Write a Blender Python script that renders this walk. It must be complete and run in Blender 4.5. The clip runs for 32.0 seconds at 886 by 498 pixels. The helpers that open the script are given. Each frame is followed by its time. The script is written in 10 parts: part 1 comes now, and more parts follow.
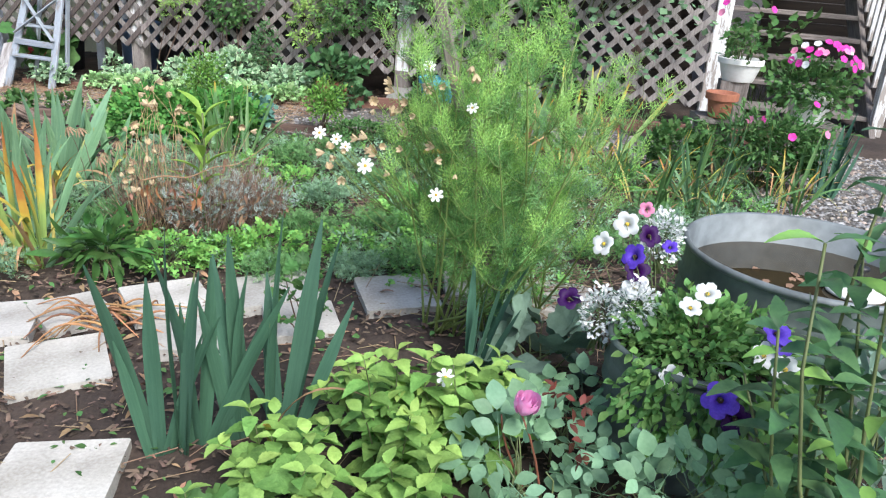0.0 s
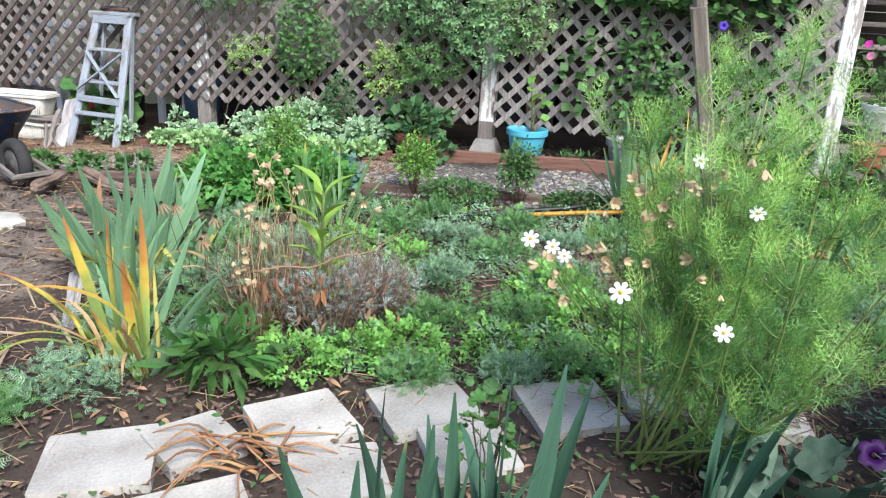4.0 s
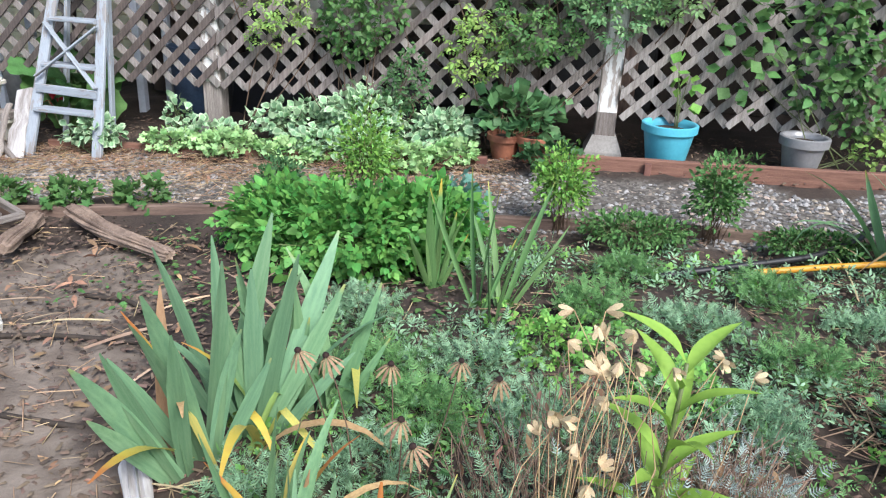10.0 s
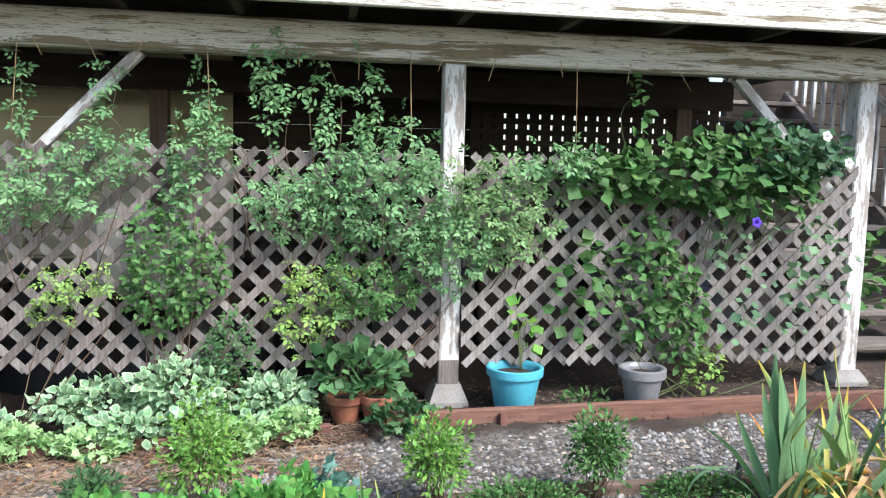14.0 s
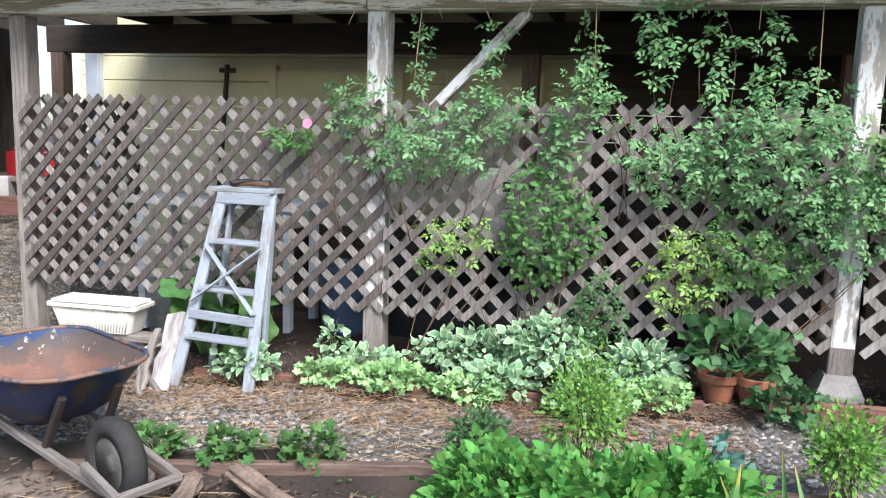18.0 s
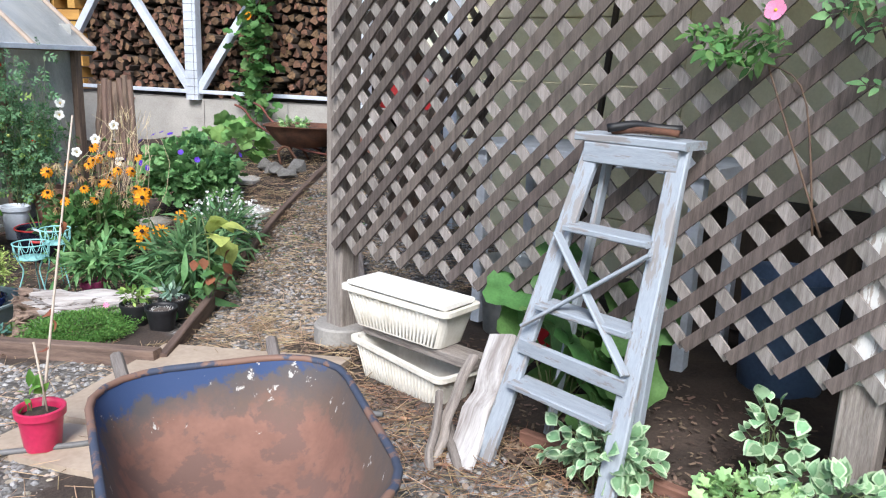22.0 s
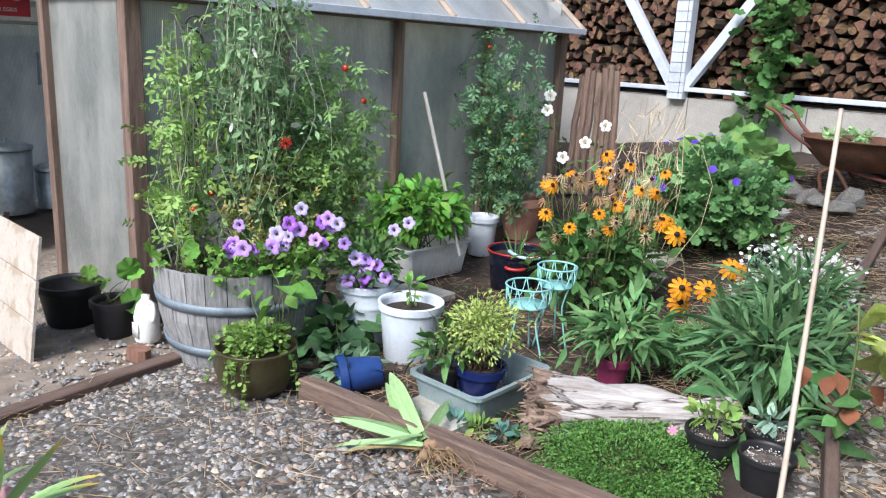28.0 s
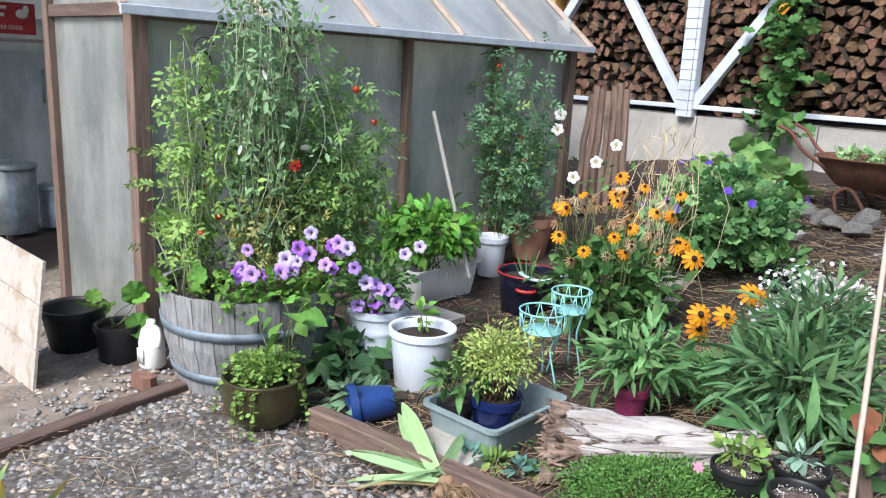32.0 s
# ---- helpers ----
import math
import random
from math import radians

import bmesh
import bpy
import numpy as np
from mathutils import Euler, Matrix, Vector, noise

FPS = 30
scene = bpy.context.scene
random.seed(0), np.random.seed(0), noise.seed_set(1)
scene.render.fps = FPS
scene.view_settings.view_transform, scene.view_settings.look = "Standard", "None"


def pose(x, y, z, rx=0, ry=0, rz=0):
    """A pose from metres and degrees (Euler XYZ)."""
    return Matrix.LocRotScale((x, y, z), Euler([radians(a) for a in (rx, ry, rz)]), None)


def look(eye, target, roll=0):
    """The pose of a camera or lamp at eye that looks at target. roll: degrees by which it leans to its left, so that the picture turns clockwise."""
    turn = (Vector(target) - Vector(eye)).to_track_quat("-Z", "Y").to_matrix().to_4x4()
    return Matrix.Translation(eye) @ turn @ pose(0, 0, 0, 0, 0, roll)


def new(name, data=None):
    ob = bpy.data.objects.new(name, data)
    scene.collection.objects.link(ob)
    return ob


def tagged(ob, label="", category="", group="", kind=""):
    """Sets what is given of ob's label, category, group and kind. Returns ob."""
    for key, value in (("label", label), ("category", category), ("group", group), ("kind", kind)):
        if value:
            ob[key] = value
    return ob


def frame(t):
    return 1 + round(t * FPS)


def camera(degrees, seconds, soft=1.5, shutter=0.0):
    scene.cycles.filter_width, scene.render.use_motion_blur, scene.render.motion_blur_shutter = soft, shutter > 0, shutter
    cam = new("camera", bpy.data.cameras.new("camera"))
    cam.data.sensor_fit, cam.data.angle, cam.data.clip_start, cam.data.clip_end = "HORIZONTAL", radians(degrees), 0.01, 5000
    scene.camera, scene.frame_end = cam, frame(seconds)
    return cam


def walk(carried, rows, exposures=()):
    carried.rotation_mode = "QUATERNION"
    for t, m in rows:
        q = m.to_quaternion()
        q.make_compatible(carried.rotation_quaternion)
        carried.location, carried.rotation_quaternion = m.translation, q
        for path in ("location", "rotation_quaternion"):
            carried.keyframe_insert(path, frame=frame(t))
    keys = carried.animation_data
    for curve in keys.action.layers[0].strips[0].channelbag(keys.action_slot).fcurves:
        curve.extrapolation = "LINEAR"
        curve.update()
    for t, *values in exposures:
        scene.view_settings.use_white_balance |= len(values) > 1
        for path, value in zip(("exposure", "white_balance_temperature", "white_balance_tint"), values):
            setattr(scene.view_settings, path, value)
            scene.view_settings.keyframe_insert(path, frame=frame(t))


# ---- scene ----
cam = camera(59.9, 32.0, 1.2)
METRES, EYE, TILT, LEAN, TURN = 8.8, 1.2, -20.75, -4.25, 12.7
ROWS = [
    (0.0, 0.0, 0.0, 0.0, 0.0, 0.0, -0.0),
    (0.5, -0.004, 0.0016, 0.0011, -0.13, 0.03, 0.64),
    (1.0, -0.0096, 0.0037, 0.0036, -0.54, 0.74, 1.42),
    (1.5, -0.0091, 0.0058, 0.0056, 0.63, 1.9, -0.16),
    (2.0, -0.0087, 0.0075, 0.0062, 4.3, 2.83, -1.68),
    (2.5, -0.0147, 0.0146, 0.0078, 4.5, 3.59, -1.2),
    (3.0, -0.0355, 0.0298, 0.0166, -0.42, 3.97, 1.66),
    (3.5, -0.0556, 0.0398, 0.0245, 0.16, 3.3, 2.15),
    (4.0, -0.0604, 0.0552, 0.0291, 1.89, 2.43, 0.8),
    (4.5, -0.0628, 0.0739, 0.0374, 5.51, 3.09, -0.67),
    (6.5, -0.1103, 0.1162, 0.0541, 0.18, -0.62, 2.73),
    (7.0, -0.1195, 0.1366, 0.0636, -0.65, 0.39, 3.02),
    (7.5, -0.1265, 0.153, 0.0703, -1.36, 0.6, 2.46),
    (8.0, -0.137, 0.1663, 0.0764, -3.91, -0.63, 4.08),
    (8.5, -0.1532, 0.1827, 0.0846, -7.9, -1.13, 5.84),
    (9.0, -0.1635, 0.2002, 0.0901, -7.37, -1.28, 3.92),
    (9.5, -0.1734, 0.218, 0.0997, -2.68, -1.04, 1.51),
    (10.0, -0.1882, 0.2334, 0.1053, -2.86, -1.81, 2.78),
    (10.5, -0.205, 0.2507, 0.1141, -6.21, -2.79, 4.87),
    (11.0, -0.211, 0.2646, 0.1207, -8.7, -3.28, 5.43),
    (11.5, -0.2202, 0.2776, 0.1281, -12.34, -3.1, 7.96),
    (12.0, -0.2258, 0.2837, 0.1356, -15.62, -0.18, 11.33),
    (12.5, -0.2236, 0.283, 0.1431, -17.55, 4.88, 10.78),
    (13.0, -0.2209, 0.2828, 0.1455, -18.57, 8.62, 10.55),
    (13.5, -0.2204, 0.281, 0.1458, -20.06, 10.64, 10.16),
    (15.5, -0.2352, 0.2851, 0.1406, -10.51, 14.5, 5.81),
    (16.0, -0.2364, 0.2875, 0.1413, -7.54, 14.6, 4.66),
    (16.5, -0.2373, 0.2904, 0.1419, -4.8, 14.3, 3.98),
    (17.0, -0.2415, 0.2926, 0.1424, -2.1, 14.24, 3.22),
    (17.5, -0.2487, 0.2958, 0.1426, 0.71, 14.06, 2.22),
    (18.0, -0.2567, 0.3042, 0.143, 2.78, 12.65, 1.57),
    (18.5, -0.2655, 0.3265, 0.15, 4.61, 11.47, 1.01),
    (19.0, -0.2766, 0.3511, 0.1557, 5.06, 10.44, 0.04),
    (19.5, -0.2927, 0.3811, 0.1701, 1.55, 9.69, 3.9),
    (20.0, -0.3042, 0.411, 0.1782, 3.77, 9.29, 2.41),
    (20.5, -0.3086, 0.4417, 0.188, 9.14, 9.02, -0.77),
    (21.0, -0.3171, 0.4709, 0.198, 12.33, 8.92, -1.19),
    (21.5, -0.3213, 0.4991, 0.2068, 18.22, 8.92, -4.32),
    (22.0, -0.3257, 0.521, 0.2155, 28.99, 6.7, -8.79),
    (22.5, -0.3422, 0.5415, 0.223, 33.3, 6.19, -10.93),
    (23.0, -0.3657, 0.5569, 0.2288, 44.63, 4.92, -14.38),
    (23.5, -0.3831, 0.5765, 0.2346, 58.68, 1.43, -18.97),
    (24.0, -0.3972, 0.5883, 0.237, 65.75, -2.11, -20.53),
    (24.5, -0.4181, 0.5925, 0.2356, 64.85, -2.95, -18.04),
    (25.0, -0.4498, 0.5895, 0.2371, 63.62, -1.96, -17.49),
    (25.5, -0.475, 0.5899, 0.2348, 65.83, -2.54, -19.09),
    (27.5, -0.5558, 0.5909, 0.2367, 61.14, -1.73, -19.15),
    (28.0, -0.5665, 0.5977, 0.24, 56.34, 0.5, -18.11),
    (28.5, -0.5709, 0.5996, 0.2412, 51.41, 2.23, -16.69),
    (29.0, -0.5721, 0.5949, 0.2413, 49.73, 3.88, -16.7),
    (29.5, -0.5707, 0.5941, 0.2406, 50.16, 4.32, -17.26),
    (30.0, -0.5712, 0.5947, 0.2399, 51.29, 3.08, -18.42),
    (30.5, -0.5724, 0.5955, 0.2401, 52.52, 1.91, -18.29),
    (31.0, -0.574, 0.5974, 0.2406, 53.35, 1.19, -17.46),
    (31.5, -0.5772, 0.597, 0.2417, 55.15, 0.74, -17.87),
    (32.0, -0.5781, 0.5969, 0.244, 56.51, 1.47, -18.15),
]
walk(cam, [(t, pose(0, 0, EYE, TILT, LEAN, TURN) @ pose(METRES * x, METRES * y, METRES * z, 90 + pitch, roll, yaw)) for t, x, y, z, yaw, pitch, roll in ROWS], [(0, 1.08), (5, 1.12), (10, 1.17), (13, 1.34), (17, 1.3), (20, 1.25), (23, 1.06), (32, 1.12)])

# ---- light ----
world = bpy.data.worlds.new("world")
scene.world = world
world.use_nodes = True
wn = world.node_tree.nodes
sky = wn.new("ShaderNodeTexSky")
sky.sky_type, sky.sun_disc = "NISHITA", False
sky.sun_elevation, sky.sun_rotation = radians(46), radians(143)
sky.air_density, sky.dust_density, sky.ozone_density = 1.0, 1.5, 1.0
wn["Background"].inputs["Strength"].default_value = 0.115
world.node_tree.links.new(sky.outputs[0], wn["Background"].inputs["Color"])
sun = new("sun", bpy.data.lights.new("sun", "SUN"))
sun.data.energy, sun.data.angle, sun.data.color = 2.5, radians(25), (0.99, 0.99, 1.0)
sun.matrix_world = look((0, 0, 30), (math.sin(radians(143)) * -20, math.cos(radians(143)) * -20, 9.3))

# ---- materials ----
MATS = {}


def mat(name, c1, c2=None, scale=8.0, rough=0.7, metal=0.0, bump=0.15, fine=60.0, island=0.0, thin=0.0, stretch=(1, 1, 1), spec=0.5, obj=0.0):
    """Two-tone surface with large patches, fine grain and relief; island / obj: how far each loose piece or object differs; thin: light let through."""
    if name in MATS:
        return MATS[name]
    m = bpy.data.materials.new(name)
    m.use_nodes = True
    nt, N = m.node_tree, m.node_tree.nodes
    L = nt.links.new
    b = N["Principled BSDF"]
    co = N.new("ShaderNodeTexCoord")
    mp = N.new("ShaderNodeMapping")
    mp.inputs["Scale"].default_value = stretch
    L(co.outputs["Object"], mp.inputs[0])
    n1, n2 = N.new("ShaderNodeTexNoise"), N.new("ShaderNodeTexNoise")
    n1.inputs["Scale"].default_value, n1.inputs["Detail"].default_value = scale, 6
    n2.inputs["Scale"].default_value, n2.inputs["Detail"].default_value = fine, 4
    L(mp.outputs[0], n1.inputs[0]), L(mp.outputs[0], n2.inputs[0])
    add = N.new("ShaderNodeMath")
    add.operation = "MULTIPLY_ADD"
    L(n2.outputs[0], add.inputs[0])
    add.inputs[1].default_value = 0.5
    L(n1.outputs[0], add.inputs[2])
    ramp = N.new("ShaderNodeValToRGB")
    c2 = c2 or tuple(v * 0.6 for v in c1)
    ramp.color_ramp.elements[0].position, ramp.color_ramp.elements[0].color = 0.55, (*c2, 1)
    ramp.color_ramp.elements[1].position, ramp.color_ramp.elements[1].color = 0.95, (*c1, 1)
    L(add.outputs[0], ramp.inputs[0])
    out = ramp.outputs[0]
    if island or obj:
        hs = N.new("ShaderNodeHueSaturation")
        src = N.new("ShaderNodeNewGeometry").outputs["Random Per Island"] if island else N.new("ShaderNodeObjectInfo").outputs["Random"]
        k = island or obj
        for inp, lo, hi in (("Hue", 0.5 - 0.022 * k, 0.5 + 0.022 * k), ("Value", 1 - 0.45 * k, 1 + 0.4 * k)):
            r = N.new("ShaderNodeMapRange")
            r.inputs["To Min"].default_value, r.inputs["To Max"].default_value = lo, hi
            if inp == "Hue":
                fr = N.new("ShaderNodeMath")
                fr.operation = "FRACT"
                mu = N.new("ShaderNodeMath")
                mu.operation = "MULTIPLY"
                mu.inputs[1].default_value = 7.3
                L(src, mu.inputs[0]), L(mu.outputs[0], fr.inputs[0]), L(fr.outputs[0], r.inputs[0])
            else:
                L(src, r.inputs[0])
            L(r.outputs[0], hs.inputs[inp])
        L(out, hs.inputs["Color"])
        out = hs.outputs[0]
    L(out, b.inputs["Base Color"])
    b.inputs["Roughness"].default_value, b.inputs["Metallic"].default_value = rough, metal
    b.inputs["Specular IOR Level"].default_value = spec
    if bump:
        bp = N.new("ShaderNodeBump")
        bp.inputs["Strength"].default_value, bp.inputs["Distance"].default_value = bump, 0.01
        L(add.outputs[0], bp.inputs["Height"]), L(bp.outputs[0], b.inputs["Normal"])
    if thin:
        tr, mx = N.new("ShaderNodeBsdfTranslucent"), N.new("ShaderNodeMixShader")
        L(out, tr.inputs[0])
        mx.inputs[0].default_value = thin
        L(b.outputs[0], mx.inputs[1]), L(tr.outputs[0], mx.inputs[2]), L(mx.outputs[0], N["Material Output"].inputs[0])
    MATS[name] = m
    return m


def leaf(name, c, c2=None, vary=0.8, rough=0.5, thin=0.25):
    gain = (1.2, 1.3, 1.42)
    c = tuple(min(0.85, v * g) for v, g in zip(c, gain))
    c2 = tuple(min(0.85, v * g) for v, g in zip(c2, gain)) if c2 else None
    return mat("leaf_" + name, c, c2 or tuple(v * 0.62 for v in c), scale=14, fine=95, rough=rough, bump=0.14, island=vary, thin=thin, spec=0.22)


def aged_paint(name, paint, under, amount=0.5, rough=0.6, along=(1, 1, 1), obj=0.0, scale=6.0):
    """Paint that has flaked off in patches and shows what lies under it."""
    m = mat(name, paint, tuple(v * 0.8 for v in paint), rough=rough, stretch=along, obj=obj, scale=12)
    nt, N = m.node_tree, m.node_tree.nodes
    b = N["Principled BSDF"]
    src = b.inputs["Base Color"].links[0].from_socket
    co, mp, no = N.new("ShaderNodeTexCoord"), N.new("ShaderNodeMapping"), N.new("ShaderNodeTexNoise")
    mp.inputs["Scale"].default_value = along
    no.inputs["Scale"].default_value, no.inputs["Detail"].default_value, no.inputs["Roughness"].default_value = scale, 8, 0.65
    r = N.new("ShaderNodeValToRGB")
    r.color_ramp.elements[0].position, r.color_ramp.elements[1].position = 0.62 - 0.25 * amount, 0.66 - 0.25 * amount
    mx = N.new("ShaderNodeMix")
    mx.data_type = "RGBA"
    mx.inputs[7].default_value = (*under, 1)
    L = nt.links.new
    L(co.outputs["Object"], mp.inputs[0]), L(mp.outputs[0], no.inputs[0]), L(no.outputs[0], r.inputs[0]), L(r.outputs[0], mx.inputs[0])
    L(src, mx.inputs[6]), L(mx.outputs[2], b.inputs["Base Color"])
    return m


M_GREY_WOOD = mat("weathered_wood", (0.285, 0.25, 0.228), (0.13, 0.108, 0.096), scale=5, fine=40, rough=0.85, bump=0.4, stretch=(14, 14, 1), obj=0.5)
M_BROWN_WOOD = mat("stained_wood", (0.20, 0.135, 0.105), (0.095, 0.062, 0.048), scale=4, fine=30, rough=0.8, bump=0.35, stretch=(10, 10, 1), obj=0.4)
M_RED_BOARD = mat("redwood_board", (0.235, 0.115, 0.085), (0.13, 0.06, 0.045), scale=4, fine=30, rough=0.85, bump=0.35, stretch=(10, 10, 1), obj=0.4)
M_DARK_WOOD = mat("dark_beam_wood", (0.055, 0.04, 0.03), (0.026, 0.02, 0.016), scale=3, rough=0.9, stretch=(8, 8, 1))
M_CREAM = aged_paint("peeling_cream_paint", (0.66, 0.63, 0.55), (0.21, 0.165, 0.10), 0.36, along=(5, 5, 0.35), scale=4)


def cracked(m, colour, along, scale, width):
    """Dark drying cracks that run with the grain."""
    nt, N = m.node_tree, m.node_tree.nodes
    L, b = nt.links.new, N["Principled BSDF"]
    src = b.inputs["Base Color"].links[0].from_socket
    co, mp, no, sb, ab, rr, mx = [N.new("ShaderNode" + k) for k in ("TexCoord", "Mapping", "TexNoise", "Math", "Math", "MapRange", "Mix")]
    mp.inputs["Scale"].default_value = along
    no.inputs["Scale"].default_value, no.inputs["Detail"].default_value, no.inputs["Roughness"].default_value = scale, 5, 0.55
    sb.operation, ab.operation, mx.data_type = "SUBTRACT", "ABSOLUTE", "RGBA"
    sb.inputs[1].default_value = 0.5
    rr.inputs["From Min"].default_value, rr.inputs["From Max"].default_value = width, width * 0.3
    mx.inputs[7].default_value = (*colour, 1)
    L(co.outputs["Object"], mp.inputs[0]), L(mp.outputs[0], no.inputs[0]), L(no.outputs[0], sb.inputs[0]), L(sb.outputs[0], ab.inputs[0]), L(ab.outputs[0], rr.inputs[0])
    L(rr.outputs[0], mx.inputs[0]), L(src, mx.inputs[6]), L(mx.outputs[2], b.inputs["Base Color"])


cracked(M_CREAM, (0.10, 0.075, 0.05), (9, 9, 0.55), 5, 0.014)
M_WHITE_POST = aged_paint("peeling_white_paint", (0.74, 0.74, 0.73), (0.34, 0.30, 0.27), 0.46, along=(4, 4, 0.8))
M_WHITE = mat("white_painted_wood", (0.60, 0.65, 0.74), (0.43, 0.47, 0.54), scale=5, rough=0.6, bump=0.1)
M_LADDER = aged_paint("grey_blue_ladder_paint", (0.34, 0.38, 0.43), (0.25, 0.24, 0.24), 0.34, along=(6, 6, 1))
M_WALL = mat("beige_siding", (0.76, 0.71, 0.49), (0.63, 0.58, 0.38), scale=2, rough=0.8, bump=0.05)
M_CONCRETE = mat("concrete", (0.33, 0.315, 0.295), (0.19, 0.175, 0.165), scale=4, fine=70, rough=0.92, bump=0.35, obj=0.15)
M_PAVER = mat("pale_paver", (0.54, 0.515, 0.47), (0.32, 0.295, 0.26), scale=5, fine=90, rough=0.92, bump=0.4, obj=0.25)
M_STEM = mat("green_stem", (0.13, 0.17, 0.06), (0.08, 0.10, 0.04), rough=0.6, island=0.4)
M_BROWN_STEM = mat("woody_stem", (0.17, 0.11, 0.07), (0.08, 0.05, 0.035), rough=0.8, island=0.4)
M_BAMBOO = mat("grey_stake", (0.30, 0.26, 0.22), (0.16, 0.13, 0.11), rough=0.8, stretch=(10, 10, 1), bump=0.3)
M_GALV = mat("galvanised_steel", (0.52, 0.55, 0.57), (0.3, 0.33, 0.35), scale=6, fine=25, rough=0.45, metal=0.7, bump=0.08)
M_TANK = mat("dull_dark_steel", (0.135, 0.165, 0.155), (0.07, 0.09, 0.085), scale=7, fine=30, rough=0.55, metal=0.2, bump=0.1)
# back slats paler, front slats darker: the fall of light put into colour
M_LATTICE_LIT = mat("lit_lattice_wood", (0.335, 0.305, 0.288), (0.18, 0.158, 0.145), scale=5, fine=40, rough=0.85, bump=0.4, stretch=(14, 14, 1), obj=0.5)
M_LATTICE_DIM = mat("dim_lattice_wood", (0.135, 0.108, 0.097), (0.06, 0.047, 0.042), scale=5, fine=40, rough=0.85, bump=0.4, stretch=(14, 14, 1), obj=0.5)
M_LATTICE_MID = mat("mid_lattice_wood", (0.25, 0.215, 0.20), (0.12, 0.10, 0.09), scale=5, fine=40, rough=0.85, bump=0.4, stretch=(14, 14, 1), obj=0.6)
M_FOOTING = mat("pale_footing_concrete", (0.46, 0.44, 0.415), (0.31, 0.295, 0.275), scale=2.5, fine=60, rough=0.92, bump=0.3, obj=0.1)
M_BUCKET = mat("cool_white_plastic", (0.70, 0.76, 0.85), (0.56, 0.61, 0.68), scale=6, rough=0.45, bump=0.03)
M_TERRA = mat("terracotta", (0.42, 0.16, 0.09), (0.27, 0.10, 0.06), rough=0.8, bump=0.15)
M_WHITE_PLASTIC = mat("white_plastic", (0.85, 0.85, 0.83), (0.72, 0.70, 0.66), scale=5, rough=0.5, bump=0.03)
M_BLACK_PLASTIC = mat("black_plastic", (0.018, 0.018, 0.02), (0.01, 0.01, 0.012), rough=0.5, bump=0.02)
M_EARTH = mat("potting_soil", (0.05, 0.035, 0.027), (0.02, 0.014, 0.011), scale=20, fine=140, rough=0.95, bump=0.9)
M_STRAW = mat("dry_stalk", (0.52, 0.38, 0.20), (0.30, 0.20, 0.10), rough=0.8, island=0.8)

# ---- ways to build ----


def G(x, y):
    """Height of the ground, which falls to the west and rises again towards the wood shed."""
    x, y = np.clip(np.asarray(x, float), -17, 6), np.clip(np.asarray(y, float), -4, 14)
    z = -0.04 + 0.03 * x + np.minimum(0, 0.045 * (x + 5)) + 0.02 * (y - 6) + np.maximum(0, -0.06 * (x + 10.5))
    z = z + 0.045 * np.clip((y - 5.75) / 0.5, 0, 1) * np.clip((x + 3.6) / 1.2, 0, 1)
    return z + 0.75 * np.clip((y - 6.6) / 3, 0, 1) * np.clip((-x - 7.2) / 2, 0, 1)


class MB:
    """Gathers faces for one mesh."""

    def __init__(self):
        self.V, self.F, self.n = [], [], 0

    def add(self, V, F):
        V = np.asarray(V, float).reshape(-1, 3)
        for f in F if isinstance(F, list) and F and isinstance(F[0], np.ndarray) and F[0].ndim == 2 else [np.asarray(F)]:
            if f.ndim == 2:
                self.F.append(f + self.n)
            else:
                for one in F:
                    self.F.append(np.asarray(one)[None, :] + self.n)
        self.V.append(V)
        self.n += len(V)
        return self

    def inst(self, T, P, R, S):
        """Copies of the template T = (V, F) at the places P with the turns R (n,3,3; columns are the axes) and sizes S."""
        V, F = T
        n = len(P)
        S = np.broadcast_to(np.asarray(S, float).reshape(-1, 1, 1) if np.ndim(S) < 2 else np.asarray(S, float)[:, None, :], (n, 1, 1) if np.ndim(S) < 2 else (n, 1, 3))
        W = np.einsum("nij,nkj->nki", R, V[None] * S) + np.asarray(P)[:, None, :]
        off = (np.arange(n) * len(V))[:, None, None]
        for f in F:
            self.F.append((f[None] + off).reshape(-1, f.shape[1]) + self.n)
        self.V.append(W.reshape(-1, 3))
        self.n += n * len(V)
        return self

    def mesh(self, name, material, smooth=True):
        me = bpy.data.meshes.new(name)
        V = np.concatenate(self.V) if self.V else np.zeros((0, 3))
        me.vertices.add(len(V))
        me.vertices.foreach_set("co", V.astype(np.float32).ravel())
        loops = np.concatenate([f.ravel() for f in self.F]).astype(np.int32)
        sizes = np.concatenate([np.full(len(f), f.shape[1]) for f in self.F])
        start = np.concatenate(([0], np.cumsum(sizes)[:-1])).astype(np.int32)
        me.loops.add(len(loops))
        me.loops.foreach_set("vertex_index", loops)
        me.polygons.add(len(sizes))
        me.polygons.foreach_set("loop_start", start)
        me.polygons.foreach_set("use_smooth", np.full(len(sizes), smooth))
        me.update(calc_edges=True)
        me.materials.append(material)
        return me

    def part(self, name, material, parent=None, label="", smooth=True):
        ob = new(name, self.mesh(name, material, smooth))
        if parent is not None:
            ob.parent = parent
        return tagged(ob, label)


def thing(name, x, y, label, category, z=None, rz=0.0, group="", kind=""):
    """An Empty on the ground (or at z) that holds the parts of a thing."""
    ob = new(name)
    ob.empty_display_size = 0.1
    ob.matrix_basis = pose(x, y, float(G(x, y)) if z is None else z, 0, 0, rz)
    return tagged(ob, label, category, group, kind)


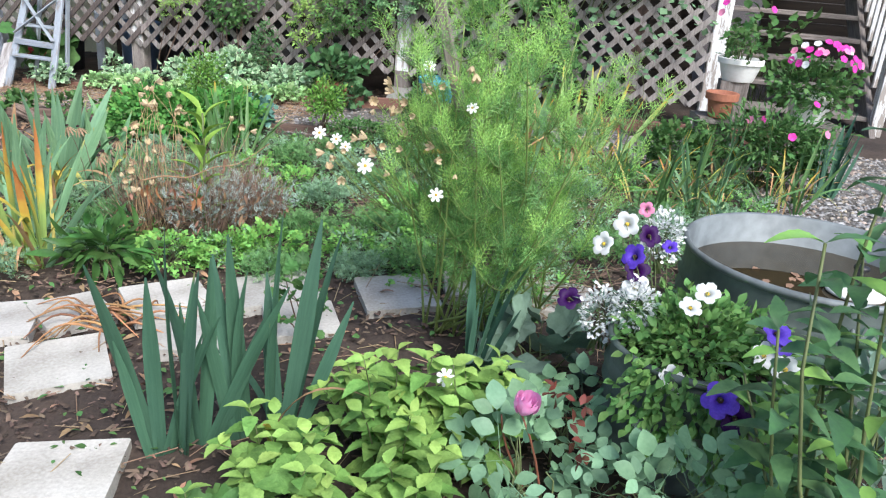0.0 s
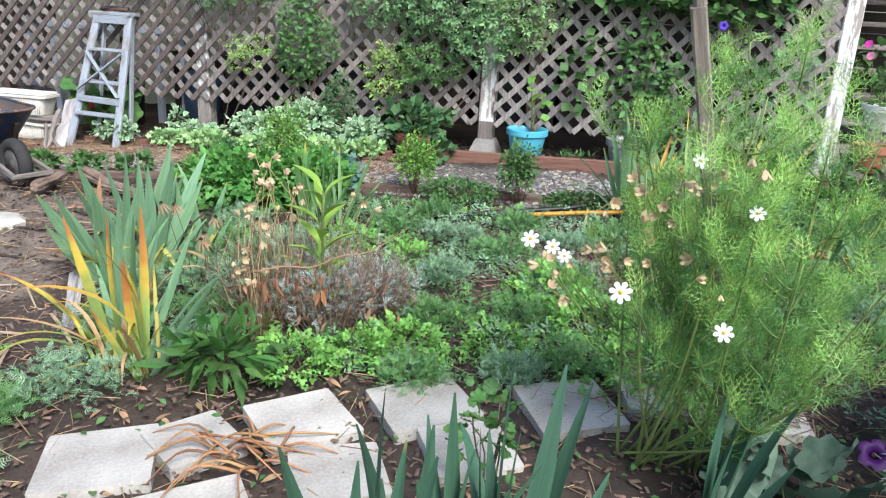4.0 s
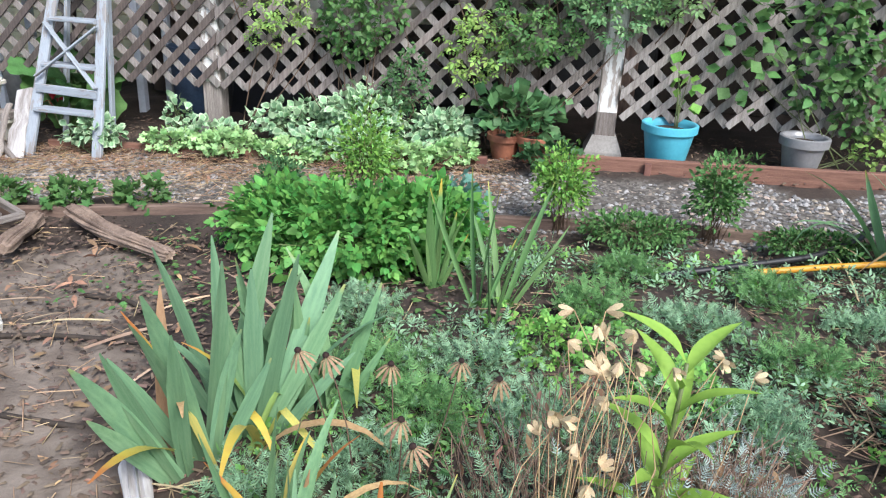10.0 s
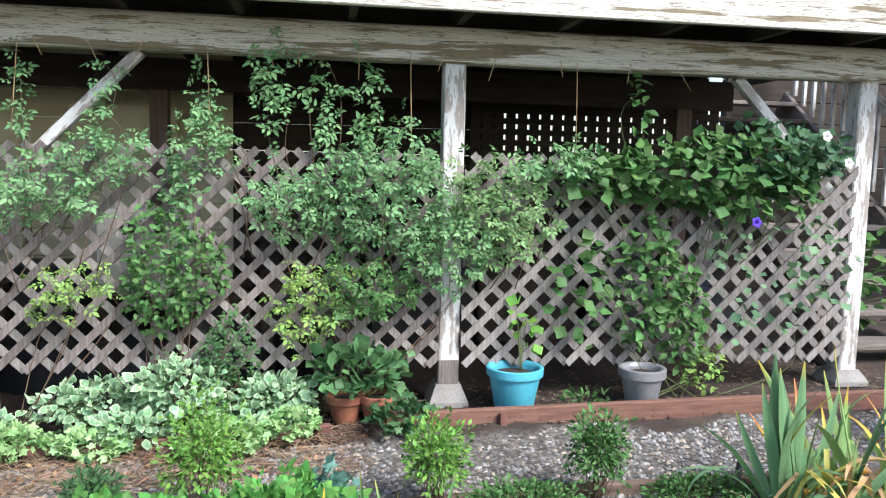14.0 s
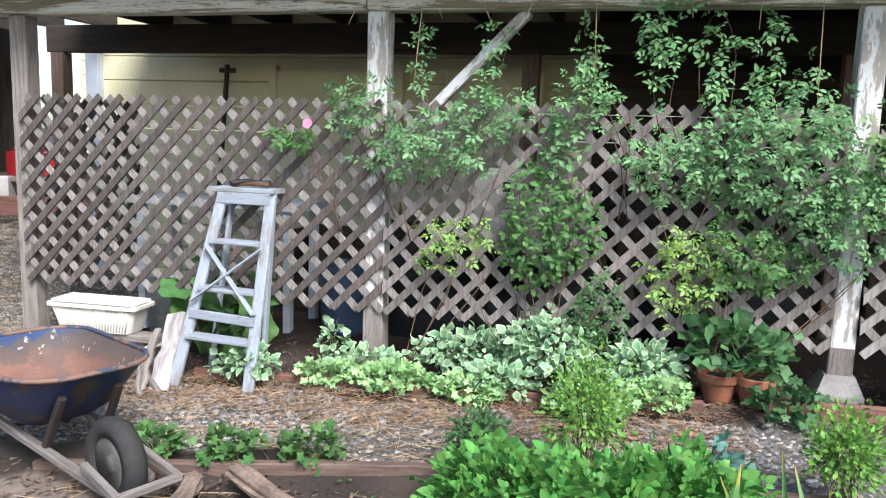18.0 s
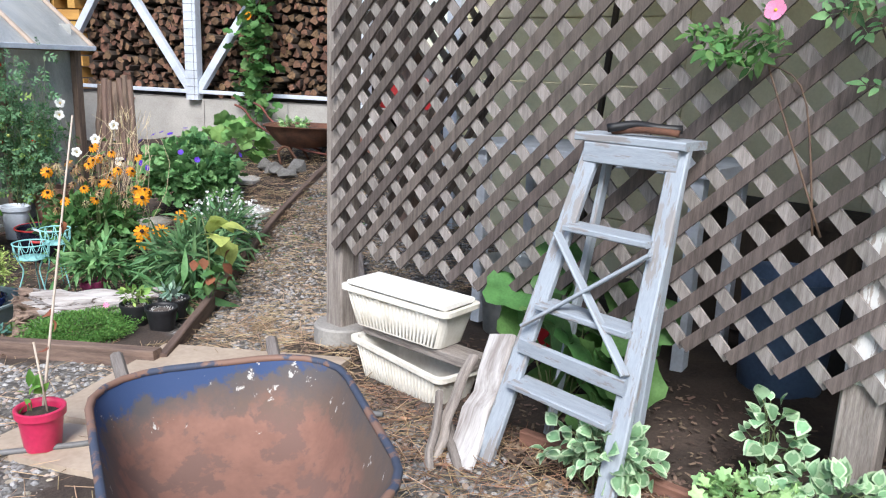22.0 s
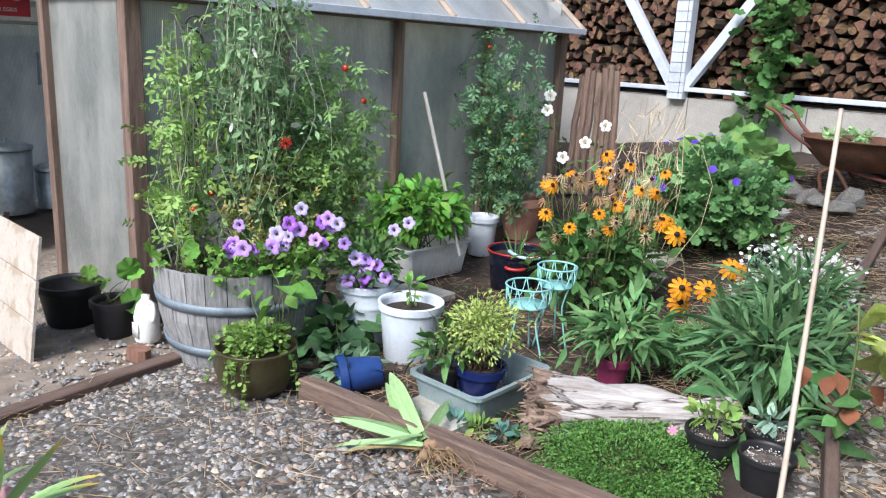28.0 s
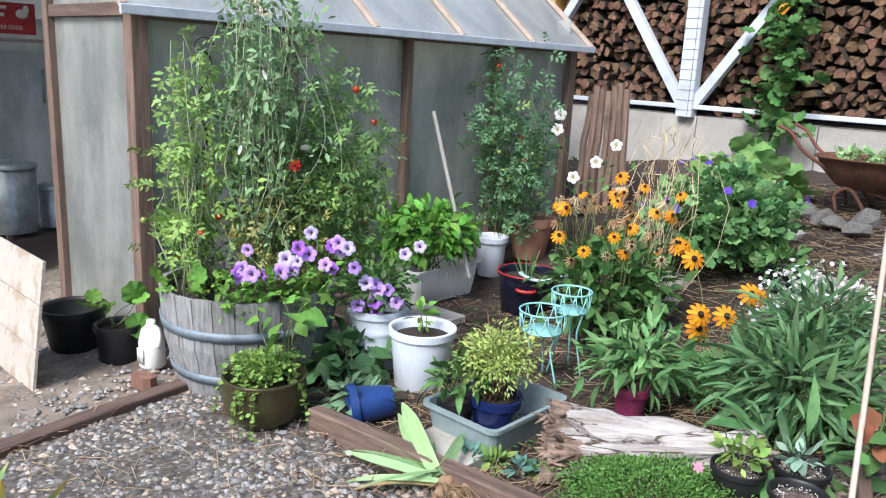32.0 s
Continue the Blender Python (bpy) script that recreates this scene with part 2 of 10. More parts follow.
def sub(name, me, parent, m=None, label=""):
    ob = new(name, me)
    ob.parent = parent
    if m is not None:
        ob.matrix_basis = m
    return tagged(ob, label)


def board_vf(w, h, l, c=0.004, n=1, wob=0.0, rng=None):
    """A board along z from 0 to l with chamfered long edges; w across x, h across y."""
    a, b = w / 2, h / 2
    c = min(c, a * 0.6, b * 0.6)
    ring = np.array([(-a + c, -b), (a - c, -b), (a, -b + c), (a, b - c), (a - c, b), (-a + c, b), (-a, b - c), (-a, -b + c)])
    V = []
    for i in range(n + 1):
        o = np.zeros(2) if rng is None else rng.normal(0, wob, 2)
        V += [(x + o[0], y + o[1], l * i / n) for x, y in ring]
    F = [np.array([(i * 8 + k, i * 8 + (k + 1) % 8, i * 8 + 8 + (k + 1) % 8, i * 8 + 8 + k) for i in range(n) for k in range(8)])]
    F += [np.arange(8)[::-1][None], (np.arange(8) + n * 8)[None]]
    return np.array(V, float), F


def along(p0, p1, up=(0, 0, 1)):
    """The pose whose z runs from p0 to p1 and whose y is as near to up as it can be."""
    z = (Vector(p1) - Vector(p0)).normalized()
    u = Vector(up)
    x = u.cross(z)
    if x.length < 1e-4:
        x = Vector((1, 0, 0))
    x.normalize()
    y = z.cross(x)
    m = Matrix((x, y, z)).transposed().to_4x4()
    m.translation = p0
    return m


def board(name, p0, p1, w, h, material, parent=None, label="", up=(0, 0, 1), c=0.004, n=1, wob=0.0, seed=0):
    l = (Vector(p1) - Vector(p0)).length
    mb = MB().add(*board_vf(w, h, l, c, n, wob, np.random.default_rng(seed) if wob else None))
    ob = new(name, mb.mesh(name, material, False))
    ob.parent = parent
    ob.matrix_basis = along(p0, p1, up)
    return tagged(ob, label)


def lathe_vf(profile, n=28):
    """Rings of (radius, z), from the outer bottom up and round; open or closed as given."""
    a = np.arange(n) * 2 * np.pi / n
    V = np.array([(r * math.cos(t), r * math.sin(t), z) for r, z in profile for t in a])
    F = np.array([(i * n + k, i * n + (k + 1) % n, (i + 1) * n + (k + 1) % n, (i + 1) * n + k) for i in range(len(profile) - 1) for k in range(n)])
    return V, [F]


def tube_vf(P, r, n=6, cap=True):
    """A tube along the points P with the radius r, one or one a point."""
    P = np.asarray(P, float)
    r = np.broadcast_to(r, len(P))
    d = np.gradient(P, axis=0)
    d /= np.linalg.norm(d, axis=1, keepdims=True) + 1e-9
    ref = np.array([0.31, 0.22, 0.92]) if abs(d[:, 2]).mean() < 0.8 else np.array([0.95, 0.3, 0.05])
    u = np.cross(d, ref)
    u /= np.linalg.norm(u, axis=1, keepdims=True) + 1e-9
    v = np.cross(d, u)
    a = np.arange(n) * 2 * np.pi / n
    V = P[:, None] + r[:, None, None] * (np.cos(a)[None, :, None] * u[:, None] + np.sin(a)[None, :, None] * v[:, None])
    m = len(P)
    F = [np.array([(i * n + k, i * n + (k + 1) % n, (i + 1) * n + (k + 1) % n, (i + 1) * n + k) for i in range(m - 1) for k in range(n)])]
    if cap:
        F += [np.arange(n)[::-1][None], (np.arange(n) + (m - 1) * n)[None]]
    return V.reshape(-1, 3), F


def curve(p0, p1, bow=(0, 0, 0), n=6):
    """Points from p0 to p1 on a bowed line."""
    t = np.linspace(0, 1, n)[:, None]
    return (1 - t) * np.asarray(p0, float) + t * np.asarray(p1, float) + 4 * t * (1 - t) * np.asarray(bow, float)


def smooth_line(P, n=40):
    """A smooth line through the points P."""
    P = np.asarray(P, float)
    t, s = np.linspace(0, len(P) - 1, n), np.arange(len(P))
    Q = np.stack([np.interp(t, s, P[:, k]) for k in range(P.shape[1])], 1)
    for _ in range(3):
        Q[1:-1] = (Q[:-2] + 2 * Q[1:-1] + Q[2:]) / 4
    return Q


def frames(D, rng, up=(0, 0, 1), roll=0.5):
    """Turns whose y axis is D and whose z axis leans towards up, rolled by chance."""
    D = np.asarray(D, float)
    D = D / (np.linalg.norm(D, axis=1, keepdims=True) + 1e-9)
    u = np.asarray(up, float) + rng.normal(0, roll, D.shape)
    x = np.cross(D, u)
    x /= np.linalg.norm(x, axis=1, keepdims=True) + 1e-9
    return np.stack([x, D, np.cross(x, D)], 2)


def leaf_t(width=0.5, tip=0.35, fold=0.12, curl=0.15, teeth=0.0, n=4, stalk=0.15):
    """A leaf 1 long, growing along y from a short stalk, folded along its rib and curled down at the tip."""
    V, F = [(0, 0, 0)], []
    for i in range(1, n):
        t = i / n
        w = width / 2 * math.sin(math.pi * t ** (1 - tip)) ** 0.8 * (1 + (teeth if i % 2 else -teeth))
        y = stalk + (1 - stalk) * t
        z = -curl * t * t
        V += [(-w, y, z + fold * w * 2), (0, y, z), (w, y, z + fold * w * 2)]
    V.append((0, 1, -curl))
    e = len(V) - 1
    q = []
    for i in range(n - 2):
        a, b = 1 + 3 * i, 4 + 3 * i
        q += [(a, a + 1, b + 1, b), (a + 1, a + 2, b + 2, b + 1)]
    a = 1 + 3 * (n - 2)
    F3 = np.array([(0, 2, 1), (0, 3, 2), (a, a + 1, e), (a + 1, a + 2, e)])
    return np.array(V, float), ([np.array(q)] if q else []) + [F3]


def lobed_t(lobes=5, depth=0.35, cup=0.15, width=1.0):
    """A rounded leaf with lobes, its stalk at the origin."""
    n = lobes * 4
    V = [(0, 0.45, 0)]
    for k in range(n):
        a = -math.pi / 2 + 2 * math.pi * (k + 0.5) / n
        r = 0.5 * (1 - depth * (0.5 + 0.5 * math.cos(lobes * (a + math.pi / 2))))
        V.append((width * r * math.cos(a), 0.45 + r * math.sin(a), cup * r * (1 + 0.5 * math.cos(lobes * a))))
    return np.array(V, float), [np.array([(0, 1 + k, 1 + (k + 1) % n) for k in range(n)])]


def blade_t(n=7, bend=0.3, width=0.06, fold=0.25, tip=1.6, break_at=0.0):
    """A sword-shaped blade 1 long along y that bends towards -z."""
    V, F, a, p = [], [], 0.0, np.zeros(2)
    for i in range(n + 1):
        t = i / n
        w = width / 2 * min(1.0, 0.8 + 0.6 * t) * min(1.0, (1.02 - t) / 0.4) ** 0.8 + 0.0006
        V += [(-w, p[0], p[1] + fold * w), (0, p[0], p[1]), (w, p[0], p[1] + fold * w)]
        a += bend / n * (0.3 + 1.4 * t) + (1.5 if break_at and abs(t - break_at) < 0.5 / n else 0)
        p = p + np.array([math.cos(a), -math.sin(a)]) / n
    q = [(3 * i + k, 3 * i + k + 1, 3 * i + k + 4, 3 * i + k + 3) for i in range(n) for k in (0, 1)]
    return np.array(V, float), [np.array(q)]


def petals_t(n=8, length=1.0, width=0.5, cup=0.3, droop=0.0, inner=0.0):
    """A ring of petals round z, each with a middle ridge."""
    V, Q = [], []
    for k in range(n):
        a = 2 * math.pi * k / n
        c, s = math.cos(a), math.sin(a)
        o = len(V)
        for t, w in ((inner, 0.12), (inner + 0.35 * (1 - inner), 0.8), (inner + 0.8 * (1 - inner), 1.0), (1.0, 0.35)):
            r, z = length * t, length * (cup * t - droop * t * t)
            for side in (-1, 0, 1):
                h = side * w * width / 2
                V.append((r * c - h * s, r * s + h * c, z - (0.04 * length if side == 0 else 0)))
        Q += [(o + 3 * i + j, o + 3 * i + j + 1, o + 3 * i + j + 4, o + 3 * i + j + 3) for i in range(3) for j in (0, 1)]
    return np.array(V, float), [np.array(Q)]


def trumpet_t(n=30, lobes=5, depth=0.5):
    """A funnel flower with a ruffled, lobed rim, opening along z, 1 across."""
    V, Q = [], []
    for r, z in ((0.06, -depth), (0.1, -depth * 0.5), (0.2, -0.08), (0.38, 0.0), (0.5, -0.05)):
        for k in range(n):
            a = 2 * math.pi * k / n
            f = 1 + ((0.3 if r > 0.45 else 0.1) * abs(math.cos(lobes * a / 2)) ** 0.6 - (0.2 if r > 0.45 else 0.08) if r > 0.3 else 0)
            V.append((r * f * math.cos(a), r * f * math.sin(a), z + ((0.055 if r > 0.45 else 0.02) * math.cos(3 * lobes * a + 1) if r > 0.3 else 0)))
    Q = [(i * n + k, i * n + (k + 1) % n, (i + 1) * n + (k + 1) % n, (i + 1) * n + k) for i in range(4) for k in range(n)]
    return np.array(V, float), [np.array(Q)]


OVATE = leaf_t(0.55)
BROAD = leaf_t(0.8, 0.45, 0.1, 0.2)
LANCE = leaf_t(0.28, 0.3, 0.15, 0.25)
TOOTHED = leaf_t(0.62, 0.4, 0.14, 0.2, teeth=0.12, n=8)
SMALL = leaf_t(0.5, n=3, stalk=0.1)
NEEDLE = (np.array([(-0.02, 0, 0), (0.02, 0, 0), (0.012, 1, 0.05), (-0.012, 1, 0.05)], float), [np.array([(0, 1, 2, 3)])])
HEART = lobed_t(1, 0.25, 0.2, 0.95)
LOBED = lobed_t(5, 0.45, 0.2)
ROUND = lobed_t(7, 0.12, 0.25)


def pinnate(n=5, w=0.5, fine=4):
    V, F, o = [], [], 0
    T = leaf_t(w, n=fine, stalk=0.08) if fine < 6 else leaf_t(w, 0.12, 0.1, 0.1, 0.03, fine, 0.06)
    spots = [(0, 0.62, 0.0, 0.45)] + [(s * 0.05, 0.32 + 0.28 * k, s * 65, 0.36 - 0.04 * k) for k in range((n - 1) // 2) for s in (-1, 1)]
    for x, y, a, sz in spots:
        m = np.array(pose(0, 0, 0, 0, 0, -a).to_3x3())
        V.append(T[0] * sz @ m.T + (x, y, 0))
        for f in T[1]:
            F.append(f + o)
        o += len(T[0])
    V.append(np.array([(-0.006, 0, 0), (0.006, 0, 0), (0.004, 0.66, 0), (-0.004, 0.66, 0)]))
    F.append(np.array([(0, 1, 2, 3)]) + o)
    return np.concatenate(V), F


ROSE_LEAF = pinnate()
TOMATO_LEAF = pinnate(7, 0.42)


def sphere_dirs(n, rng, low=-0.2):
    z = rng.uniform(low, 1, n)
    a = rng.uniform(0, 2 * np.pi, n)
    s = np.sqrt(np.maximum(0, 1 - z * z))
    return np.stack([s * np.cos(a), s * np.sin(a), z], 1)


def in_shape(n, rng, rx, ry, rz, shell=0.5):
    """Points in an upright ellipsoid that stands on z = 0, thicker towards its skin, with a lumpy outline."""
    D = sphere_dirs(n, rng, -0.75)
    k = np.array([0.8 + 0.35 * noise.noise(Vector(d * 2.3 + rng.integers(0, 1) + 7)) for d in D])
    r = (shell + (1 - shell) * rng.random(n)) * k
    return D * r[:, None] * (rx, ry, rz / 2) + (0, 0, rz / 2), D


def leafy(name, x, y, label, category, n, size, T, material, rx, ry, rz, stems=10, stem_mat=None, stem_r=0.004, shell=0.45, seed=1, z=None, droop=0.0, group="", up=(0, 0, 1), roll=0.6, lift=0.0, base_r=0.15, heart=None):
    """A bushy plant: stems from the base out to its outline and leaves on twigs all round."""
    rng = np.random.default_rng(seed)
    root = thing(name, x, y, label, category, z, group=group)
    P, D = in_shape(n, rng, rx, ry, rz, shell)
    P[:, 2] += lift
    D = D + rng.normal(0, 0.5, D.shape) - (0, 0, droop)
    R, S = frames(D, rng, up, roll), size * rng.uniform(0.55, 1.25, n)
    MB().inst(T, P, R, S).part("foliage", material, root)
    if heart is not None:
        V = T[0] * (0.70, 0.84, 1.0) + (0, 0.07, 0.018)
        MB().inst((V, T[1]), P, R, S).part("inner_foliage", heart, root, "grey-green middle of the leaves")
    mb = MB()
    for k in rng.integers(0, n, stems):
        b = rng.normal(0, base_r * min(rx, ry), 2)
        mb.add(*tube_vf(curve((*b, -0.01), P[k], (*(rng.normal(0, 0.1, 2) * rx), rz * 0.08), 5), np.linspace(stem_r, stem_r * 0.4, 5), 5))
    tagged(mb.part("stem", stem_mat or M_STEM, root), kind="stuff")
    return root


def paired(name, x, y, label, category, stems, h, r, size, T, material, young, seed, group="", z=None, gap=0.045):
    """Upright stems with leaves in crossed pairs that grow smaller to a bright tip."""
    rng = np.random.default_rng(seed)
    root = thing(name, x, y, label, category, z, group=group)
    mb, low, top = MB(), [], []
    for k in range(stems):
        a, q = rng.uniform(0, 6.28), math.sqrt(rng.random())
        b, e = (0.4 * r * q * math.cos(a), 0.4 * r * q * math.sin(a), 0), (r * q * math.cos(a), r * q * math.sin(a), h * rng.uniform(0.6, 1.05) * (1.1 - 0.35 * q))
        n = max(3, int(e[2] / gap))
        Q = curve(b, e, (0, 0, 0.04), n + 1)
        mb.add(*tube_vf(Q, np.linspace(0.003, 0.0015, n + 1), 5))
        turn = rng.uniform(0, 3)
        for i in range(1, n + 1):
            for side in (0, math.pi):
                w = turn + i * 1.57 + side
                t = i / n
                (top if t > 0.8 else low).append((Q[i], (math.cos(w), math.sin(w), 0.15 + 0.7 * max(0, t - 0.7)), size * (1.0 - 0.45 * t ** 3) * rng.uniform(0.75, 1.15)))
    tagged(mb.part("stem", M_STEM, root), kind="stuff")
    for pn, lst, m in (("foliage", low, material), ("young_foliage", top, young)):
        D = np.array([v[1] for v in lst])
        MB().inst(T, np.array([v[0] for v in lst]), frames(D + rng.normal(0, 0.2, D.shape), rng, roll=0.2), np.array([v[2] for v in lst])).part(pn, m, root)
    return root


def pot(name, x, y, rt, rb, h, material, label, lip=0.012, z=None, fill=0.85, n=28, category="pot", ribs=0, rx=0.0, ry=0.0, soil=None, group=""):
    """A round pot with a wall, a lip and soil in it; rx, ry: degrees of lean."""
    gz = float(G(x, y)) if z is None else z
    root = new(name)
    root.matrix_basis = pose(x, y, gz, rx, ry, 0)
    tagged(root, label, category, group)
    pr = [(0.0, 0.002), (rb * 0.96, 0.0), (rb, 0.006)]
    for k in range(1, ribs + 1):
        t = k / (ribs + 1)
        r = rb + (rt - rb) * t
        pr += [(r, h * (t - 0.03)), (r + 0.006, h * t), (r, h * (t + 0.03))]
    pr += [(rt, h - 3 * lip), (rt + lip, h - 3 * lip), (rt + lip * 1.1, h - 0.3 * lip), (rt + 0.6 * lip, h), (rt - 0.3 * lip, h - 0.2 * lip), (rt - lip * 0.6, h - 2 * lip), (rb * 0.93, 0.02), (0.0, 0.02)]
    mb, c = MB(), len(pr) - 8
    for a, b in ((0, c + 1), (c, c + 2), (c + 1, c + 3), (c + 2, len(pr))):
        mb.add(*lathe_vf(pr[a:b], n))
    mb.part("body", material, root)
    if fill:
        r = rb + (rt - rb) * fill - lip * 0.6
        MB().add(*lathe_vf([(r, h * fill - 0.01), (r * 0.6, h * fill + 0.006), (0.001, h * fill + 0.01)], n)).part("soil", soil or M_EARTH, root, "dark potting soil")
    return root


def turn_to(d, spin=0.0):
    """The turn that brings +z to the direction d."""
    return Vector(d).to_track_quat("Z", "Y").to_matrix().to_4x4() @ pose(0, 0, 0, 0, 0, spin)


MESHES = {}


def bloom(parent, p, d, size, kind, petal, centre=None, spin=0.0, label=""):
    """One flower on a plant: its petals, and its centre as a part of them."""
    key = ("f", kind, petal.name)
    if key not in MESHES:
        T = {"trumpet": trumpet_t(), "daisy": petals_t(11, 0.5, 0.17, 0.05, 0.55, 0.12), "cosmos": petals_t(7, 0.5, 0.24, 0.25, 0.2, 0.08), "five": petals_t(5, 0.5, 0.5, 0.3, 0.1, 0.05),
             "wilted": petals_t(10, 0.5, 0.12, -0.3, 0.9, 0.1), "dry": petals_t(6, 0.5, 0.36, 1.1, -0.5, 0.05)}[kind]
        MESHES[key] = MB().add(*T).mesh("flower", petal)
    f = sub("flower", MESHES[key], parent, Matrix.Translation(p) @ turn_to(d, spin) @ Matrix.Scale(size, 4), label)
    if centre is not None:
        key = ("c", kind, centre.name)
        if key not in MESHES:
            r, z = {"trumpet": (0.09, -0.12), "daisy": (0.13, 0.1), "cosmos": (0.1, 0.04), "five": (0.08, 0.04), "wilted": (0.13, 0.1), "dry": (0.1, 0.1)}[kind]
            MESHES[key] = MB().add(*lathe_vf([(r, z - 0.03), (r, z), (r * 0.6, z + r * 0.6), (0.001, z + r * 0.75)], 10)).mesh("centre", centre)
        sub("centre", MESHES[key], f)
    return f


def stalks(root, pairs, r, material, name="stem", bow=0.06, seed=1):
    rng = np.random.default_rng(seed)
    mb = MB()
    for a, b in pairs:
        l = float(np.linalg.norm(np.subtract(b, a)))
        if len(pairs) < 60:
            ob = MB().add(*tube_vf(curve(a, b, rng.normal(0, bow * l, 3), 5), np.linspace(r, r * 0.6, 5), 5)).part(name, material, root)
            continue
        mb.add(*tube_vf(curve(a, b, rng.normal(0, bow * l, 3), 5), np.linspace(r, r * 0.6, 5), 5))
    return ob if len(pairs) < 60 else tagged(mb.part(name, material, root), kind="stuff")


BLADES = [blade_t(bend=b, width=w, n=9) for b, w in ((0.08, 0.075), (0.28, 0.075), (0.8, 0.07), (1.6, 0.065))] + [blade_t(bend=0.4, width=0.07, break_at=0.45, n=9), blade_t(bend=2.4, width=0.06, n=9)]


def blade(root, k, material, p, d, normal, length, wide=1.0, name="blade", label=""):
    """One sword-shaped leaf from p along d, flat across normal, towards whose far side it bends."""
    key = ("blade", k, material.name)
    if key not in MESHES:
        MESHES[key] = MB().add(*BLADES[k]).mesh("blade", material)
    y = Vector(d).normalized()
    z = Vector(normal)
    z = (z - y * z.dot(y)).normalized()
    x = y.cross(z)
    m = Matrix((x * length * wide, y * length, z * length)).transposed().to_4x4()
    m.translation = p
    return sub(name, MESHES[key], root, m, label)


def iris(x, y, n, L, label, seed, dry=4, spread=0.18, lean=0.45, material=None, name="iris_clump", category="iris plant", z=None, group="iris clumps", bends=(0, 0, 1, 1, 2, 4), wide=1.0, turning=0):
    """A clump of sword-shaped leaves in flat fans, with a few yellow and brown ones."""
    rng = np.random.default_rng(seed)
    root = thing(name, x, y, label, category, z, group=group)
    m0 = material or M_IRIS
    fans = max(1, round(n / 5.5))
    for j in range(n):
        f = j % fans
        q = np.random.default_rng(seed * 31 + f)
        a, r, turn = q.uniform(0, 6.28), spread * math.sqrt(q.random()), q.uniform(0, 3.14)
        side = (j // fans) / max(1, (n - 1) // fans) * 2 - 1
        lx, ly = math.cos(turn), math.sin(turn)
        ln = side * lean * 0.85 + rng.normal(0, 0.07)
        tip = (r * math.cos(a) / spread * lean * 0.5, r * math.sin(a) / spread * lean * 0.5)
        d = (lx * ln + tip[0] + rng.normal(0, 0.06), ly * ln + tip[1] + rng.normal(0, 0.06), 1.0)
        k = bends[(j // fans + f) % len(bends)] if abs(side) > 0.3 or rng.random() < 0.3 else 0
        if k in (0, 1):
            w = rng.normal(0, 0.5)
            nrm = (-ly + w * lx, lx + w * ly, 0.15)
        else:
            nrm = (-lx * math.copysign(1, ln) + rng.normal(0, 0.3), -ly * math.copysign(1, ln) + rng.normal(0, 0.3), 0.5)
        p = (r * math.cos(a) + lx * side * 0.03, r * math.sin(a) + ly * side * 0.03, -0.015)
        blade(root, k, M_IRIS_TURNING if j < turning else m0, p, d, nrm, L * (1.05 - 0.35 * abs(side) ** 1.5) * rng.uniform(0.82, 1.1), wide)
    for j in range(dry * 2):
        a, o = rng.uniform(0, 6.28), rng.uniform(0, 6.28)
        r = spread * math.sqrt(rng.random())
        ln = abs(rng.normal(0.35, 0.35))
        d = (math.cos(o) * ln, math.sin(o) * ln, 1)
        m, lab = ((M_IRIS_YELLOW, "yellowing leaf"), (M_IRIS_BROWN, "withered brown leaf"), (M_IRIS_TURNING, "leaf turning orange at the tip"))[j % 3]
        blade(root, (2, 3, 5, 4, 1)[j % 5], m, (r * math.cos(a), r * math.sin(a), -0.01), d, (-math.cos(o), -math.sin(o), 0.4), L * rng.uniform(0.5, 0.95), wide * rng.uniform(0.5, 0.95), "dry_blade", lab)
    return root


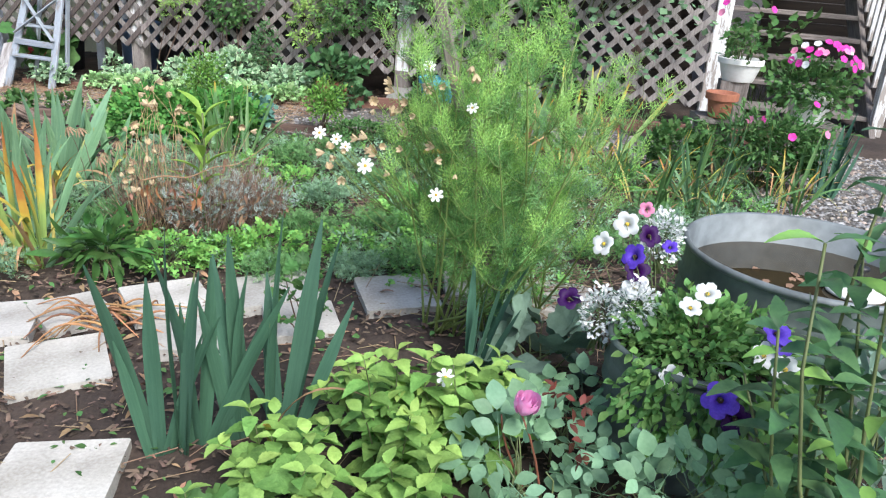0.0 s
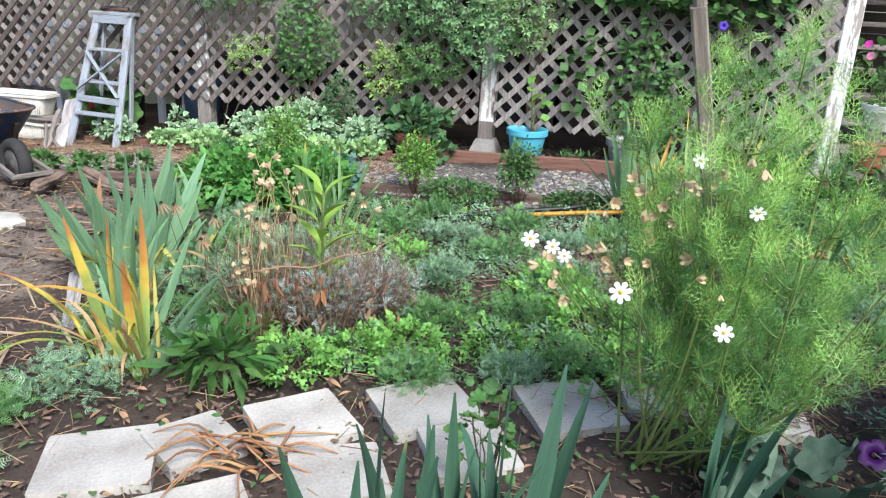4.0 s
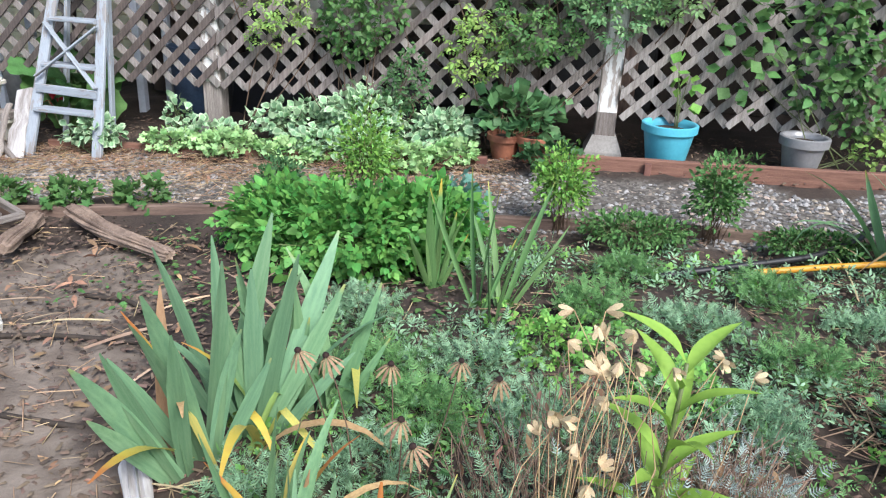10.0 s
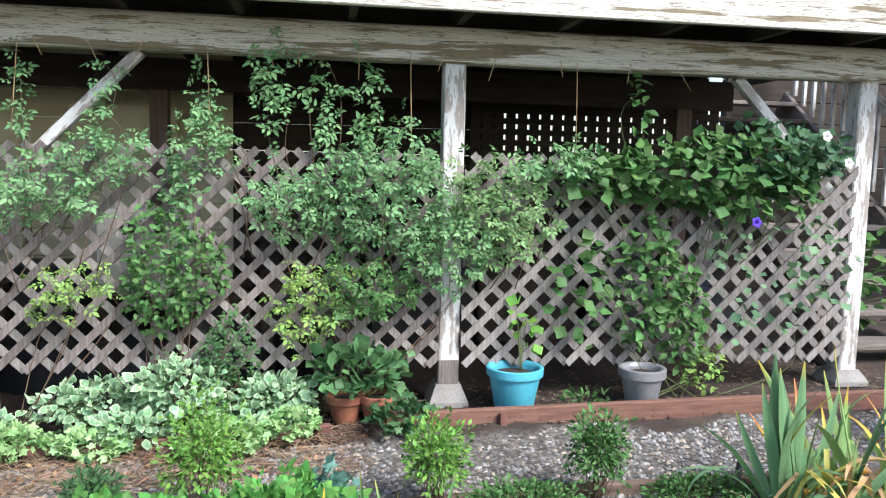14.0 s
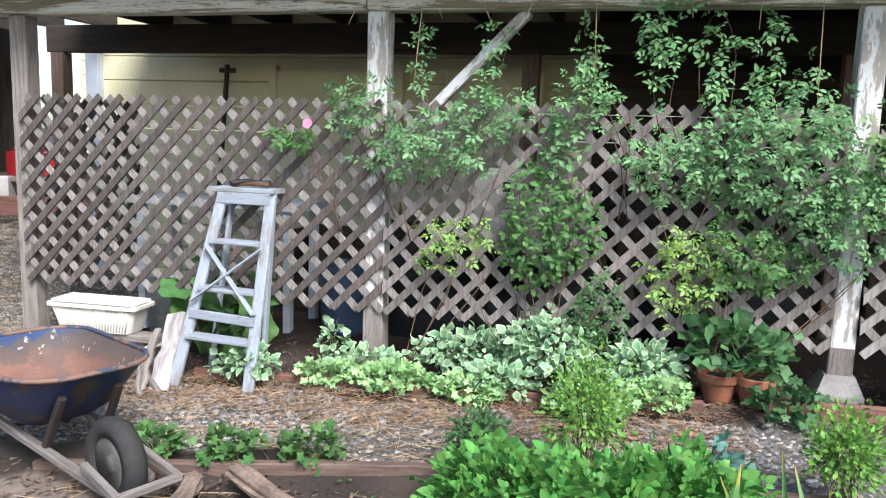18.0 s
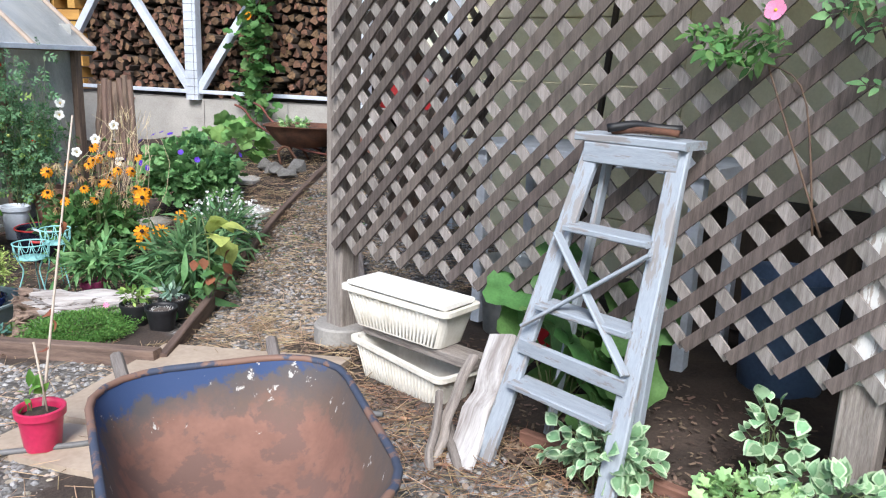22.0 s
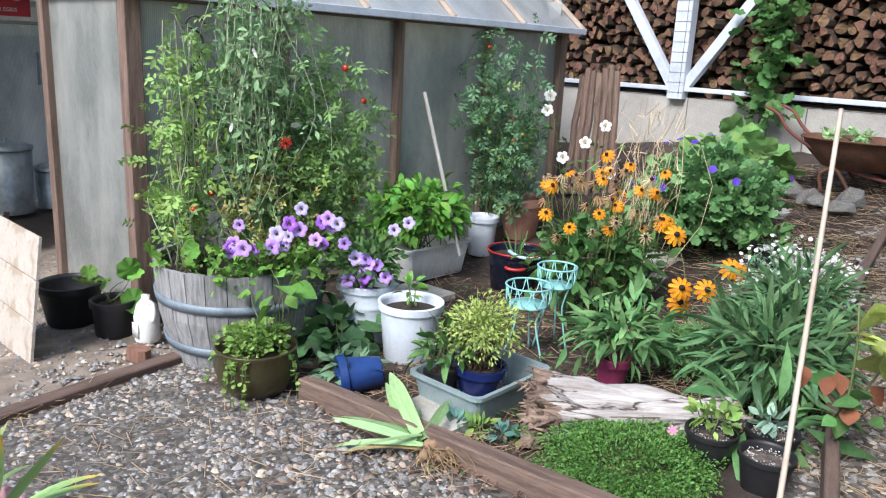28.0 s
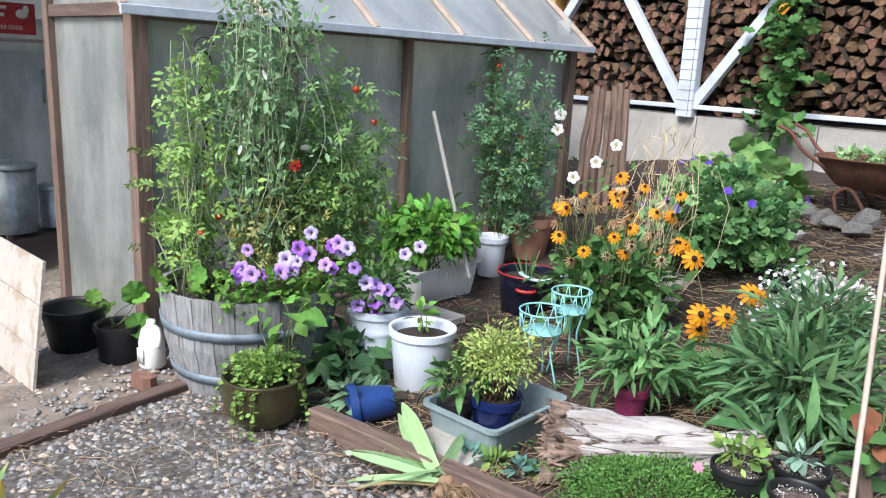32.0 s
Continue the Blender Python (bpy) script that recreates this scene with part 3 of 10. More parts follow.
def blade_mat(name, c, c2, vary, turn=1.2, rough=0.5, thin=0.15):
    """A ribbed strap leaf that turns yellow, then brown, from the share of its length named turn."""
    c, c2 = tuple(min(0.85, v * 1.25) for v in c), tuple(min(0.85, v * 1.25) for v in c2)
    m = mat(name, c, c2, scale=2.5, fine=30, rough=rough, bump=0.2, obj=vary, thin=thin, stretch=(26, 1, 26), spec=0.35)
    nt, N = m.node_tree, m.node_tree.nodes
    L = nt.links.new
    b = N["Principled BSDF"]
    src = b.inputs["Base Color"].links[0].from_socket
    co, sp, no, oi = N.new("ShaderNodeTexCoord"), N.new("ShaderNodeSeparateXYZ"), N.new("ShaderNodeTexNoise"), N.new("ShaderNodeObjectInfo")
    no.inputs["Scale"].default_value = 7
    L(co.outputs["Object"], sp.inputs[0]), L(co.outputs["Object"], no.inputs[0])
    s1, s2 = N.new("ShaderNodeMath"), N.new("ShaderNodeMath")
    s1.operation = s2.operation = "MULTIPLY_ADD"
    L(no.outputs[0], s1.inputs[0]), L(sp.outputs["Y"], s1.inputs[2]), L(oi.outputs["Random"], s2.inputs[0]), L(s1.outputs[0], s2.inputs[2])
    s1.inputs[1].default_value, s2.inputs[1].default_value = 0.35, 0.3
    out = src
    for lo, hi, colour in ((turn, turn + 0.2, (0.62, 0.47, 0.08, 1)), (turn + 0.2, turn + 0.42, (0.50, 0.19, 0.06, 1))):
        r, mx = N.new("ShaderNodeMapRange"), N.new("ShaderNodeMix")
        mx.data_type = "RGBA"
        r.inputs["From Min"].default_value, r.inputs["From Max"].default_value = lo, hi
        mx.inputs[7].default_value = colour
        L(s2.outputs[0], r.inputs[0]), L(r.outputs[0], mx.inputs[0]), L(out, mx.inputs[6])
        out = mx.outputs[2]
    L(out, b.inputs["Base Color"])
    for n in N:
        if n.bl_idname == "ShaderNodeBsdfTranslucent":
            L(out, n.inputs[0])
    return m


M_IRIS = blade_mat("iris_leaf", (0.15, 0.27, 0.13), (0.10, 0.20, 0.10), 0.5, 1.32)
M_IRIS_GREY = blade_mat("grey_iris_leaf", (0.155, 0.275, 0.15), (0.10, 0.20, 0.11), 0.6, 1.38)
M_IRIS_BLUE = blade_mat("blue_iris_leaf", (0.058, 0.135, 0.085), (0.04, 0.10, 0.064), 0.5, 1.42, rough=0.6)
M_IRIS_MID = blade_mat("grassy_leaf", (0.12, 0.23, 0.08), (0.085, 0.17, 0.06), 0.6, 1.25)
M_IRIS_PALE = blade_mat("pale_iris_leaf", (0.26, 0.39, 0.15), (0.18, 0.30, 0.11), 0.6, 1.1)
M_IRIS_TURNING = blade_mat("turning_iris_leaf", (0.26, 0.36, 0.10), (0.18, 0.27, 0.08), 0.6, 0.74)
M_IRIS_YELLOW = blade_mat("yellow_iris_leaf", (0.50, 0.42, 0.11), (0.36, 0.35, 0.10), 0.6, 0.85, thin=0.25)
M_IRIS_BROWN = blade_mat("brown_iris_leaf", (0.46, 0.30, 0.16), (0.34, 0.20, 0.10), 0.9, 2.0, rough=0.8)
M_MID = leaf("mid_green", (0.095, 0.19, 0.055))
M_DEEP = leaf("deep_green", (0.075, 0.155, 0.058))
M_BRIGHT = leaf("bright_green", (0.17, 0.32, 0.06))
M_LIME = leaf("lime_green", (0.36, 0.50, 0.22), (0.26, 0.40, 0.15))
M_YELLOWGREEN = leaf("yellow_green", (0.235, 0.33, 0.08), (0.155, 0.245, 0.06))
M_GREYGREEN = leaf("grey_green", (0.20, 0.27, 0.19), (0.13, 0.19, 0.13))
M_SILVER = leaf("silver_grey", (0.42, 0.46, 0.40), (0.27, 0.31, 0.26), 0.6, rough=0.75)
M_BLUEGREEN = leaf("blue_green", (0.13, 0.25, 0.19), (0.08, 0.17, 0.13))
M_ROSE_LEAF = leaf("rose_leaf", (0.17, 0.29, 0.115), (0.11, 0.205, 0.085), 0.8)
M_FERNY = leaf("ferny", (0.16, 0.29, 0.10), (0.10, 0.20, 0.065), 0.6)
M_DRY = leaf("dry_brown", (0.34, 0.21, 0.12), (0.20, 0.12, 0.07), 0.8, rough=0.85, thin=0.1)
M_PALE_DRY = leaf("pale_dry", (0.52, 0.40, 0.25), (0.38, 0.28, 0.17), 0.7, rough=0.85)
M_VIOLET_DEEP = leaf("deep_violet_petal", (0.47, 0.17, 0.62), (0.36, 0.11, 0.52), 0.5, thin=0.3)
M_LILAC = leaf("lilac_petal", (0.56, 0.44, 0.78), (0.46, 0.34, 0.70), 0.5, thin=0.3)
M_VIOLET = leaf("violet_petal", (0.52, 0.30, 0.70), (0.42, 0.21, 0.60), 0.5, thin=0.3)
M_DEEP_VIOLET = leaf("deep_purple_petal", (0.04, 0.004, 0.062), (0.02, 0.002, 0.036), 0.3)
M_BLUE_VIOLET = leaf("blue_violet_petal", (0.12, 0.05, 0.40), (0.08, 0.03, 0.30), 0.3)
M_WHITE_PETAL = leaf("white_petal", (0.80, 0.80, 0.74), (0.70, 0.71, 0.62), 0.15, thin=0.3)
M_PINK_PETAL = leaf("pink_petal", (0.78, 0.26, 0.36), (0.70, 0.19, 0.3), 0.2, thin=0.3)
M_MAGENTA = leaf("magenta_petal", (0.66, 0.06, 0.32), (0.5, 0.03, 0.22), 0.4, thin=0.3)
M_ORANGE = leaf("orange_petal", (0.70, 0.27, 0.015), (0.56, 0.18, 0.01), 0.4, thin=0.25)
M_RED = leaf("red_petal", (0.62, 0.05, 0.025), (0.5, 0.03, 0.02), 0.4)
M_DARK_EYE = mat("dark_flower_eye", (0.035, 0.014, 0.01), (0.015, 0.006, 0.005), rough=0.9)
M_YELLOW_EYE = mat("yellow_flower_eye", (0.62, 0.45, 0.06), (0.45, 0.30, 0.03), rough=0.9)
M_FLOWER_STRAW = leaf("straw_petal", (0.54, 0.40, 0.24), (0.36, 0.25, 0.14), 0.6)

# ---- ground ----
FY = 6.65          # line of the lattice fence


def in_poly(x, y, poly):
    c = np.zeros(np.shape(x), bool)
    for (x0, y0), (x1, y1) in zip(poly, poly[1:] + poly[:1]):
        c ^= ((y0 > y) != (y1 > y)) & (x < (x1 - x0) * (y - y0) / (y1 - y0 + 1e-12) + x0)
    return c


PATH_STRIP = [(0.9, 5.4), (1.0, 4.3), (4.0, 4.3), (4.0, 6.2), (1.6, 6.2), (-2.4, 6.2), (-5.6, 6.25), (-7.0, 6.4), (-7.0, 6.9), (-7.4, 9.3), (-8.6, 8.9), (-9.8, 9.2), (-9.8, 8.9), (-8.65, 7.25), (-7.35, 5.9), (-6.4, 5.2), (-5.6, 5.35), (-3.4, 5.42)]
YARD = [(-6.3, 4.9), (-7.35, 5.9), (-9.3, 4.75), (-9.82, 4.42), (-9.0, 3.42), (-8.6, 3.35), (-6.85, 4.4), (-6.2, 4.5)]
TRODDEN = [[(-9.82, 4.42), (-9.0, 3.42), (-8.9, 3.1), (-9.9, 2.6), (-12.6, 1.9), (-12.4, 3.9), (-10.3, 4.6)], [(-6.3, 1.4), (-3.2, 1.6), (-3.05, 2.6), (-3.3, 3.5), (-3.75, 4.7), (-5.2, 4.95), (-6.3, 4.4)]]


def gravel_mask(x, y):
    w = 0.06 * np.sin(7 * x + 3 * y) + 0.05 * np.sin(13 * y - 5 * x)
    return in_poly(x + w, y + w, PATH_STRIP) | in_poly(x + w, y - w, YARD)


def make_ground():
    far = np.array([12, 20, 40, 90, 250])
    xs = np.concatenate((-17 - far[::-1], np.arange(-17, 5.01, 0.07), 5 + far))
    ys = np.concatenate((-4 - far[::-1], np.arange(-4, 12.01, 0.07), 12 + far))
    X, Y = np.meshgrid(xs, ys)
    Z = G(X, Y)
    g = gravel_mask(X, Y)
    near = (X > -16.9) & (X < 4.9) & (Y > -3.9) & (Y < 11.9)
    rng = np.random.default_rng(3)
    lump = 0.02 * np.sin(X * 2.1 + 1.3 * np.sin(Y * 1.7)) * np.sin(Y * 2.6 + X) + rng.normal(0, 0.006, X.shape)
    Z = Z + np.where(near, np.where(g, 0.25 * lump, lump), 0) - 0.005
    nx, ny = len(xs), len(ys)
    i = (np.arange(ny - 1)[:, None] * nx + np.arange(nx - 1)[None]).ravel()
    mb = MB().add(np.stack([X.ravel(), Y.ravel(), Z.ravel()], 1), [np.stack([i, i + 1, i + nx + 1, i + nx], 1)])
    m = mat("garden_soil", (0.07, 0.049, 0.038), (0.027, 0.019, 0.015), scale=3, fine=70, rough=0.95, bump=0.8)
    nt, N = m.node_tree, m.node_tree.nodes
    L = nt.links.new
    b = N["Principled BSDF"]
    soil = b.inputs["Base Color"].links[0].from_socket
    at, vo, rp, mx, co = N.new("ShaderNodeAttribute"), N.new("ShaderNodeTexVoronoi"), N.new("ShaderNodeValToRGB"), N.new("ShaderNodeMix"), N.new("ShaderNodeTexCoord")
    at.attribute_name = "gravel"
    vo.inputs["Scale"].default_value = 55
    els = rp.color_ramp.elements
    els[0].color, els[1].color = (0.05, 0.045, 0.042, 1), (0.18, 0.165, 0.15, 1)
    els.new(0.5).color = (0.10, 0.088, 0.077, 1)
    mx.data_type = "RGBA"
    sp = N.new("ShaderNodeSeparateColor")
    L(co.outputs["Object"], vo.inputs[0]), L(vo.outputs["Color"], sp.inputs[0]), L(sp.outputs[0], rp.inputs[0])
    L(at.outputs["Fac"], mx.inputs[0]), L(soil, mx.inputs[6]), L(rp.outputs[0], mx.inputs[7]), L(mx.outputs[2], b.inputs["Base Color"])
    sa, smx = N.new("ShaderNodeAttribute"), N.new("ShaderNodeMix")
    sa.attribute_name, smx.data_type = "trodden", "RGBA"
    pale = N.new("ShaderNodeValToRGB")
    pale.color_ramp.elements[0].color, pale.color_ramp.elements[1].color = (0.135, 0.105, 0.083, 1), (0.34, 0.28, 0.228, 1)
    pale.color_ramp.elements[0].position, pale.color_ramp.elements[1].position = 0.3, 0.7
    pn = N.new("ShaderNodeTexNoise")
    pn.inputs["Scale"].default_value, pn.inputs["Detail"].default_value = 9, 9
    L(co.outputs["Object"], pn.inputs[0]), L(pn.outputs[0], pale.inputs[0])
    L(sa.outputs["Fac"], smx.inputs[0]), L(mx.outputs[2], smx.inputs[6]), L(pale.outputs[0], smx.inputs[7]), L(smx.outputs[2], b.inputs["Base Color"])
    ob = mb.part("ground", m)
    wob = 0.12 * np.sin(5 * X + 2 * Y) + 0.1 * np.sin(9 * Y - 4 * X)
    tr = np.maximum(in_poly(X + wob, Y - wob, TRODDEN[0]) * 0.9, in_poly(X + wob, Y - wob, TRODDEN[1]) * 0.62)
    a = ob.data.attributes.new("trodden", "FLOAT", "POINT")
    a.data.foreach_set("value", tr.astype(np.float32).ravel())
    a = ob.data.attributes.new("gravel", "FLOAT", "POINT")
    a.data.foreach_set("value", g.astype(np.float32).ravel())
    tagged(ob, "brown garden soil with worn gravel paths between the beds", "ground", kind="structure")


make_ground()

# ---- lattice fence under the deck ----
LAT_B, LAT_T, PITCH, SLAT = 0.215, 1.455, 0.158, 0.043


def lattice(name, x0, x1, place, label, z0=LAT_B, z1=LAT_T, front=None):
    """A panel of two crossing layers of slats, its lower and upper ends cut level."""
    root = new(name)
    root.matrix_basis = place
    tagged(root, label, "lattice fence", "lattice panels of the fence", "structure")
    h, w = z1 - z0, x1 - x0
    cache = {}
    for layer in (0, 1):
        k = -math.ceil(h / PITCH)
        while k * PITCH < w:
            s = k * PITCH + (0.02 if not layer else (w - 0.02) % PITCH)
            k += 1
            a, b = max(0.0, s), min(w, s + h)
            if b - a < 0.06:
                continue
            la, lb = a - s, b - s
            key = (round(b - a, 2), layer, round(la, 2) > 0, round(lb, 2) < round(h, 2))
            if key not in cache:
                d = SLAT * math.sqrt(2) / 2
                l = b - a
                cut0 = [(-d / 2, d / 2), (d / 2, -d / 2)] if not key[2] else [(0, d), (0, -d)]
                cut1 = [(l + d / 2, l - d / 2), (l - d / 2, l + d / 2)] if not key[3] else [(l, l - d), (l, l + d)]
                ring = np.array([cut0[0], cut0[1], cut1[0], cut1[1]])
                t = 0.006
                V = np.array([(u, y, v) for y in (-t, t) for u, v in ring])
                if layer:
                    V[:, 0] = -V[:, 0]
                F = [np.array([(3, 2, 1, 0), (4, 5, 6, 7), (0, 1, 5, 4), (1, 2, 6, 5), (2, 3, 7, 6), (3, 0, 4, 7)])]
                cache[key] = MB().add(V, F).mesh("slat", M_LATTICE_LIT if layer else front or M_LATTICE_DIM, False)
            m = pose(x0 + a, -0.007, z0 + la) if not layer else pose(x1 - a, 0.007, z0 + la)
            sub("slat", cache[key], root, m)
    return root


X1, X2, X3, XL = -4.40, -1.81, 0.80, -6.90
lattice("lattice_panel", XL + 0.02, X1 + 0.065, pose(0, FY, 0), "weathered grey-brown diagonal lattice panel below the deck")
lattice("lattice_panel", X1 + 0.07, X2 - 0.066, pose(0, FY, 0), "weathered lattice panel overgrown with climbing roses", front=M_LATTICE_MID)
lattice("lattice_panel", X2 + 0.066, X3 - 0.06, pose(0, FY, 0), "grey lattice panel with vines and a dark gap below", front=M_LATTICE_LIT)
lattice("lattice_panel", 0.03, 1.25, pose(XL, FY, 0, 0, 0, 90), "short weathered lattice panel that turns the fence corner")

for i, (px, pm, lab) in enumerate(((XL, M_GREY_WOOD, "square grey weathered corner post on a concrete pier"), (X1, M_WHITE_POST, "deck post with peeling white paint on a concrete pier"),
                                   (X2, M_WHITE_POST, "deck post with flaking white paint on a concrete pier block"), (X3, M_WHITE_POST, "end post of the deck with peeling white paint"))):
    gz = float(G(px, FY))
    root = thing("deck_post", px, FY + 0.085, lab, "post", gz, group="posts of the deck", kind="structure")
    pz = 0.13 if i == 2 else 0.1
    bare = pz if i in (0, 3) else 0.24 - gz
    board("shaft", (0, 0, bare), (0, 0, 2.0 - gz), 0.125, 0.125, pm, root, up=(0, 1, 0), c=0.008, n=6)
    if bare > pz:
        board("bare_foot", (0, 0, pz), (0, 0, bare), 0.127, 0.127, M_GREY_WOOD, root, "bare grey wood foot", up=(0, 1, 0), c=0.008)
    pr = [(0.0, 0.0), (0.165, 0.0), (0.165, 0.03), (0.105, pz), (0.0, pz)]
    V, F = lathe_vf(pr if i else [(0.0, 0.0), (0.15, 0.0), (0.15, 0.09), (0.14, 0.1), (0.0, 0.1)], 4 if i else 28)
    V = V @ np.array([[math.cos(math.pi / 4), math.sin(math.pi / 4), 0], [-math.sin(math.pi / 4), math.cos(math.pi / 4), 0], [0, 0, 1]])
    MB().add(V, F).part("pier", M_CONCRETE, root, "grey concrete pier", False)

# ---- deck above the fence, with the house behind ----
DZ = 1.965
root = thing("deck_beam", -4, FY, "long cream deck beam with badly peeling paint", "beam", 0, kind="structure")
for a, b in ((-9.5, -4.46), (-4.452, 0.95)):
    board("timber", (a + 4, 0.06, DZ + 0.1), (b + 4, 0.06, DZ + 0.1), 0.14, 0.2, M_CREAM, root, c=0.01, n=10, wob=0.002)
root = thing("deck_floor", -4, FY, "deck boards and joists seen from below", "deck", 0, kind="structure")
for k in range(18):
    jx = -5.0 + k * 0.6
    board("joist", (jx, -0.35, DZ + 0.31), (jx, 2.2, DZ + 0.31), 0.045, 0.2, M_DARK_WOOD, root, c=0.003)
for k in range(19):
    # back boards lengthened eastward to shade the space behind the stair
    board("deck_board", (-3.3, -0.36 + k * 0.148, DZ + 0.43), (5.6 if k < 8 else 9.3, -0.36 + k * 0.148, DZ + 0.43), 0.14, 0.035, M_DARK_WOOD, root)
board("fascia", (-3.3, -0.39, DZ + 0.33), (5.6, -0.39, DZ + 0.33), 0.04, 0.24, M_CREAM, root, "peeling white fascia board", c=0.006)
for bx in (X1, X3):
    s = 1 if bx < 0 else -1
    board("deck_brace", (bx + 0.05 * s + 4, 0.09, 1.15), (bx + s * 0.86 + 4, 0.09, DZ), 0.06, 0.06, M_WHITE_POST, root, "white diagonal brace", up=(0, 1, 0))
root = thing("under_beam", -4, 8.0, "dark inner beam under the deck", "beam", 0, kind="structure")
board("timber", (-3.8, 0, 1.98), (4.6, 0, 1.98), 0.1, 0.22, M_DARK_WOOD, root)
for k, px in enumerate((-3.7, 0.3, 2.4, 4.2)):
    board("post", (px, 0, -0.1), (px, 0, 1.868), 0.12, 0.12, M_BROWN_WOOD, root, up=(0, 1, 0))


def wall_boards(name, p0, p1, z0, z1, label, rows, material, thick=0.12):
    root = thing(name, *p0, label, "wall", 0, kind="structure")
    d = (p1[0] - p0[0], p1[1] - p0[1])
    h = (z1 - z0) / rows
    for k in range(rows):
        z = z0 + (k + 0.5) * h
        board("siding_board", (0, 0, z), (d[0], d[1], z), h - 0.006, thick, material, root, up=(-d[1], d[0], 0), c=0.006)
    return root


wall_boards("house_wall_north", (-7.95, 8.9), (-3.3, 8.9), -0.3, 2.6, "beige painted house wall under the deck", 13, M_WALL)
# dark boards from here on stand in for the gloom under the deck
wall_boards("house_wall_shaded", (-3.297, 8.9), (-1.05, 8.9), -0.3, 2.6, "dark boards standing in for shade on the house wall", 13, M_DARK_WOOD)
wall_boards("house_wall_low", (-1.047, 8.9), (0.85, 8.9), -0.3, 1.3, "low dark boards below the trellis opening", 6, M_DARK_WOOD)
wall_boards("house_wall_head", (-1.047, 8.9), (0.85, 8.9), 1.86, 2.6, "dark boards standing in for shade above the trellis opening", 4, M_DARK_WOOD)
# added wall that only keeps the stair's background dark
wall_boards("house_wall_dark", (1.6, 9.95), (5.5, 9.95), -0.3, 2.6, "dark boards added to keep the space behind the stair dark", 13, M_DARK_WOOD)
wall_boards("house_wall_upper", (-7.95, 9.1), (0.9, 9.1), 2.62, 5.4, "beige siding of the house above the deck", 14, M_WALL)
root = thing("door_1", -5.55, 8.80, "plain beige panel door in the house wall", "door", -0.15, kind="structure")
board("leaf", (0, 0, 0), (0, 0, 1.95), 1.1, 0.04, M_WALL, root, up=(0, 1, 0), c=0.006)
for dx in (-0.59, 0.59):
    board("door_trim", (dx, 0, 0), (dx, 0, 2.0), 0.08, 0.06, M_WALL, root, up=(0, 1, 0))
root = thing("house_corner_trim", -8.02, 8.86, "white painted corner board of the house", "trim", -0.3, kind="structure")
board("strip", (0, 0, 0), (0, 0, 3), 0.14, 0.2, M_WHITE, root, up=(0, 1, 0))

# ---- open stair up to the deck ----
root = thing("deck_stair", 0.98, 7.15, "grey wooden open stair with a white baluster rail", "stairs", 0.02, kind="structure")
for k in range(11):
    board("tread", (0.0, 0.25 * k, 0.18 + 0.19 * k), (1.15, 0.25 * k, 0.18 + 0.19 * k), 0.26, 0.04, M_GREY_WOOD, root)
for sx in (-0.03, 1.18):
    board("stringer", (sx, -0.22, -0.05), (sx, 2.65, 2.12), 0.05, 0.26, M_GREY_WOOD, root)
for sx in (1.22,):
    board("handrail", (sx, -0.15, 0.98), (sx, 2.6, 3.05), 0.09, 0.05, M_WHITE_POST, root)
    board("newel", (sx, -0.15, 0), (sx, -0.15, 1.05), 0.09, 0.09, M_WHITE_POST, root, up=(0, 1, 0))
    for k in range(17):
        yy = 0.0 + k * 0.155
        board("baluster", (sx, yy, 0.3 + yy * 0.755), (sx, yy, 1.08 + yy * 0.755), 0.035, 0.035, M_WHITE_POST, root, up=(0, 1, 0))

# ---- edging boards ----
def edging(pts, h, w, material, label, sink=0.04):
    root = thing("edging_board", *pts[0], label, "edging", 0, kind="structure")
    x0, y0 = pts[0]
    for a, b in zip(pts, pts[1:]):
        za, zb = float(G(*a)) + h / 2 - sink, float(G(*b)) + h / 2 - sink
        board("plank", (a[0] - x0, a[1] - y0, za), (b[0] - x0, b[1] - y0, zb), w, h, material, root, c=0.006, n=4, wob=0.0015)
    return root


edging([(-2.2, 6.31), (-1.36, 6.31), (0.2, 6.28), (1.25, 6.24)], 0.11, 0.045, M_RED_BOARD, "red-brown timber edging along the fence bed", 0.015)
root = thing("edging_stake", -1.565, 6.285, "short wooden stake nailed to the edging board", "stake", float(G(-1.565, 6.28)) - 0.02, kind="structure")
board("peg", (0, -0.02, 0), (0, -0.02, 0.1), 0.04, 0.03, M_RED_BOARD, root, up=(0, 1, 0))
edging([(-5.4, 6.34), (-3.6, 6.33), (-2.5, 6.32)], 0.1, 0.04, M_RED_BOARD, "low dark timber edging half hidden by plants")
edging([(-5.35, 5.02), (-3.75, 5.36), (-1.5, 5.5), (0.2, 5.42)], 0.09, 0.045, M_BROWN_WOOD, "brown timber edging of the garden bed")
edging([(-9.15, 4.93), (-7.3, 5.9)], 0.13, 0.07, M_BROWN_WOOD, "weathered brown timber edging round the potted bed")
edging([(-7.3, 5.92), (-8.65, 7.28), (-9.15, 7.97), (-9.8, 8.95)], 0.1, 0.045, M_BROWN_WOOD, "thin timber edging along the gravel path")
edging([(-9.0, 3.42), (-9.82, 4.42)], 0.09, 0.08, M_BROWN_WOOD, "weathered railway timber sunk in the gravel", 0.055)

# ---- wood shed ----
SA, SB = Vector((-10.78, 10.36, 0.60)), Vector((-12.99, 9.42, 0.60))
su = (SB - SA).normalized()
sn = Vector((-su.y, su.x, 0))          # away from the camera side
if sn.y < 0:
    sn = -sn


def shed_at(s, back, z):
    return SA + su * s + sn * back + Vector((0, 0, z - SA.z))


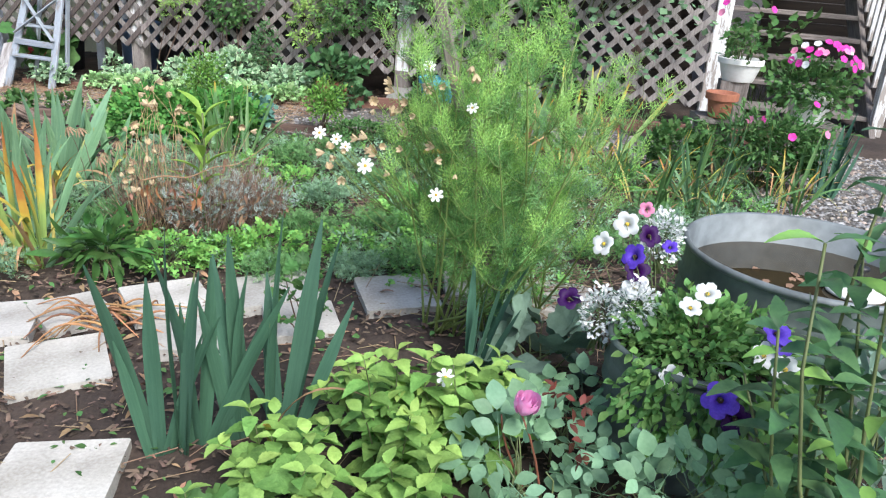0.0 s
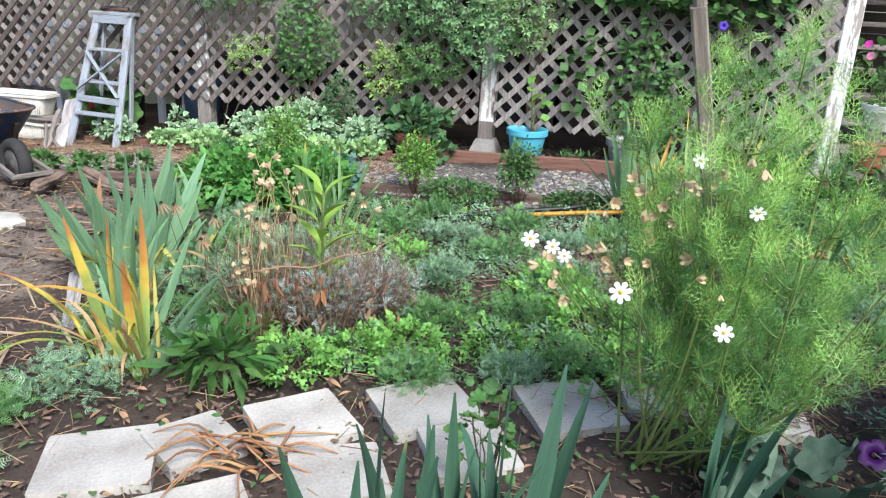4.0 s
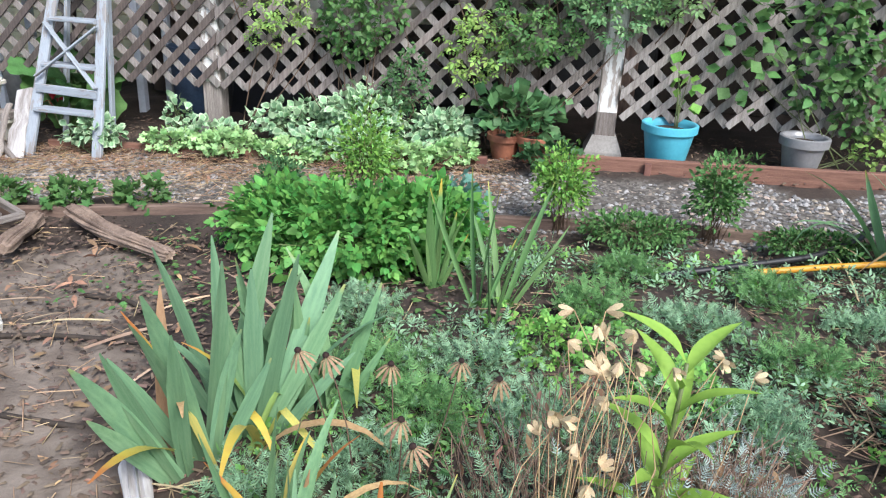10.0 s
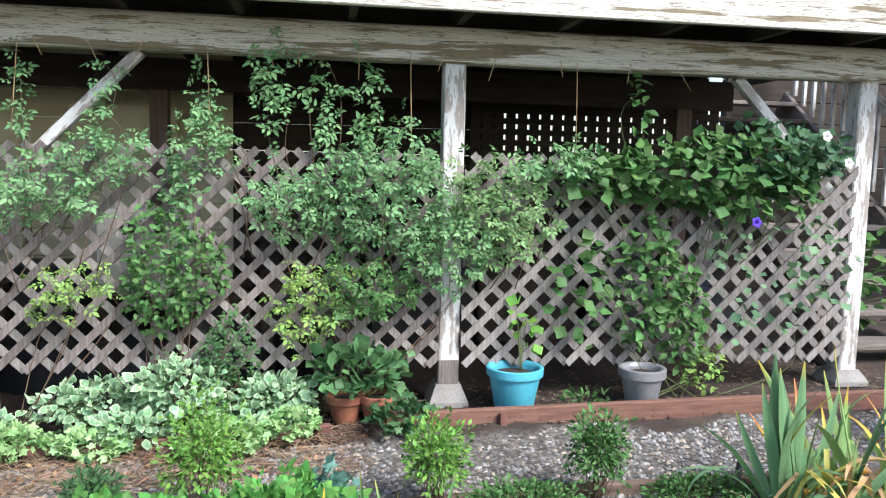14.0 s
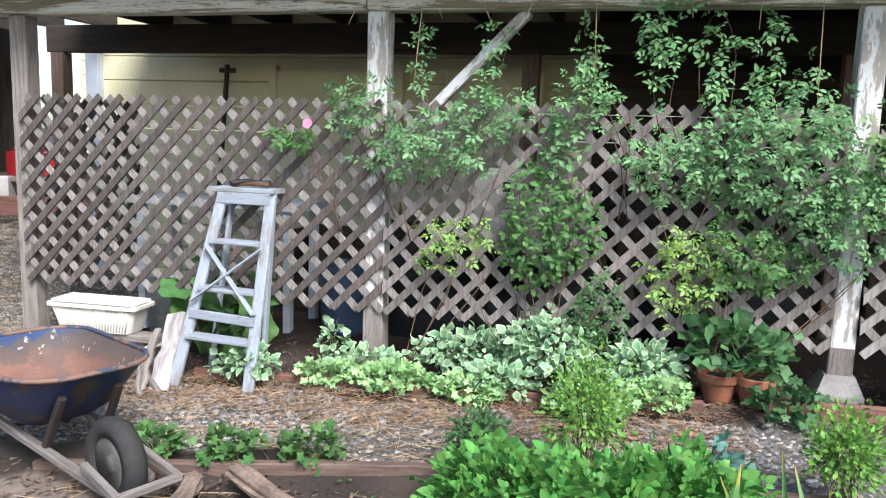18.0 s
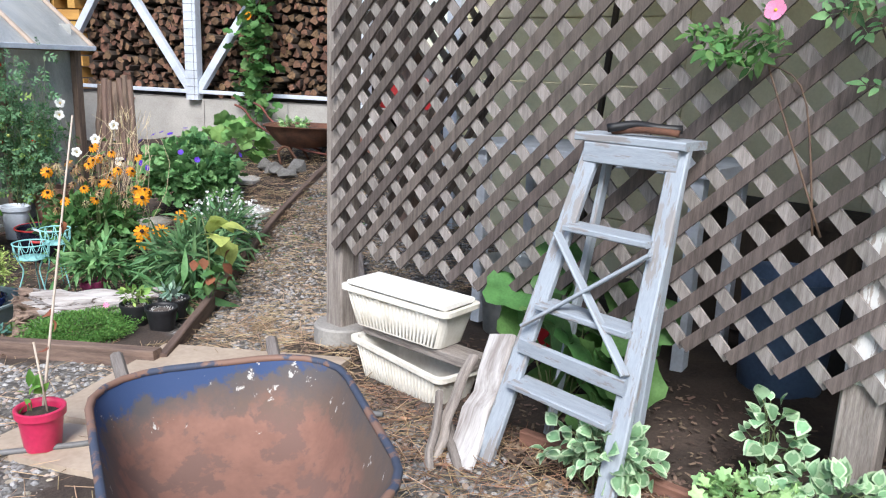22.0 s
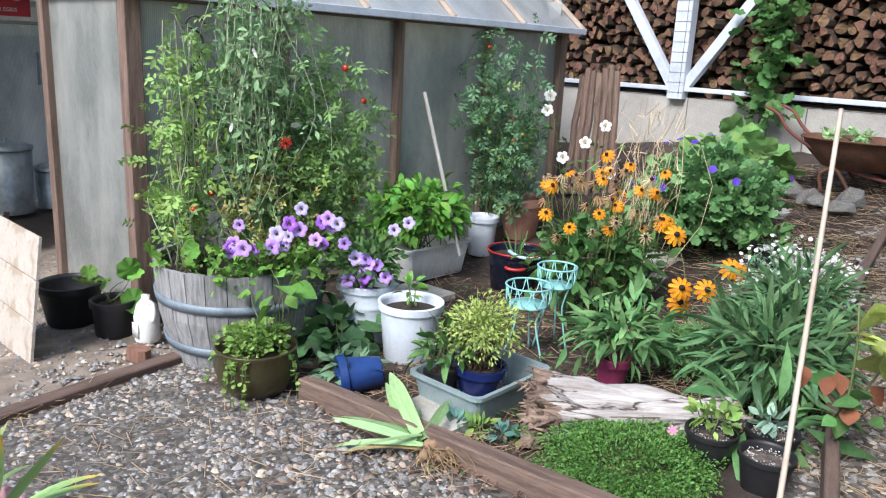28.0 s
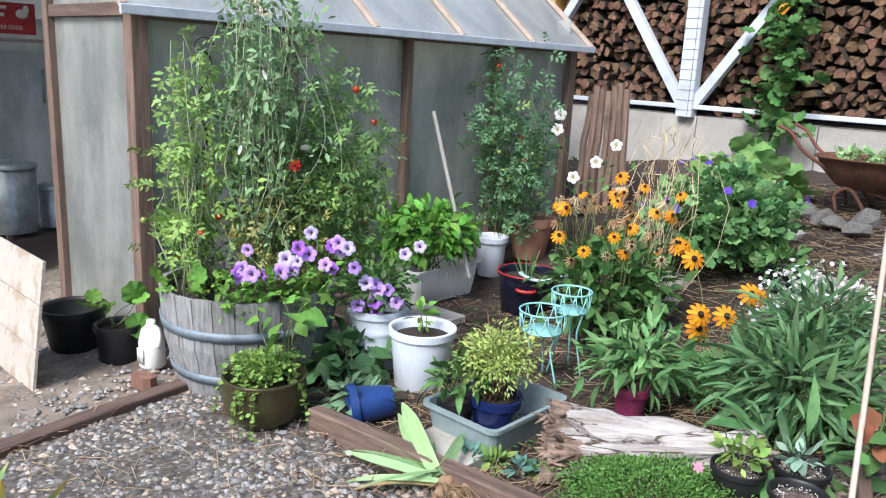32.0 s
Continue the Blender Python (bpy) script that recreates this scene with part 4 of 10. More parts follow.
root = tagged(new("retaining_wall"), "pale grey concrete footing wall under the wood shed", "wall", kind="structure")
for k in range(5):
    a, b = shed_at(-0.15 + k * 1.22, 0.1, 0.27), shed_at(1.06 + k * 1.22, 0.1, 0.27)
    board("block", a, b, 0.24, 0.66, M_FOOTING, root, c=0.01)
root = tagged(new("wood_shed"), "open timber wood shed with white painted frame", "shed", kind="structure")
board("sill", shed_at(0.04, -0.03, 0.685), shed_at(5.9, -0.03, 0.685), 0.1, 0.045, M_WHITE, root)
for s in (0.045, 2.40, 4.8):
    board("post", shed_at(s, -0.05, 0.585), shed_at(s, -0.05, 3.0), 0.18, 0.12, M_WHITE, root, "white painted post", up=tuple(sn), c=0.008)
    if s > 1:
        for e in (-1, 1):
            board("brace", shed_at(s + e * 0.08, -0.03, 0.72), shed_at(s + e * 1.0, -0.03, 1.98), 0.1, 0.08, M_WHITE, root, "white diagonal brace", up=tuple(sn))
board("plate", shed_at(-0.3, 0, 3.05), shed_at(6.2, 0, 3.05), 0.15, 0.2, M_WHITE, root)
board("roof_sheet", shed_at(2.9, -0.5, 3.2), shed_at(2.9, 2.2, 3.5), 7.0, 0.05, M_DARK_WOOD, root)
board("back_panel", shed_at(3.1, 1.3, 0.3), shed_at(3.1, 1.3, 3.2), 6.1, 0.06, M_DARK_WOOD, root, up=tuple(sn))
M_WIRE = mat("grey_wire", (0.25, 0.25, 0.26), (0.18, 0.18, 0.19), rough=0.5, metal=0.6)
mb = MB()
for s0 in (0.045, 2.40):
    for k in range(20):
        mb.add(*tube_vf([shed_at(s0 - 0.1, -0.113, 0.65 + k * 0.1), shed_at(s0 + 0.1, -0.113, 0.65 + k * 0.1)], 0.002, 4))
    mb.add(*tube_vf([shed_at(s0 - 0.05, -0.115, 0.6), shed_at(s0 - 0.05, -0.115, 2.6)], 0.0025, 4))
mb.part("wire_mesh", M_WIRE, root, "thin wire mesh stapled round the posts")
MB().add(*tube_vf(smooth_line([shed_at(3.35, -0.04, 0.56), shed_at(3.42, -0.05, 0.5), shed_at(3.45, -0.05, 0.38), shed_at(3.46, -0.05, 0.15)], 16), 0.008, 6)).part("cable", mat("red_brown_cable", (0.25, 0.10, 0.07), rough=0.5), tagged(new("wall_cable"), "red-brown cable hanging down the concrete wall", "cable"))

# ---- greenhouse ----
GA, GB = Vector((-10.55, 4.24, 0)), Vector((-12.3, 7.64, 0))
gu = (GB - GA).normalized()
gn = Vector((-gu.y, gu.x, 0))          # into the house
if gn.x > 0:
    gn = -gn
GL = (GB - GA).length
GZ0, GZ1 = -0.66, 1.20


def gh(s, back, z):
    return GA + gu * s + gn * back + Vector((0, 0, z))


def clear_sheet(name, colour, rough, alpha):
    m = mat(name, colour, tuple(v * 0.66 for v in colour), scale=1.9, fine=60, rough=rough, bump=0.06, stretch=(1.6, 1.6, 0.7), spec=0.9)
    nt, N = m.node_tree, m.node_tree.nodes
    b = N["Principled BSDF"]
    wv, wc, mm = N.new("ShaderNodeTexWave"), N.new("ShaderNodeTexCoord"), N.new("ShaderNodeMix")
    wv.inputs["Scale"].default_value, wv.inputs["Distortion"].default_value = 28, 0.4
    mm.data_type, mm.blend_type = "RGBA", "MULTIPLY"
    rr = N.new("ShaderNodeMapRange")
    rr.inputs["To Min"].default_value = 0.78
    mm.inputs[0].default_value = 1.0
    cl, cr, cm, mp = N.new("ShaderNodeTexNoise"), N.new("ShaderNodeMapRange"), N.new("ShaderNodeMix"), N.new("ShaderNodeMapping")
    mp.inputs["Scale"].default_value = (1.0, 1.0, 0.45)
    cl.inputs["Scale"].default_value, cl.inputs["Detail"].default_value, cl.inputs["Roughness"].default_value = 2.4, 9, 0.62
    cr.inputs["From Min"].default_value, cr.inputs["From Max"].default_value = 0.44, 0.66
    cm.data_type, cm.inputs[7].default_value = "RGBA", (0.80, 0.79, 0.755, 1)
    nt.links.new(wc.outputs["Object"], mp.inputs[0]), nt.links.new(mp.outputs[0], cl.inputs[0]), nt.links.new(cl.outputs[0], cr.inputs[0]), nt.links.new(cr.outputs[0], cm.inputs[0])
    nt.links.new(b.inputs["Base Color"].links[0].from_socket, cm.inputs[6])
    base = cm.outputs[2]
    nt.links.new(wc.outputs["Object"], wv.inputs[0]), nt.links.new(wv.outputs["Fac"], rr.inputs[0])
    nt.links.new(base, mm.inputs[6]), nt.links.new(rr.outputs[0], mm.inputs[7]), nt.links.new(mm.outputs[2], b.inputs["Base Color"])
    tr, mx = N.new("ShaderNodeBsdfTransparent"), N.new("ShaderNodeMixShader")
    mx.inputs[0].default_value = alpha
    tr.inputs[0].default_value = (0.85, 0.88, 0.88, 1)
    tl, m2 = N.new("ShaderNodeBsdfTranslucent"), N.new("ShaderNodeMixShader")
    m2.inputs[0].default_value = 0.35
    nt.links.new(b.inputs["Base Color"].links[0].from_socket, tl.inputs[0])
    nt.links.new(b.outputs[0], m2.inputs[1]), nt.links.new(tl.outputs[0], m2.inputs[2])
    nt.links.new(tr.outputs[0], mx.inputs[1]), nt.links.new(m2.outputs[0], mx.inputs[2]), nt.links.new(mx.outputs[0], N["Material Output"].inputs[0])
    b.inputs["Coat Weight"].default_value, b.inputs["Coat Roughness"].default_value = 1.0, 0.08
    return m


M_POLY = clear_sheet("polycarbonate_sheet", (0.60, 0.625, 0.60), 0.12, 0.66)
M_ROOF = clear_sheet("white_fluted_roof_sheet", (0.72, 0.75, 0.76), 0.3, 0.9)
root = tagged(new("greenhouse"), "wooden greenhouse glazed with cloudy polycarbonate sheets", "greenhouse", kind="structure")
M_GH = M_BROWN_WOOD
mull = (0.0, 0.95, 1.9, 2.85, GL)
for s in mull:
    board("post", gh(s, 0, GZ0), gh(s, 0, GZ1), 0.09 if s in (0.0, GL) else 0.05, 0.09, M_GH, root, up=tuple(gn))
for z in (GZ0 + 0.04, GZ1 - 0.03):
    board("rail", gh(0, -0.003, z), gh(GL, -0.003, z), 0.085, 0.09, M_GH, root)
for a, b in zip(mull, mull[1:]):
    board("pane", gh((a + b) / 2, 0.02, GZ0 + 0.06), gh((a + b) / 2, 0.02, GZ1 - 0.06), b - a - 0.05, 0.006, M_POLY, root, "cloudy grey polycarbonate sheet", up=tuple(gn), c=0.001)
DEPTH, RIDGE = 3.9, 1.6
for k in range(6):
    s = -0.12 + k * (GL + 0.24) / 5
    board("roof_batten", gh(s, -0.14, GZ1 - 0.02), gh(s, DEPTH / 2, GZ1 + RIDGE + 0.06), 0.04, 0.03, mat("pale_batten", (0.50, 0.40, 0.33), (0.34, 0.27, 0.22), rough=0.8), root, c=0.003)
    if k < 5:
        sm = s + (GL + 0.24) / 10
        board("roof_sheet", gh(sm, -0.14, GZ1 - 0.05), gh(sm, DEPTH / 2, GZ1 + RIDGE + 0.02), (GL + 0.24) / 5 - 0.005, 0.008, M_ROOF, root, "white fluted roof sheet", c=0.001)
board("roof_sheet", gh(GL / 2, DEPTH + 0.14, GZ1 - 0.05), gh(GL / 2, DEPTH / 2, GZ1 + RIDGE + 0.02), GL + 0.24, 0.008, M_ROOF, root, "white fluted roof sheet", c=0.001)
board("eave_strip", gh(-0.14, -0.15, GZ1 - 0.04), gh(GL + 0.14, -0.15, GZ1 - 0.04), 0.02, 0.05, M_WHITE, root)
for s, b0, b1 in ((0, 0.0, 1.1), (0, 2.85, DEPTH), (GL, 0.0, DEPTH)):
    board("pane", gh(s, (b0 + b1) / 2, GZ0 + 0.05), gh(s, (b0 + b1) / 2, GZ1 + (0.3 if b1 - b0 < 2 else 0.2)), b1 - b0 - 0.04, 0.006, M_POLY, root, "cloudy grey polycarbonate sheet", up=tuple(gu), c=0.001)
for b in (1.1, 2.85, DEPTH):
    board("post", gh(0, b, GZ0), gh(0, b, GZ1 + min(b, DEPTH - b) / (DEPTH / 2) * RIDGE), 0.08, 0.09, M_GH, root, up=tuple(gu))
board("back_wall", gh(GL / 2, DEPTH, GZ0), gh(GL / 2, DEPTH, GZ1), GL, 0.02, M_POLY, root, up=tuple(gn))
board("lintel", gh(0, 0.9, 1.78), gh(0, DEPTH - 0.9, 1.78), 0.07, 0.07, M_GH, root)
for b0, b1 in ((0.0, 1.06), (2.89, DEPTH)):
    board("rail", gh(0, b0, GZ1 - 0.03), gh(0, b1, GZ1 - 0.03), 0.07, 0.07, M_GH, root)
# the open door leaf
hinge = gh(-0.05, 2.85, 0)
out = (Vector((-11.6, 2.2, 0)) - hinge).normalized()
root = tagged(new("door_2"), "open greenhouse door, cloudy panes in a brown wood frame", "door", kind="structure")
DW = 1.9
for s in (0.03, 0.95, DW - 0.03):
    board("stile", hinge + out * s + Vector((0, 0, GZ0 + 0.06)), hinge + out * s + Vector((0, 0, 1.45)), 0.06, 0.04, mat("orange_wood", (0.30, 0.145, 0.07), (0.17, 0.08, 0.045), rough=0.7, stretch=(8, 8, 1)), root, up=(-out.y, out.x, 0))
for z in (GZ0 + 0.09, 0.45, 1.42):
    board("rail", hinge + Vector((0, 0, z)), hinge + out * DW + Vector((0, 0, z)), 0.05, 0.07, MATS["orange_wood"], root)
for s in (0.49, 1.41):
    for z0, z1 in ((GZ0 + 0.13, 0.41), (0.49, 1.38)):
        board("pane", hinge + out * s + Vector((0, 0, z0)), hinge + out * s + Vector((0, 0, z1)), 0.84, 0.006, M_POLY, root, "cloudy grey pane", up=(-out.y, out.x, 0), c=0.001)

M_PLATE = mat("pale_blue_tape", (0.50, 0.57, 0.62), (0.38, 0.43, 0.47), rough=0.5, bump=0.05)
side = Vector((-out.y, out.x, 0))
if side.x < 0:
    side = -side
for s in (0.03, 0.95, DW - 0.03):
    for z in (GZ0 + 0.12, 0.40, 0.50, 1.39):
        p = hinge + out * s + side * 0.026 + Vector((0, 0, z))
        board("corner_plate", p - out * 0.05, p + out * 0.05, 0.035, 0.004, M_PLATE, root, "pale tape over the frame joint", up=tuple(side), c=0.001)

# ---- the potted bed by the greenhouse ----
M_OAK = mat("silvered_oak", (0.32, 0.32, 0.325), (0.15, 0.148, 0.15), scale=5, fine=35, rough=0.85, bump=0.4, stretch=(12, 12, 1), obj=0.5)


def half_barrel(x, y, rt, rb, h):
    root = thing("half_barrel", x, y, "silvery weathered oak half barrel with metal hoops", "planter barrel")
    n = 26
    for k in range(n):
        a0, a1 = 2 * math.pi * (k + 0.02) / n, 2 * math.pi * (k + 0.98) / n
        V = []
        for z, r in ((0, rb), (h * 0.5, (rt + rb) / 2 + 0.02), (h, rt)):
            for rr in (r, r - 0.025):
                for a in (a0, a1):
                    V.append((rr * math.cos(a), rr * math.sin(a), z + (0.004 * math.sin(k * 5) if z == h else 0)))
        F = []
        for i in (0, 4):
            F += [(i, i + 1, i + 5, i + 4), (i + 3, i + 2, i + 6, i + 7), (i + 2, i, i + 4, i + 6), (i + 1, i + 3, i + 7, i + 5)]
        F += [(8, 9, 11, 10), (1, 0, 2, 3)]
        MB().add(np.array(V), [np.array(F)]).part("stave", M_OAK, root, smooth=False)
    for z, hh in ((h * 0.62, 0.045), (h * 0.16, 0.045)):
        t0, t1 = z / h, (z + hh) / h
        f = lambda t: rb + (rt - rb) * t + 0.02 * 4 * t * (1 - t) * 0.9 + 0.004
        MB().add(*lathe_vf([(f(t0) - 0.005, z), (f(t0) + 0.003, z), (f(t1) + 0.003, z + hh), (f(t1) - 0.005, z + hh)], 40)).part("hoop", mat("blue_grey_hoop", (0.22, 0.27, 0.32), (0.14, 0.17, 0.2), rough=0.6, metal=0.3), root, "dull blue-grey metal hoop")
    MB().add(*lathe_vf([(rt - 0.03, h * 0.9), (0.001, h * 0.92)], 30)).part("soil", M_EARTH, root)
    return root


BX, BY = -9.95, 4.74
BZ = float(G(BX, BY))
half_barrel(BX, BY, 0.425, 0.345, 0.49)


def pea_tower(name, x, y, z, rx, ry, h, n, label, category, seed, material, fruits=0, T=LANCE, size=0.05, yellow=0.15, wires=5, stem_mat=None, blossoms=0, weave=0.5, stray=0.75, loose=0.045, low=False):
    """A tall tangle of climbing stems with small leaves, pods and fruit."""
    rng = np.random.default_rng(seed)
    root = thing(name, x, y, label, category, z)
    mb, P = MB(), []
    for k in range(wires * 8):
        a, r = rng.uniform(0, 6.28), 0.35 * rng.random()
        hh = h * rng.uniform(0.5, 1.0)
        Q = [(r * rx * math.cos(a), r * ry * math.sin(a), 0)]
        for i in range(1, 8):
            t = i / 7
            w = 0.55 + 0.45 * math.sin(math.pi * min(1, t * 1.1))
            lump = 1 + 0.45 * noise.noise(Vector((math.cos(a) * 1.3, math.sin(a) * 1.3, t * 3 + seed))) + (stray * rng.random() if k % 3 == 0 else 0)
            a += rng.normal(0, weave)
            q = r + (rng.random() ** 0.5 - r) * t
            Q.append((q * rx * w * lump * math.cos(a), q * ry * w * lump * math.sin(a), hh * t + rng.normal(0, 0.02)))
        Q = smooth_line(Q, 16)
        P.append(Q[2:])
        mb.add(*tube_vf(Q, np.linspace(0.004, 0.0015, 16), 4))
    mb.part("stem", stem_mat or M_STEM, root)
    P = np.concatenate(P)
    for share, m, pn in ((1 - yellow, material, "foliage"), (yellow, M_YELLOWGREEN, "yellowing_foliage")):
        c = int(n * share)
        pool = P[P[:, 2] < 0.42 * h] if low and pn[0] == "y" else P
        Q = pool[rng.integers(0, len(pool), c)] + rng.normal(0, loose, (c, 3))
        MB().inst(T, Q, frames(rng.normal(0, 1, (c, 3)) - (0, 0, 0.3), rng, roll=0.8), size * rng.uniform(0.5, 1.3, c)).part(pn, m, root)
    for k in range(fruits):
        q = P[rng.integers(0, len(P))] + rng.normal(0, 0.04, 3)
        key = ("tomato", k % 3 == 0)
        if key not in MESHES:
            MESHES[key] = MB().add(*lathe_vf([(0.001, -0.017), (0.012, -0.013), (0.018, 0), (0.013, 0.013), (0.001, 0.016)], 10)).mesh("fruit", mat("red_fruit", (0.55, 0.05, 0.02), (0.42, 0.03, 0.02), rough=0.25, bump=0) if not key[1] else mat("green_fruit", (0.25, 0.30, 0.08), rough=0.3, bump=0))
        sub("fruit", MESHES[key], root, Matrix.Translation(q))
    for k in range(blossoms):
        q = P[rng.integers(0, len(P))] + rng.normal(0, 0.05, 3)
        bloom(root, q, rng.normal(0, 1, 3) + (0.8, -0.3, 0), 0.045, "five", M_WHITE_PETAL)
    return root


M_PEA_STEM = leaf("pea_stem", (0.30, 0.38, 0.24), (0.34, 0.30, 0.17), 0.6)
pea_tower("sweet_pea_vine", BX, BY + 0.08, BZ + 0.42, 0.33, 0.31, 1.6, 5200, "tall tangled sweet pea vine on a wire frame in the barrel", "climbing plant", 5, leaf("pea", (0.215, 0.315, 0.145), (0.14, 0.225, 0.105)), T=leaf_t(0.42, 0.3, 0.12, 0.2), size=0.046, blossoms=11, yellow=0.13, stem_mat=M_PEA_STEM, wires=11, weave=0.32, stray=1.1, loose=0.032, low=True)
pea_tower("tomato_vine", BX - 0.1, BY + 0.42, BZ + 0.42, 0.45, 0.42, 1.36, 1350, "straggling cherry tomato vine with red fruit", "tomato plant", 6, leaf("tomato", (0.20, 0.31, 0.10), (0.13, 0.215, 0.07)), fruits=16, T=TOMATO_LEAF, size=0.105, yellow=0.3, stem_mat=M_PEA_STEM, wires=4, low=True)
pea_tower("tomato_vine", BX - 0.02, BY - 0.26, BZ + 0.42, 0.22, 0.2, 1.22, 420, "yellowing cherry tomato side shoots over the barrel rim", "tomato plant", 7, leaf("tomato_pale", (0.25, 0.36, 0.10), (0.17, 0.27, 0.075)), T=TOMATO_LEAF, size=0.105, yellow=0.5, fruits=7, wires=3, stem_mat=M_PEA_STEM)
pea_tower("tomato_vine", BX + 0.05, BY + 0.14, BZ + 0.42, 0.28, 0.3, 0.62, 330, "yellow and browning lower tomato leaves in the barrel", "tomato plant", 8, leaf("tomato_withered", (0.36, 0.34, 0.10), (0.24, 0.17, 0.07)), T=TOMATO_LEAF, size=0.08, yellow=0.4, fruits=3, wires=2, stem_mat=M_PEA_STEM)
root = tagged(new("spiral_stake"), "black twisted wire plant stake in the barrel", "plant stake")
Q = [(BX - 0.01 + 0.022 * math.cos(k * 0.5), BY - 0.27 + 0.03 * math.sin(k * 0.5) + 0.002 * k, BZ + 0.44 + 0.026 * k) for k in range(44)]
Q += [(BX - 0.01, BY - 0.19 + 0.045 * math.cos(q), BZ + 1.58 + 0.05 * math.sin(q)) for q in np.linspace(3.1, 0.2, 8)]
MB().add(*tube_vf(smooth_line(Q, 150), 0.005, 6)).part("wire", M_BLACK_PLASTIC, root)
leafy("nasturtium", BX + 0.12, BY - 0.3, "round pale leaves over the rim of the barrel", "plant", 9, 0.1, ROUND, M_BRIGHT, 0.14, 0.12, 0.14, 5, seed=73, z=BZ + 0.43)
root = thing("petunia_plant", BX + 0.2, BY + 0.14, "lilac petunias with dark throats spilling from the barrel", "petunias", BZ + 0.42)
rng = np.random.default_rng(11)
tips = []
for k in range(30):
    t = k / 29
    p = np.array((0.12 + 0.12 * rng.random() - 0.3 * t * 0.4, -0.28 + 0.8 * t + rng.normal(0, 0.05), 0.08 + 0.16 * rng.random() + 0.12 * math.sin(t * 3.1) - 0.16 * (t > 0.75)))
    tips.append(p)
    bloom(root, p, (1.0, -0.25 + rng.normal(0, 0.3), 0.35 + rng.normal(0, 0.2)), rng.uniform(0.056, 0.074), "trumpet", (M_VIOLET, M_VIOLET_DEEP, M_VIOLET, M_LILAC)[k % 4], M_DARK_EYE, rng.uniform(0, 360))
stalks(root, [((0, 0, 0), p) for p in tips], 0.002, M_STEM)
n = 520
P = np.stack([rng.normal(0.1, 0.07, n), rng.uniform(-0.32, 0.22, n), rng.uniform(0.0, 0.2, n)], 1)
MB().inst(OVATE, P, frames(rng.normal(0, 1, (n, 3)) + (0.8, 0, 0.3), rng), 0.045 * rng.uniform(0.6, 1.3, n)).part("foliage", M_BRIGHT, root)
p = Vector((-9.75, 4.93, 0.49))
root = thing("poppy_flower", p.x, p.y, "single red poppy on a thin stem", "flower", BZ + 0.42)
bloom(root, (0, 0, p.z - BZ - 0.42), (1, 0.2, -0.15), 0.062, "cosmos", M_RED, M_DARK_EYE)
stalks(root, [((-0.05, 0, 0), (0, 0, p.z - BZ - 0.43))], 0.002, M_STEM)

# pots round the barrel
M_BRONZE = mat("olive_bronze_glaze", (0.085, 0.075, 0.035), (0.05, 0.042, 0.02), rough=0.3, bump=0.05, metal=0.3)
root = tagged(new("glazed_bowl"), "dark olive bronze round bowl planter on gravel", "planter")
root.matrix_basis = pose(-9.28, 4.74, float(G(-9.28, 4.74)))
MB().add(*lathe_vf([(0.0, 0.0), (0.11, 0.0), (0.165, 0.07), (0.18, 0.14), (0.17, 0.2), (0.178, 0.215), (0.172, 0.222), (0.16, 0.2), (0.15, 0.17), (0.001, 0.18)], 36)).part("bowl", M_BRONZE, root)
root = leafy("creeping_jenny", -9.28, 4.74, "yellow-green creeping plant trailing over the bowl's rim", "trailing plant", 900, 0.022, ROUND, M_YELLOWGREEN, 0.19, 0.19, 0.16, 20, seed=12, z=float(G(-9.28, 4.74)) + 0.17, shell=0.2)
rng = np.random.default_rng(13)
mb, mb2 = MB(), MB()
for k in range(9):
    a = rng.uniform(-1.4, 1.2)
    Q = smooth_line([(0.12 * math.cos(a), 0.12 * math.sin(a), 0.03), (0.19 * math.cos(a), 0.19 * math.sin(a), 0.03), (0.21 * math.cos(a), 0.21 * math.sin(a), -rng.uniform(0.06, 0.2))], 14)
    mb.add(*tube_vf(Q, 0.0012, 4))
    mb2.inst(ROUND, Q, frames(rng.normal(0, 1, (14, 3)), rng), 0.022)
tagged(mb.part("trailing_stem", M_STEM, root), kind="stuff"), mb2.part("trailing_foliage", M_YELLOWGREEN, root)
leafy("physalis_plant", -9.36, 4.86, "thin plant with drooping pale green leaves in the bowl", "plant", 16, 0.11, BROAD, M_BRIGHT, 0.2, 0.18, 0.42, 7, seed=14, z=float(G(-9.3, 4.8)) + 0.2, droop=0.6)
pot("plastic_cup_pot", -9.14, 5.26, 0.085, 0.065, 0.19, mat("cobalt_plastic", (0.02, 0.06, 0.22), (0.012, 0.035, 0.14), rough=0.35, bump=0.02), "cobalt blue plastic pot lying on its side", z=float(G(-9.14, 5.26)) + 0.085, fill=0, rx=96, ry=20)
pot("white_bucket", -9.5, 5.5, 0.15, 0.125, 0.3, M_BUCKET, "white plastic bucket planter with a rolled rim", lip=0.012, category="bucket", fill=0.86)
leafy("seedling", -9.5, 5.5, "young green seedling in the white bucket", "plant", 16, 0.06, TOOTHED, M_BRIGHT, 0.06, 0.06, 0.18, 4, seed=15, z=float(G(-9.5, 5.5)) + 0.25)
pot("white_bucket", -9.82, 5.36, 0.15, 0.12, 0.34, M_BUCKET, "dirty white bucket planter beside the barrel", category="bucket", ribs=2, fill=0.8)
root = leafy("petunia_plant", -9.8, 5.34, "petunia with a few lilac blooms in a white bucket", "petunias", 420, 0.05, OVATE, M_MID, 0.24, 0.22, 0.3, 16, seed=16, z=float(G(-9.8, 5.34)) + 0.3)
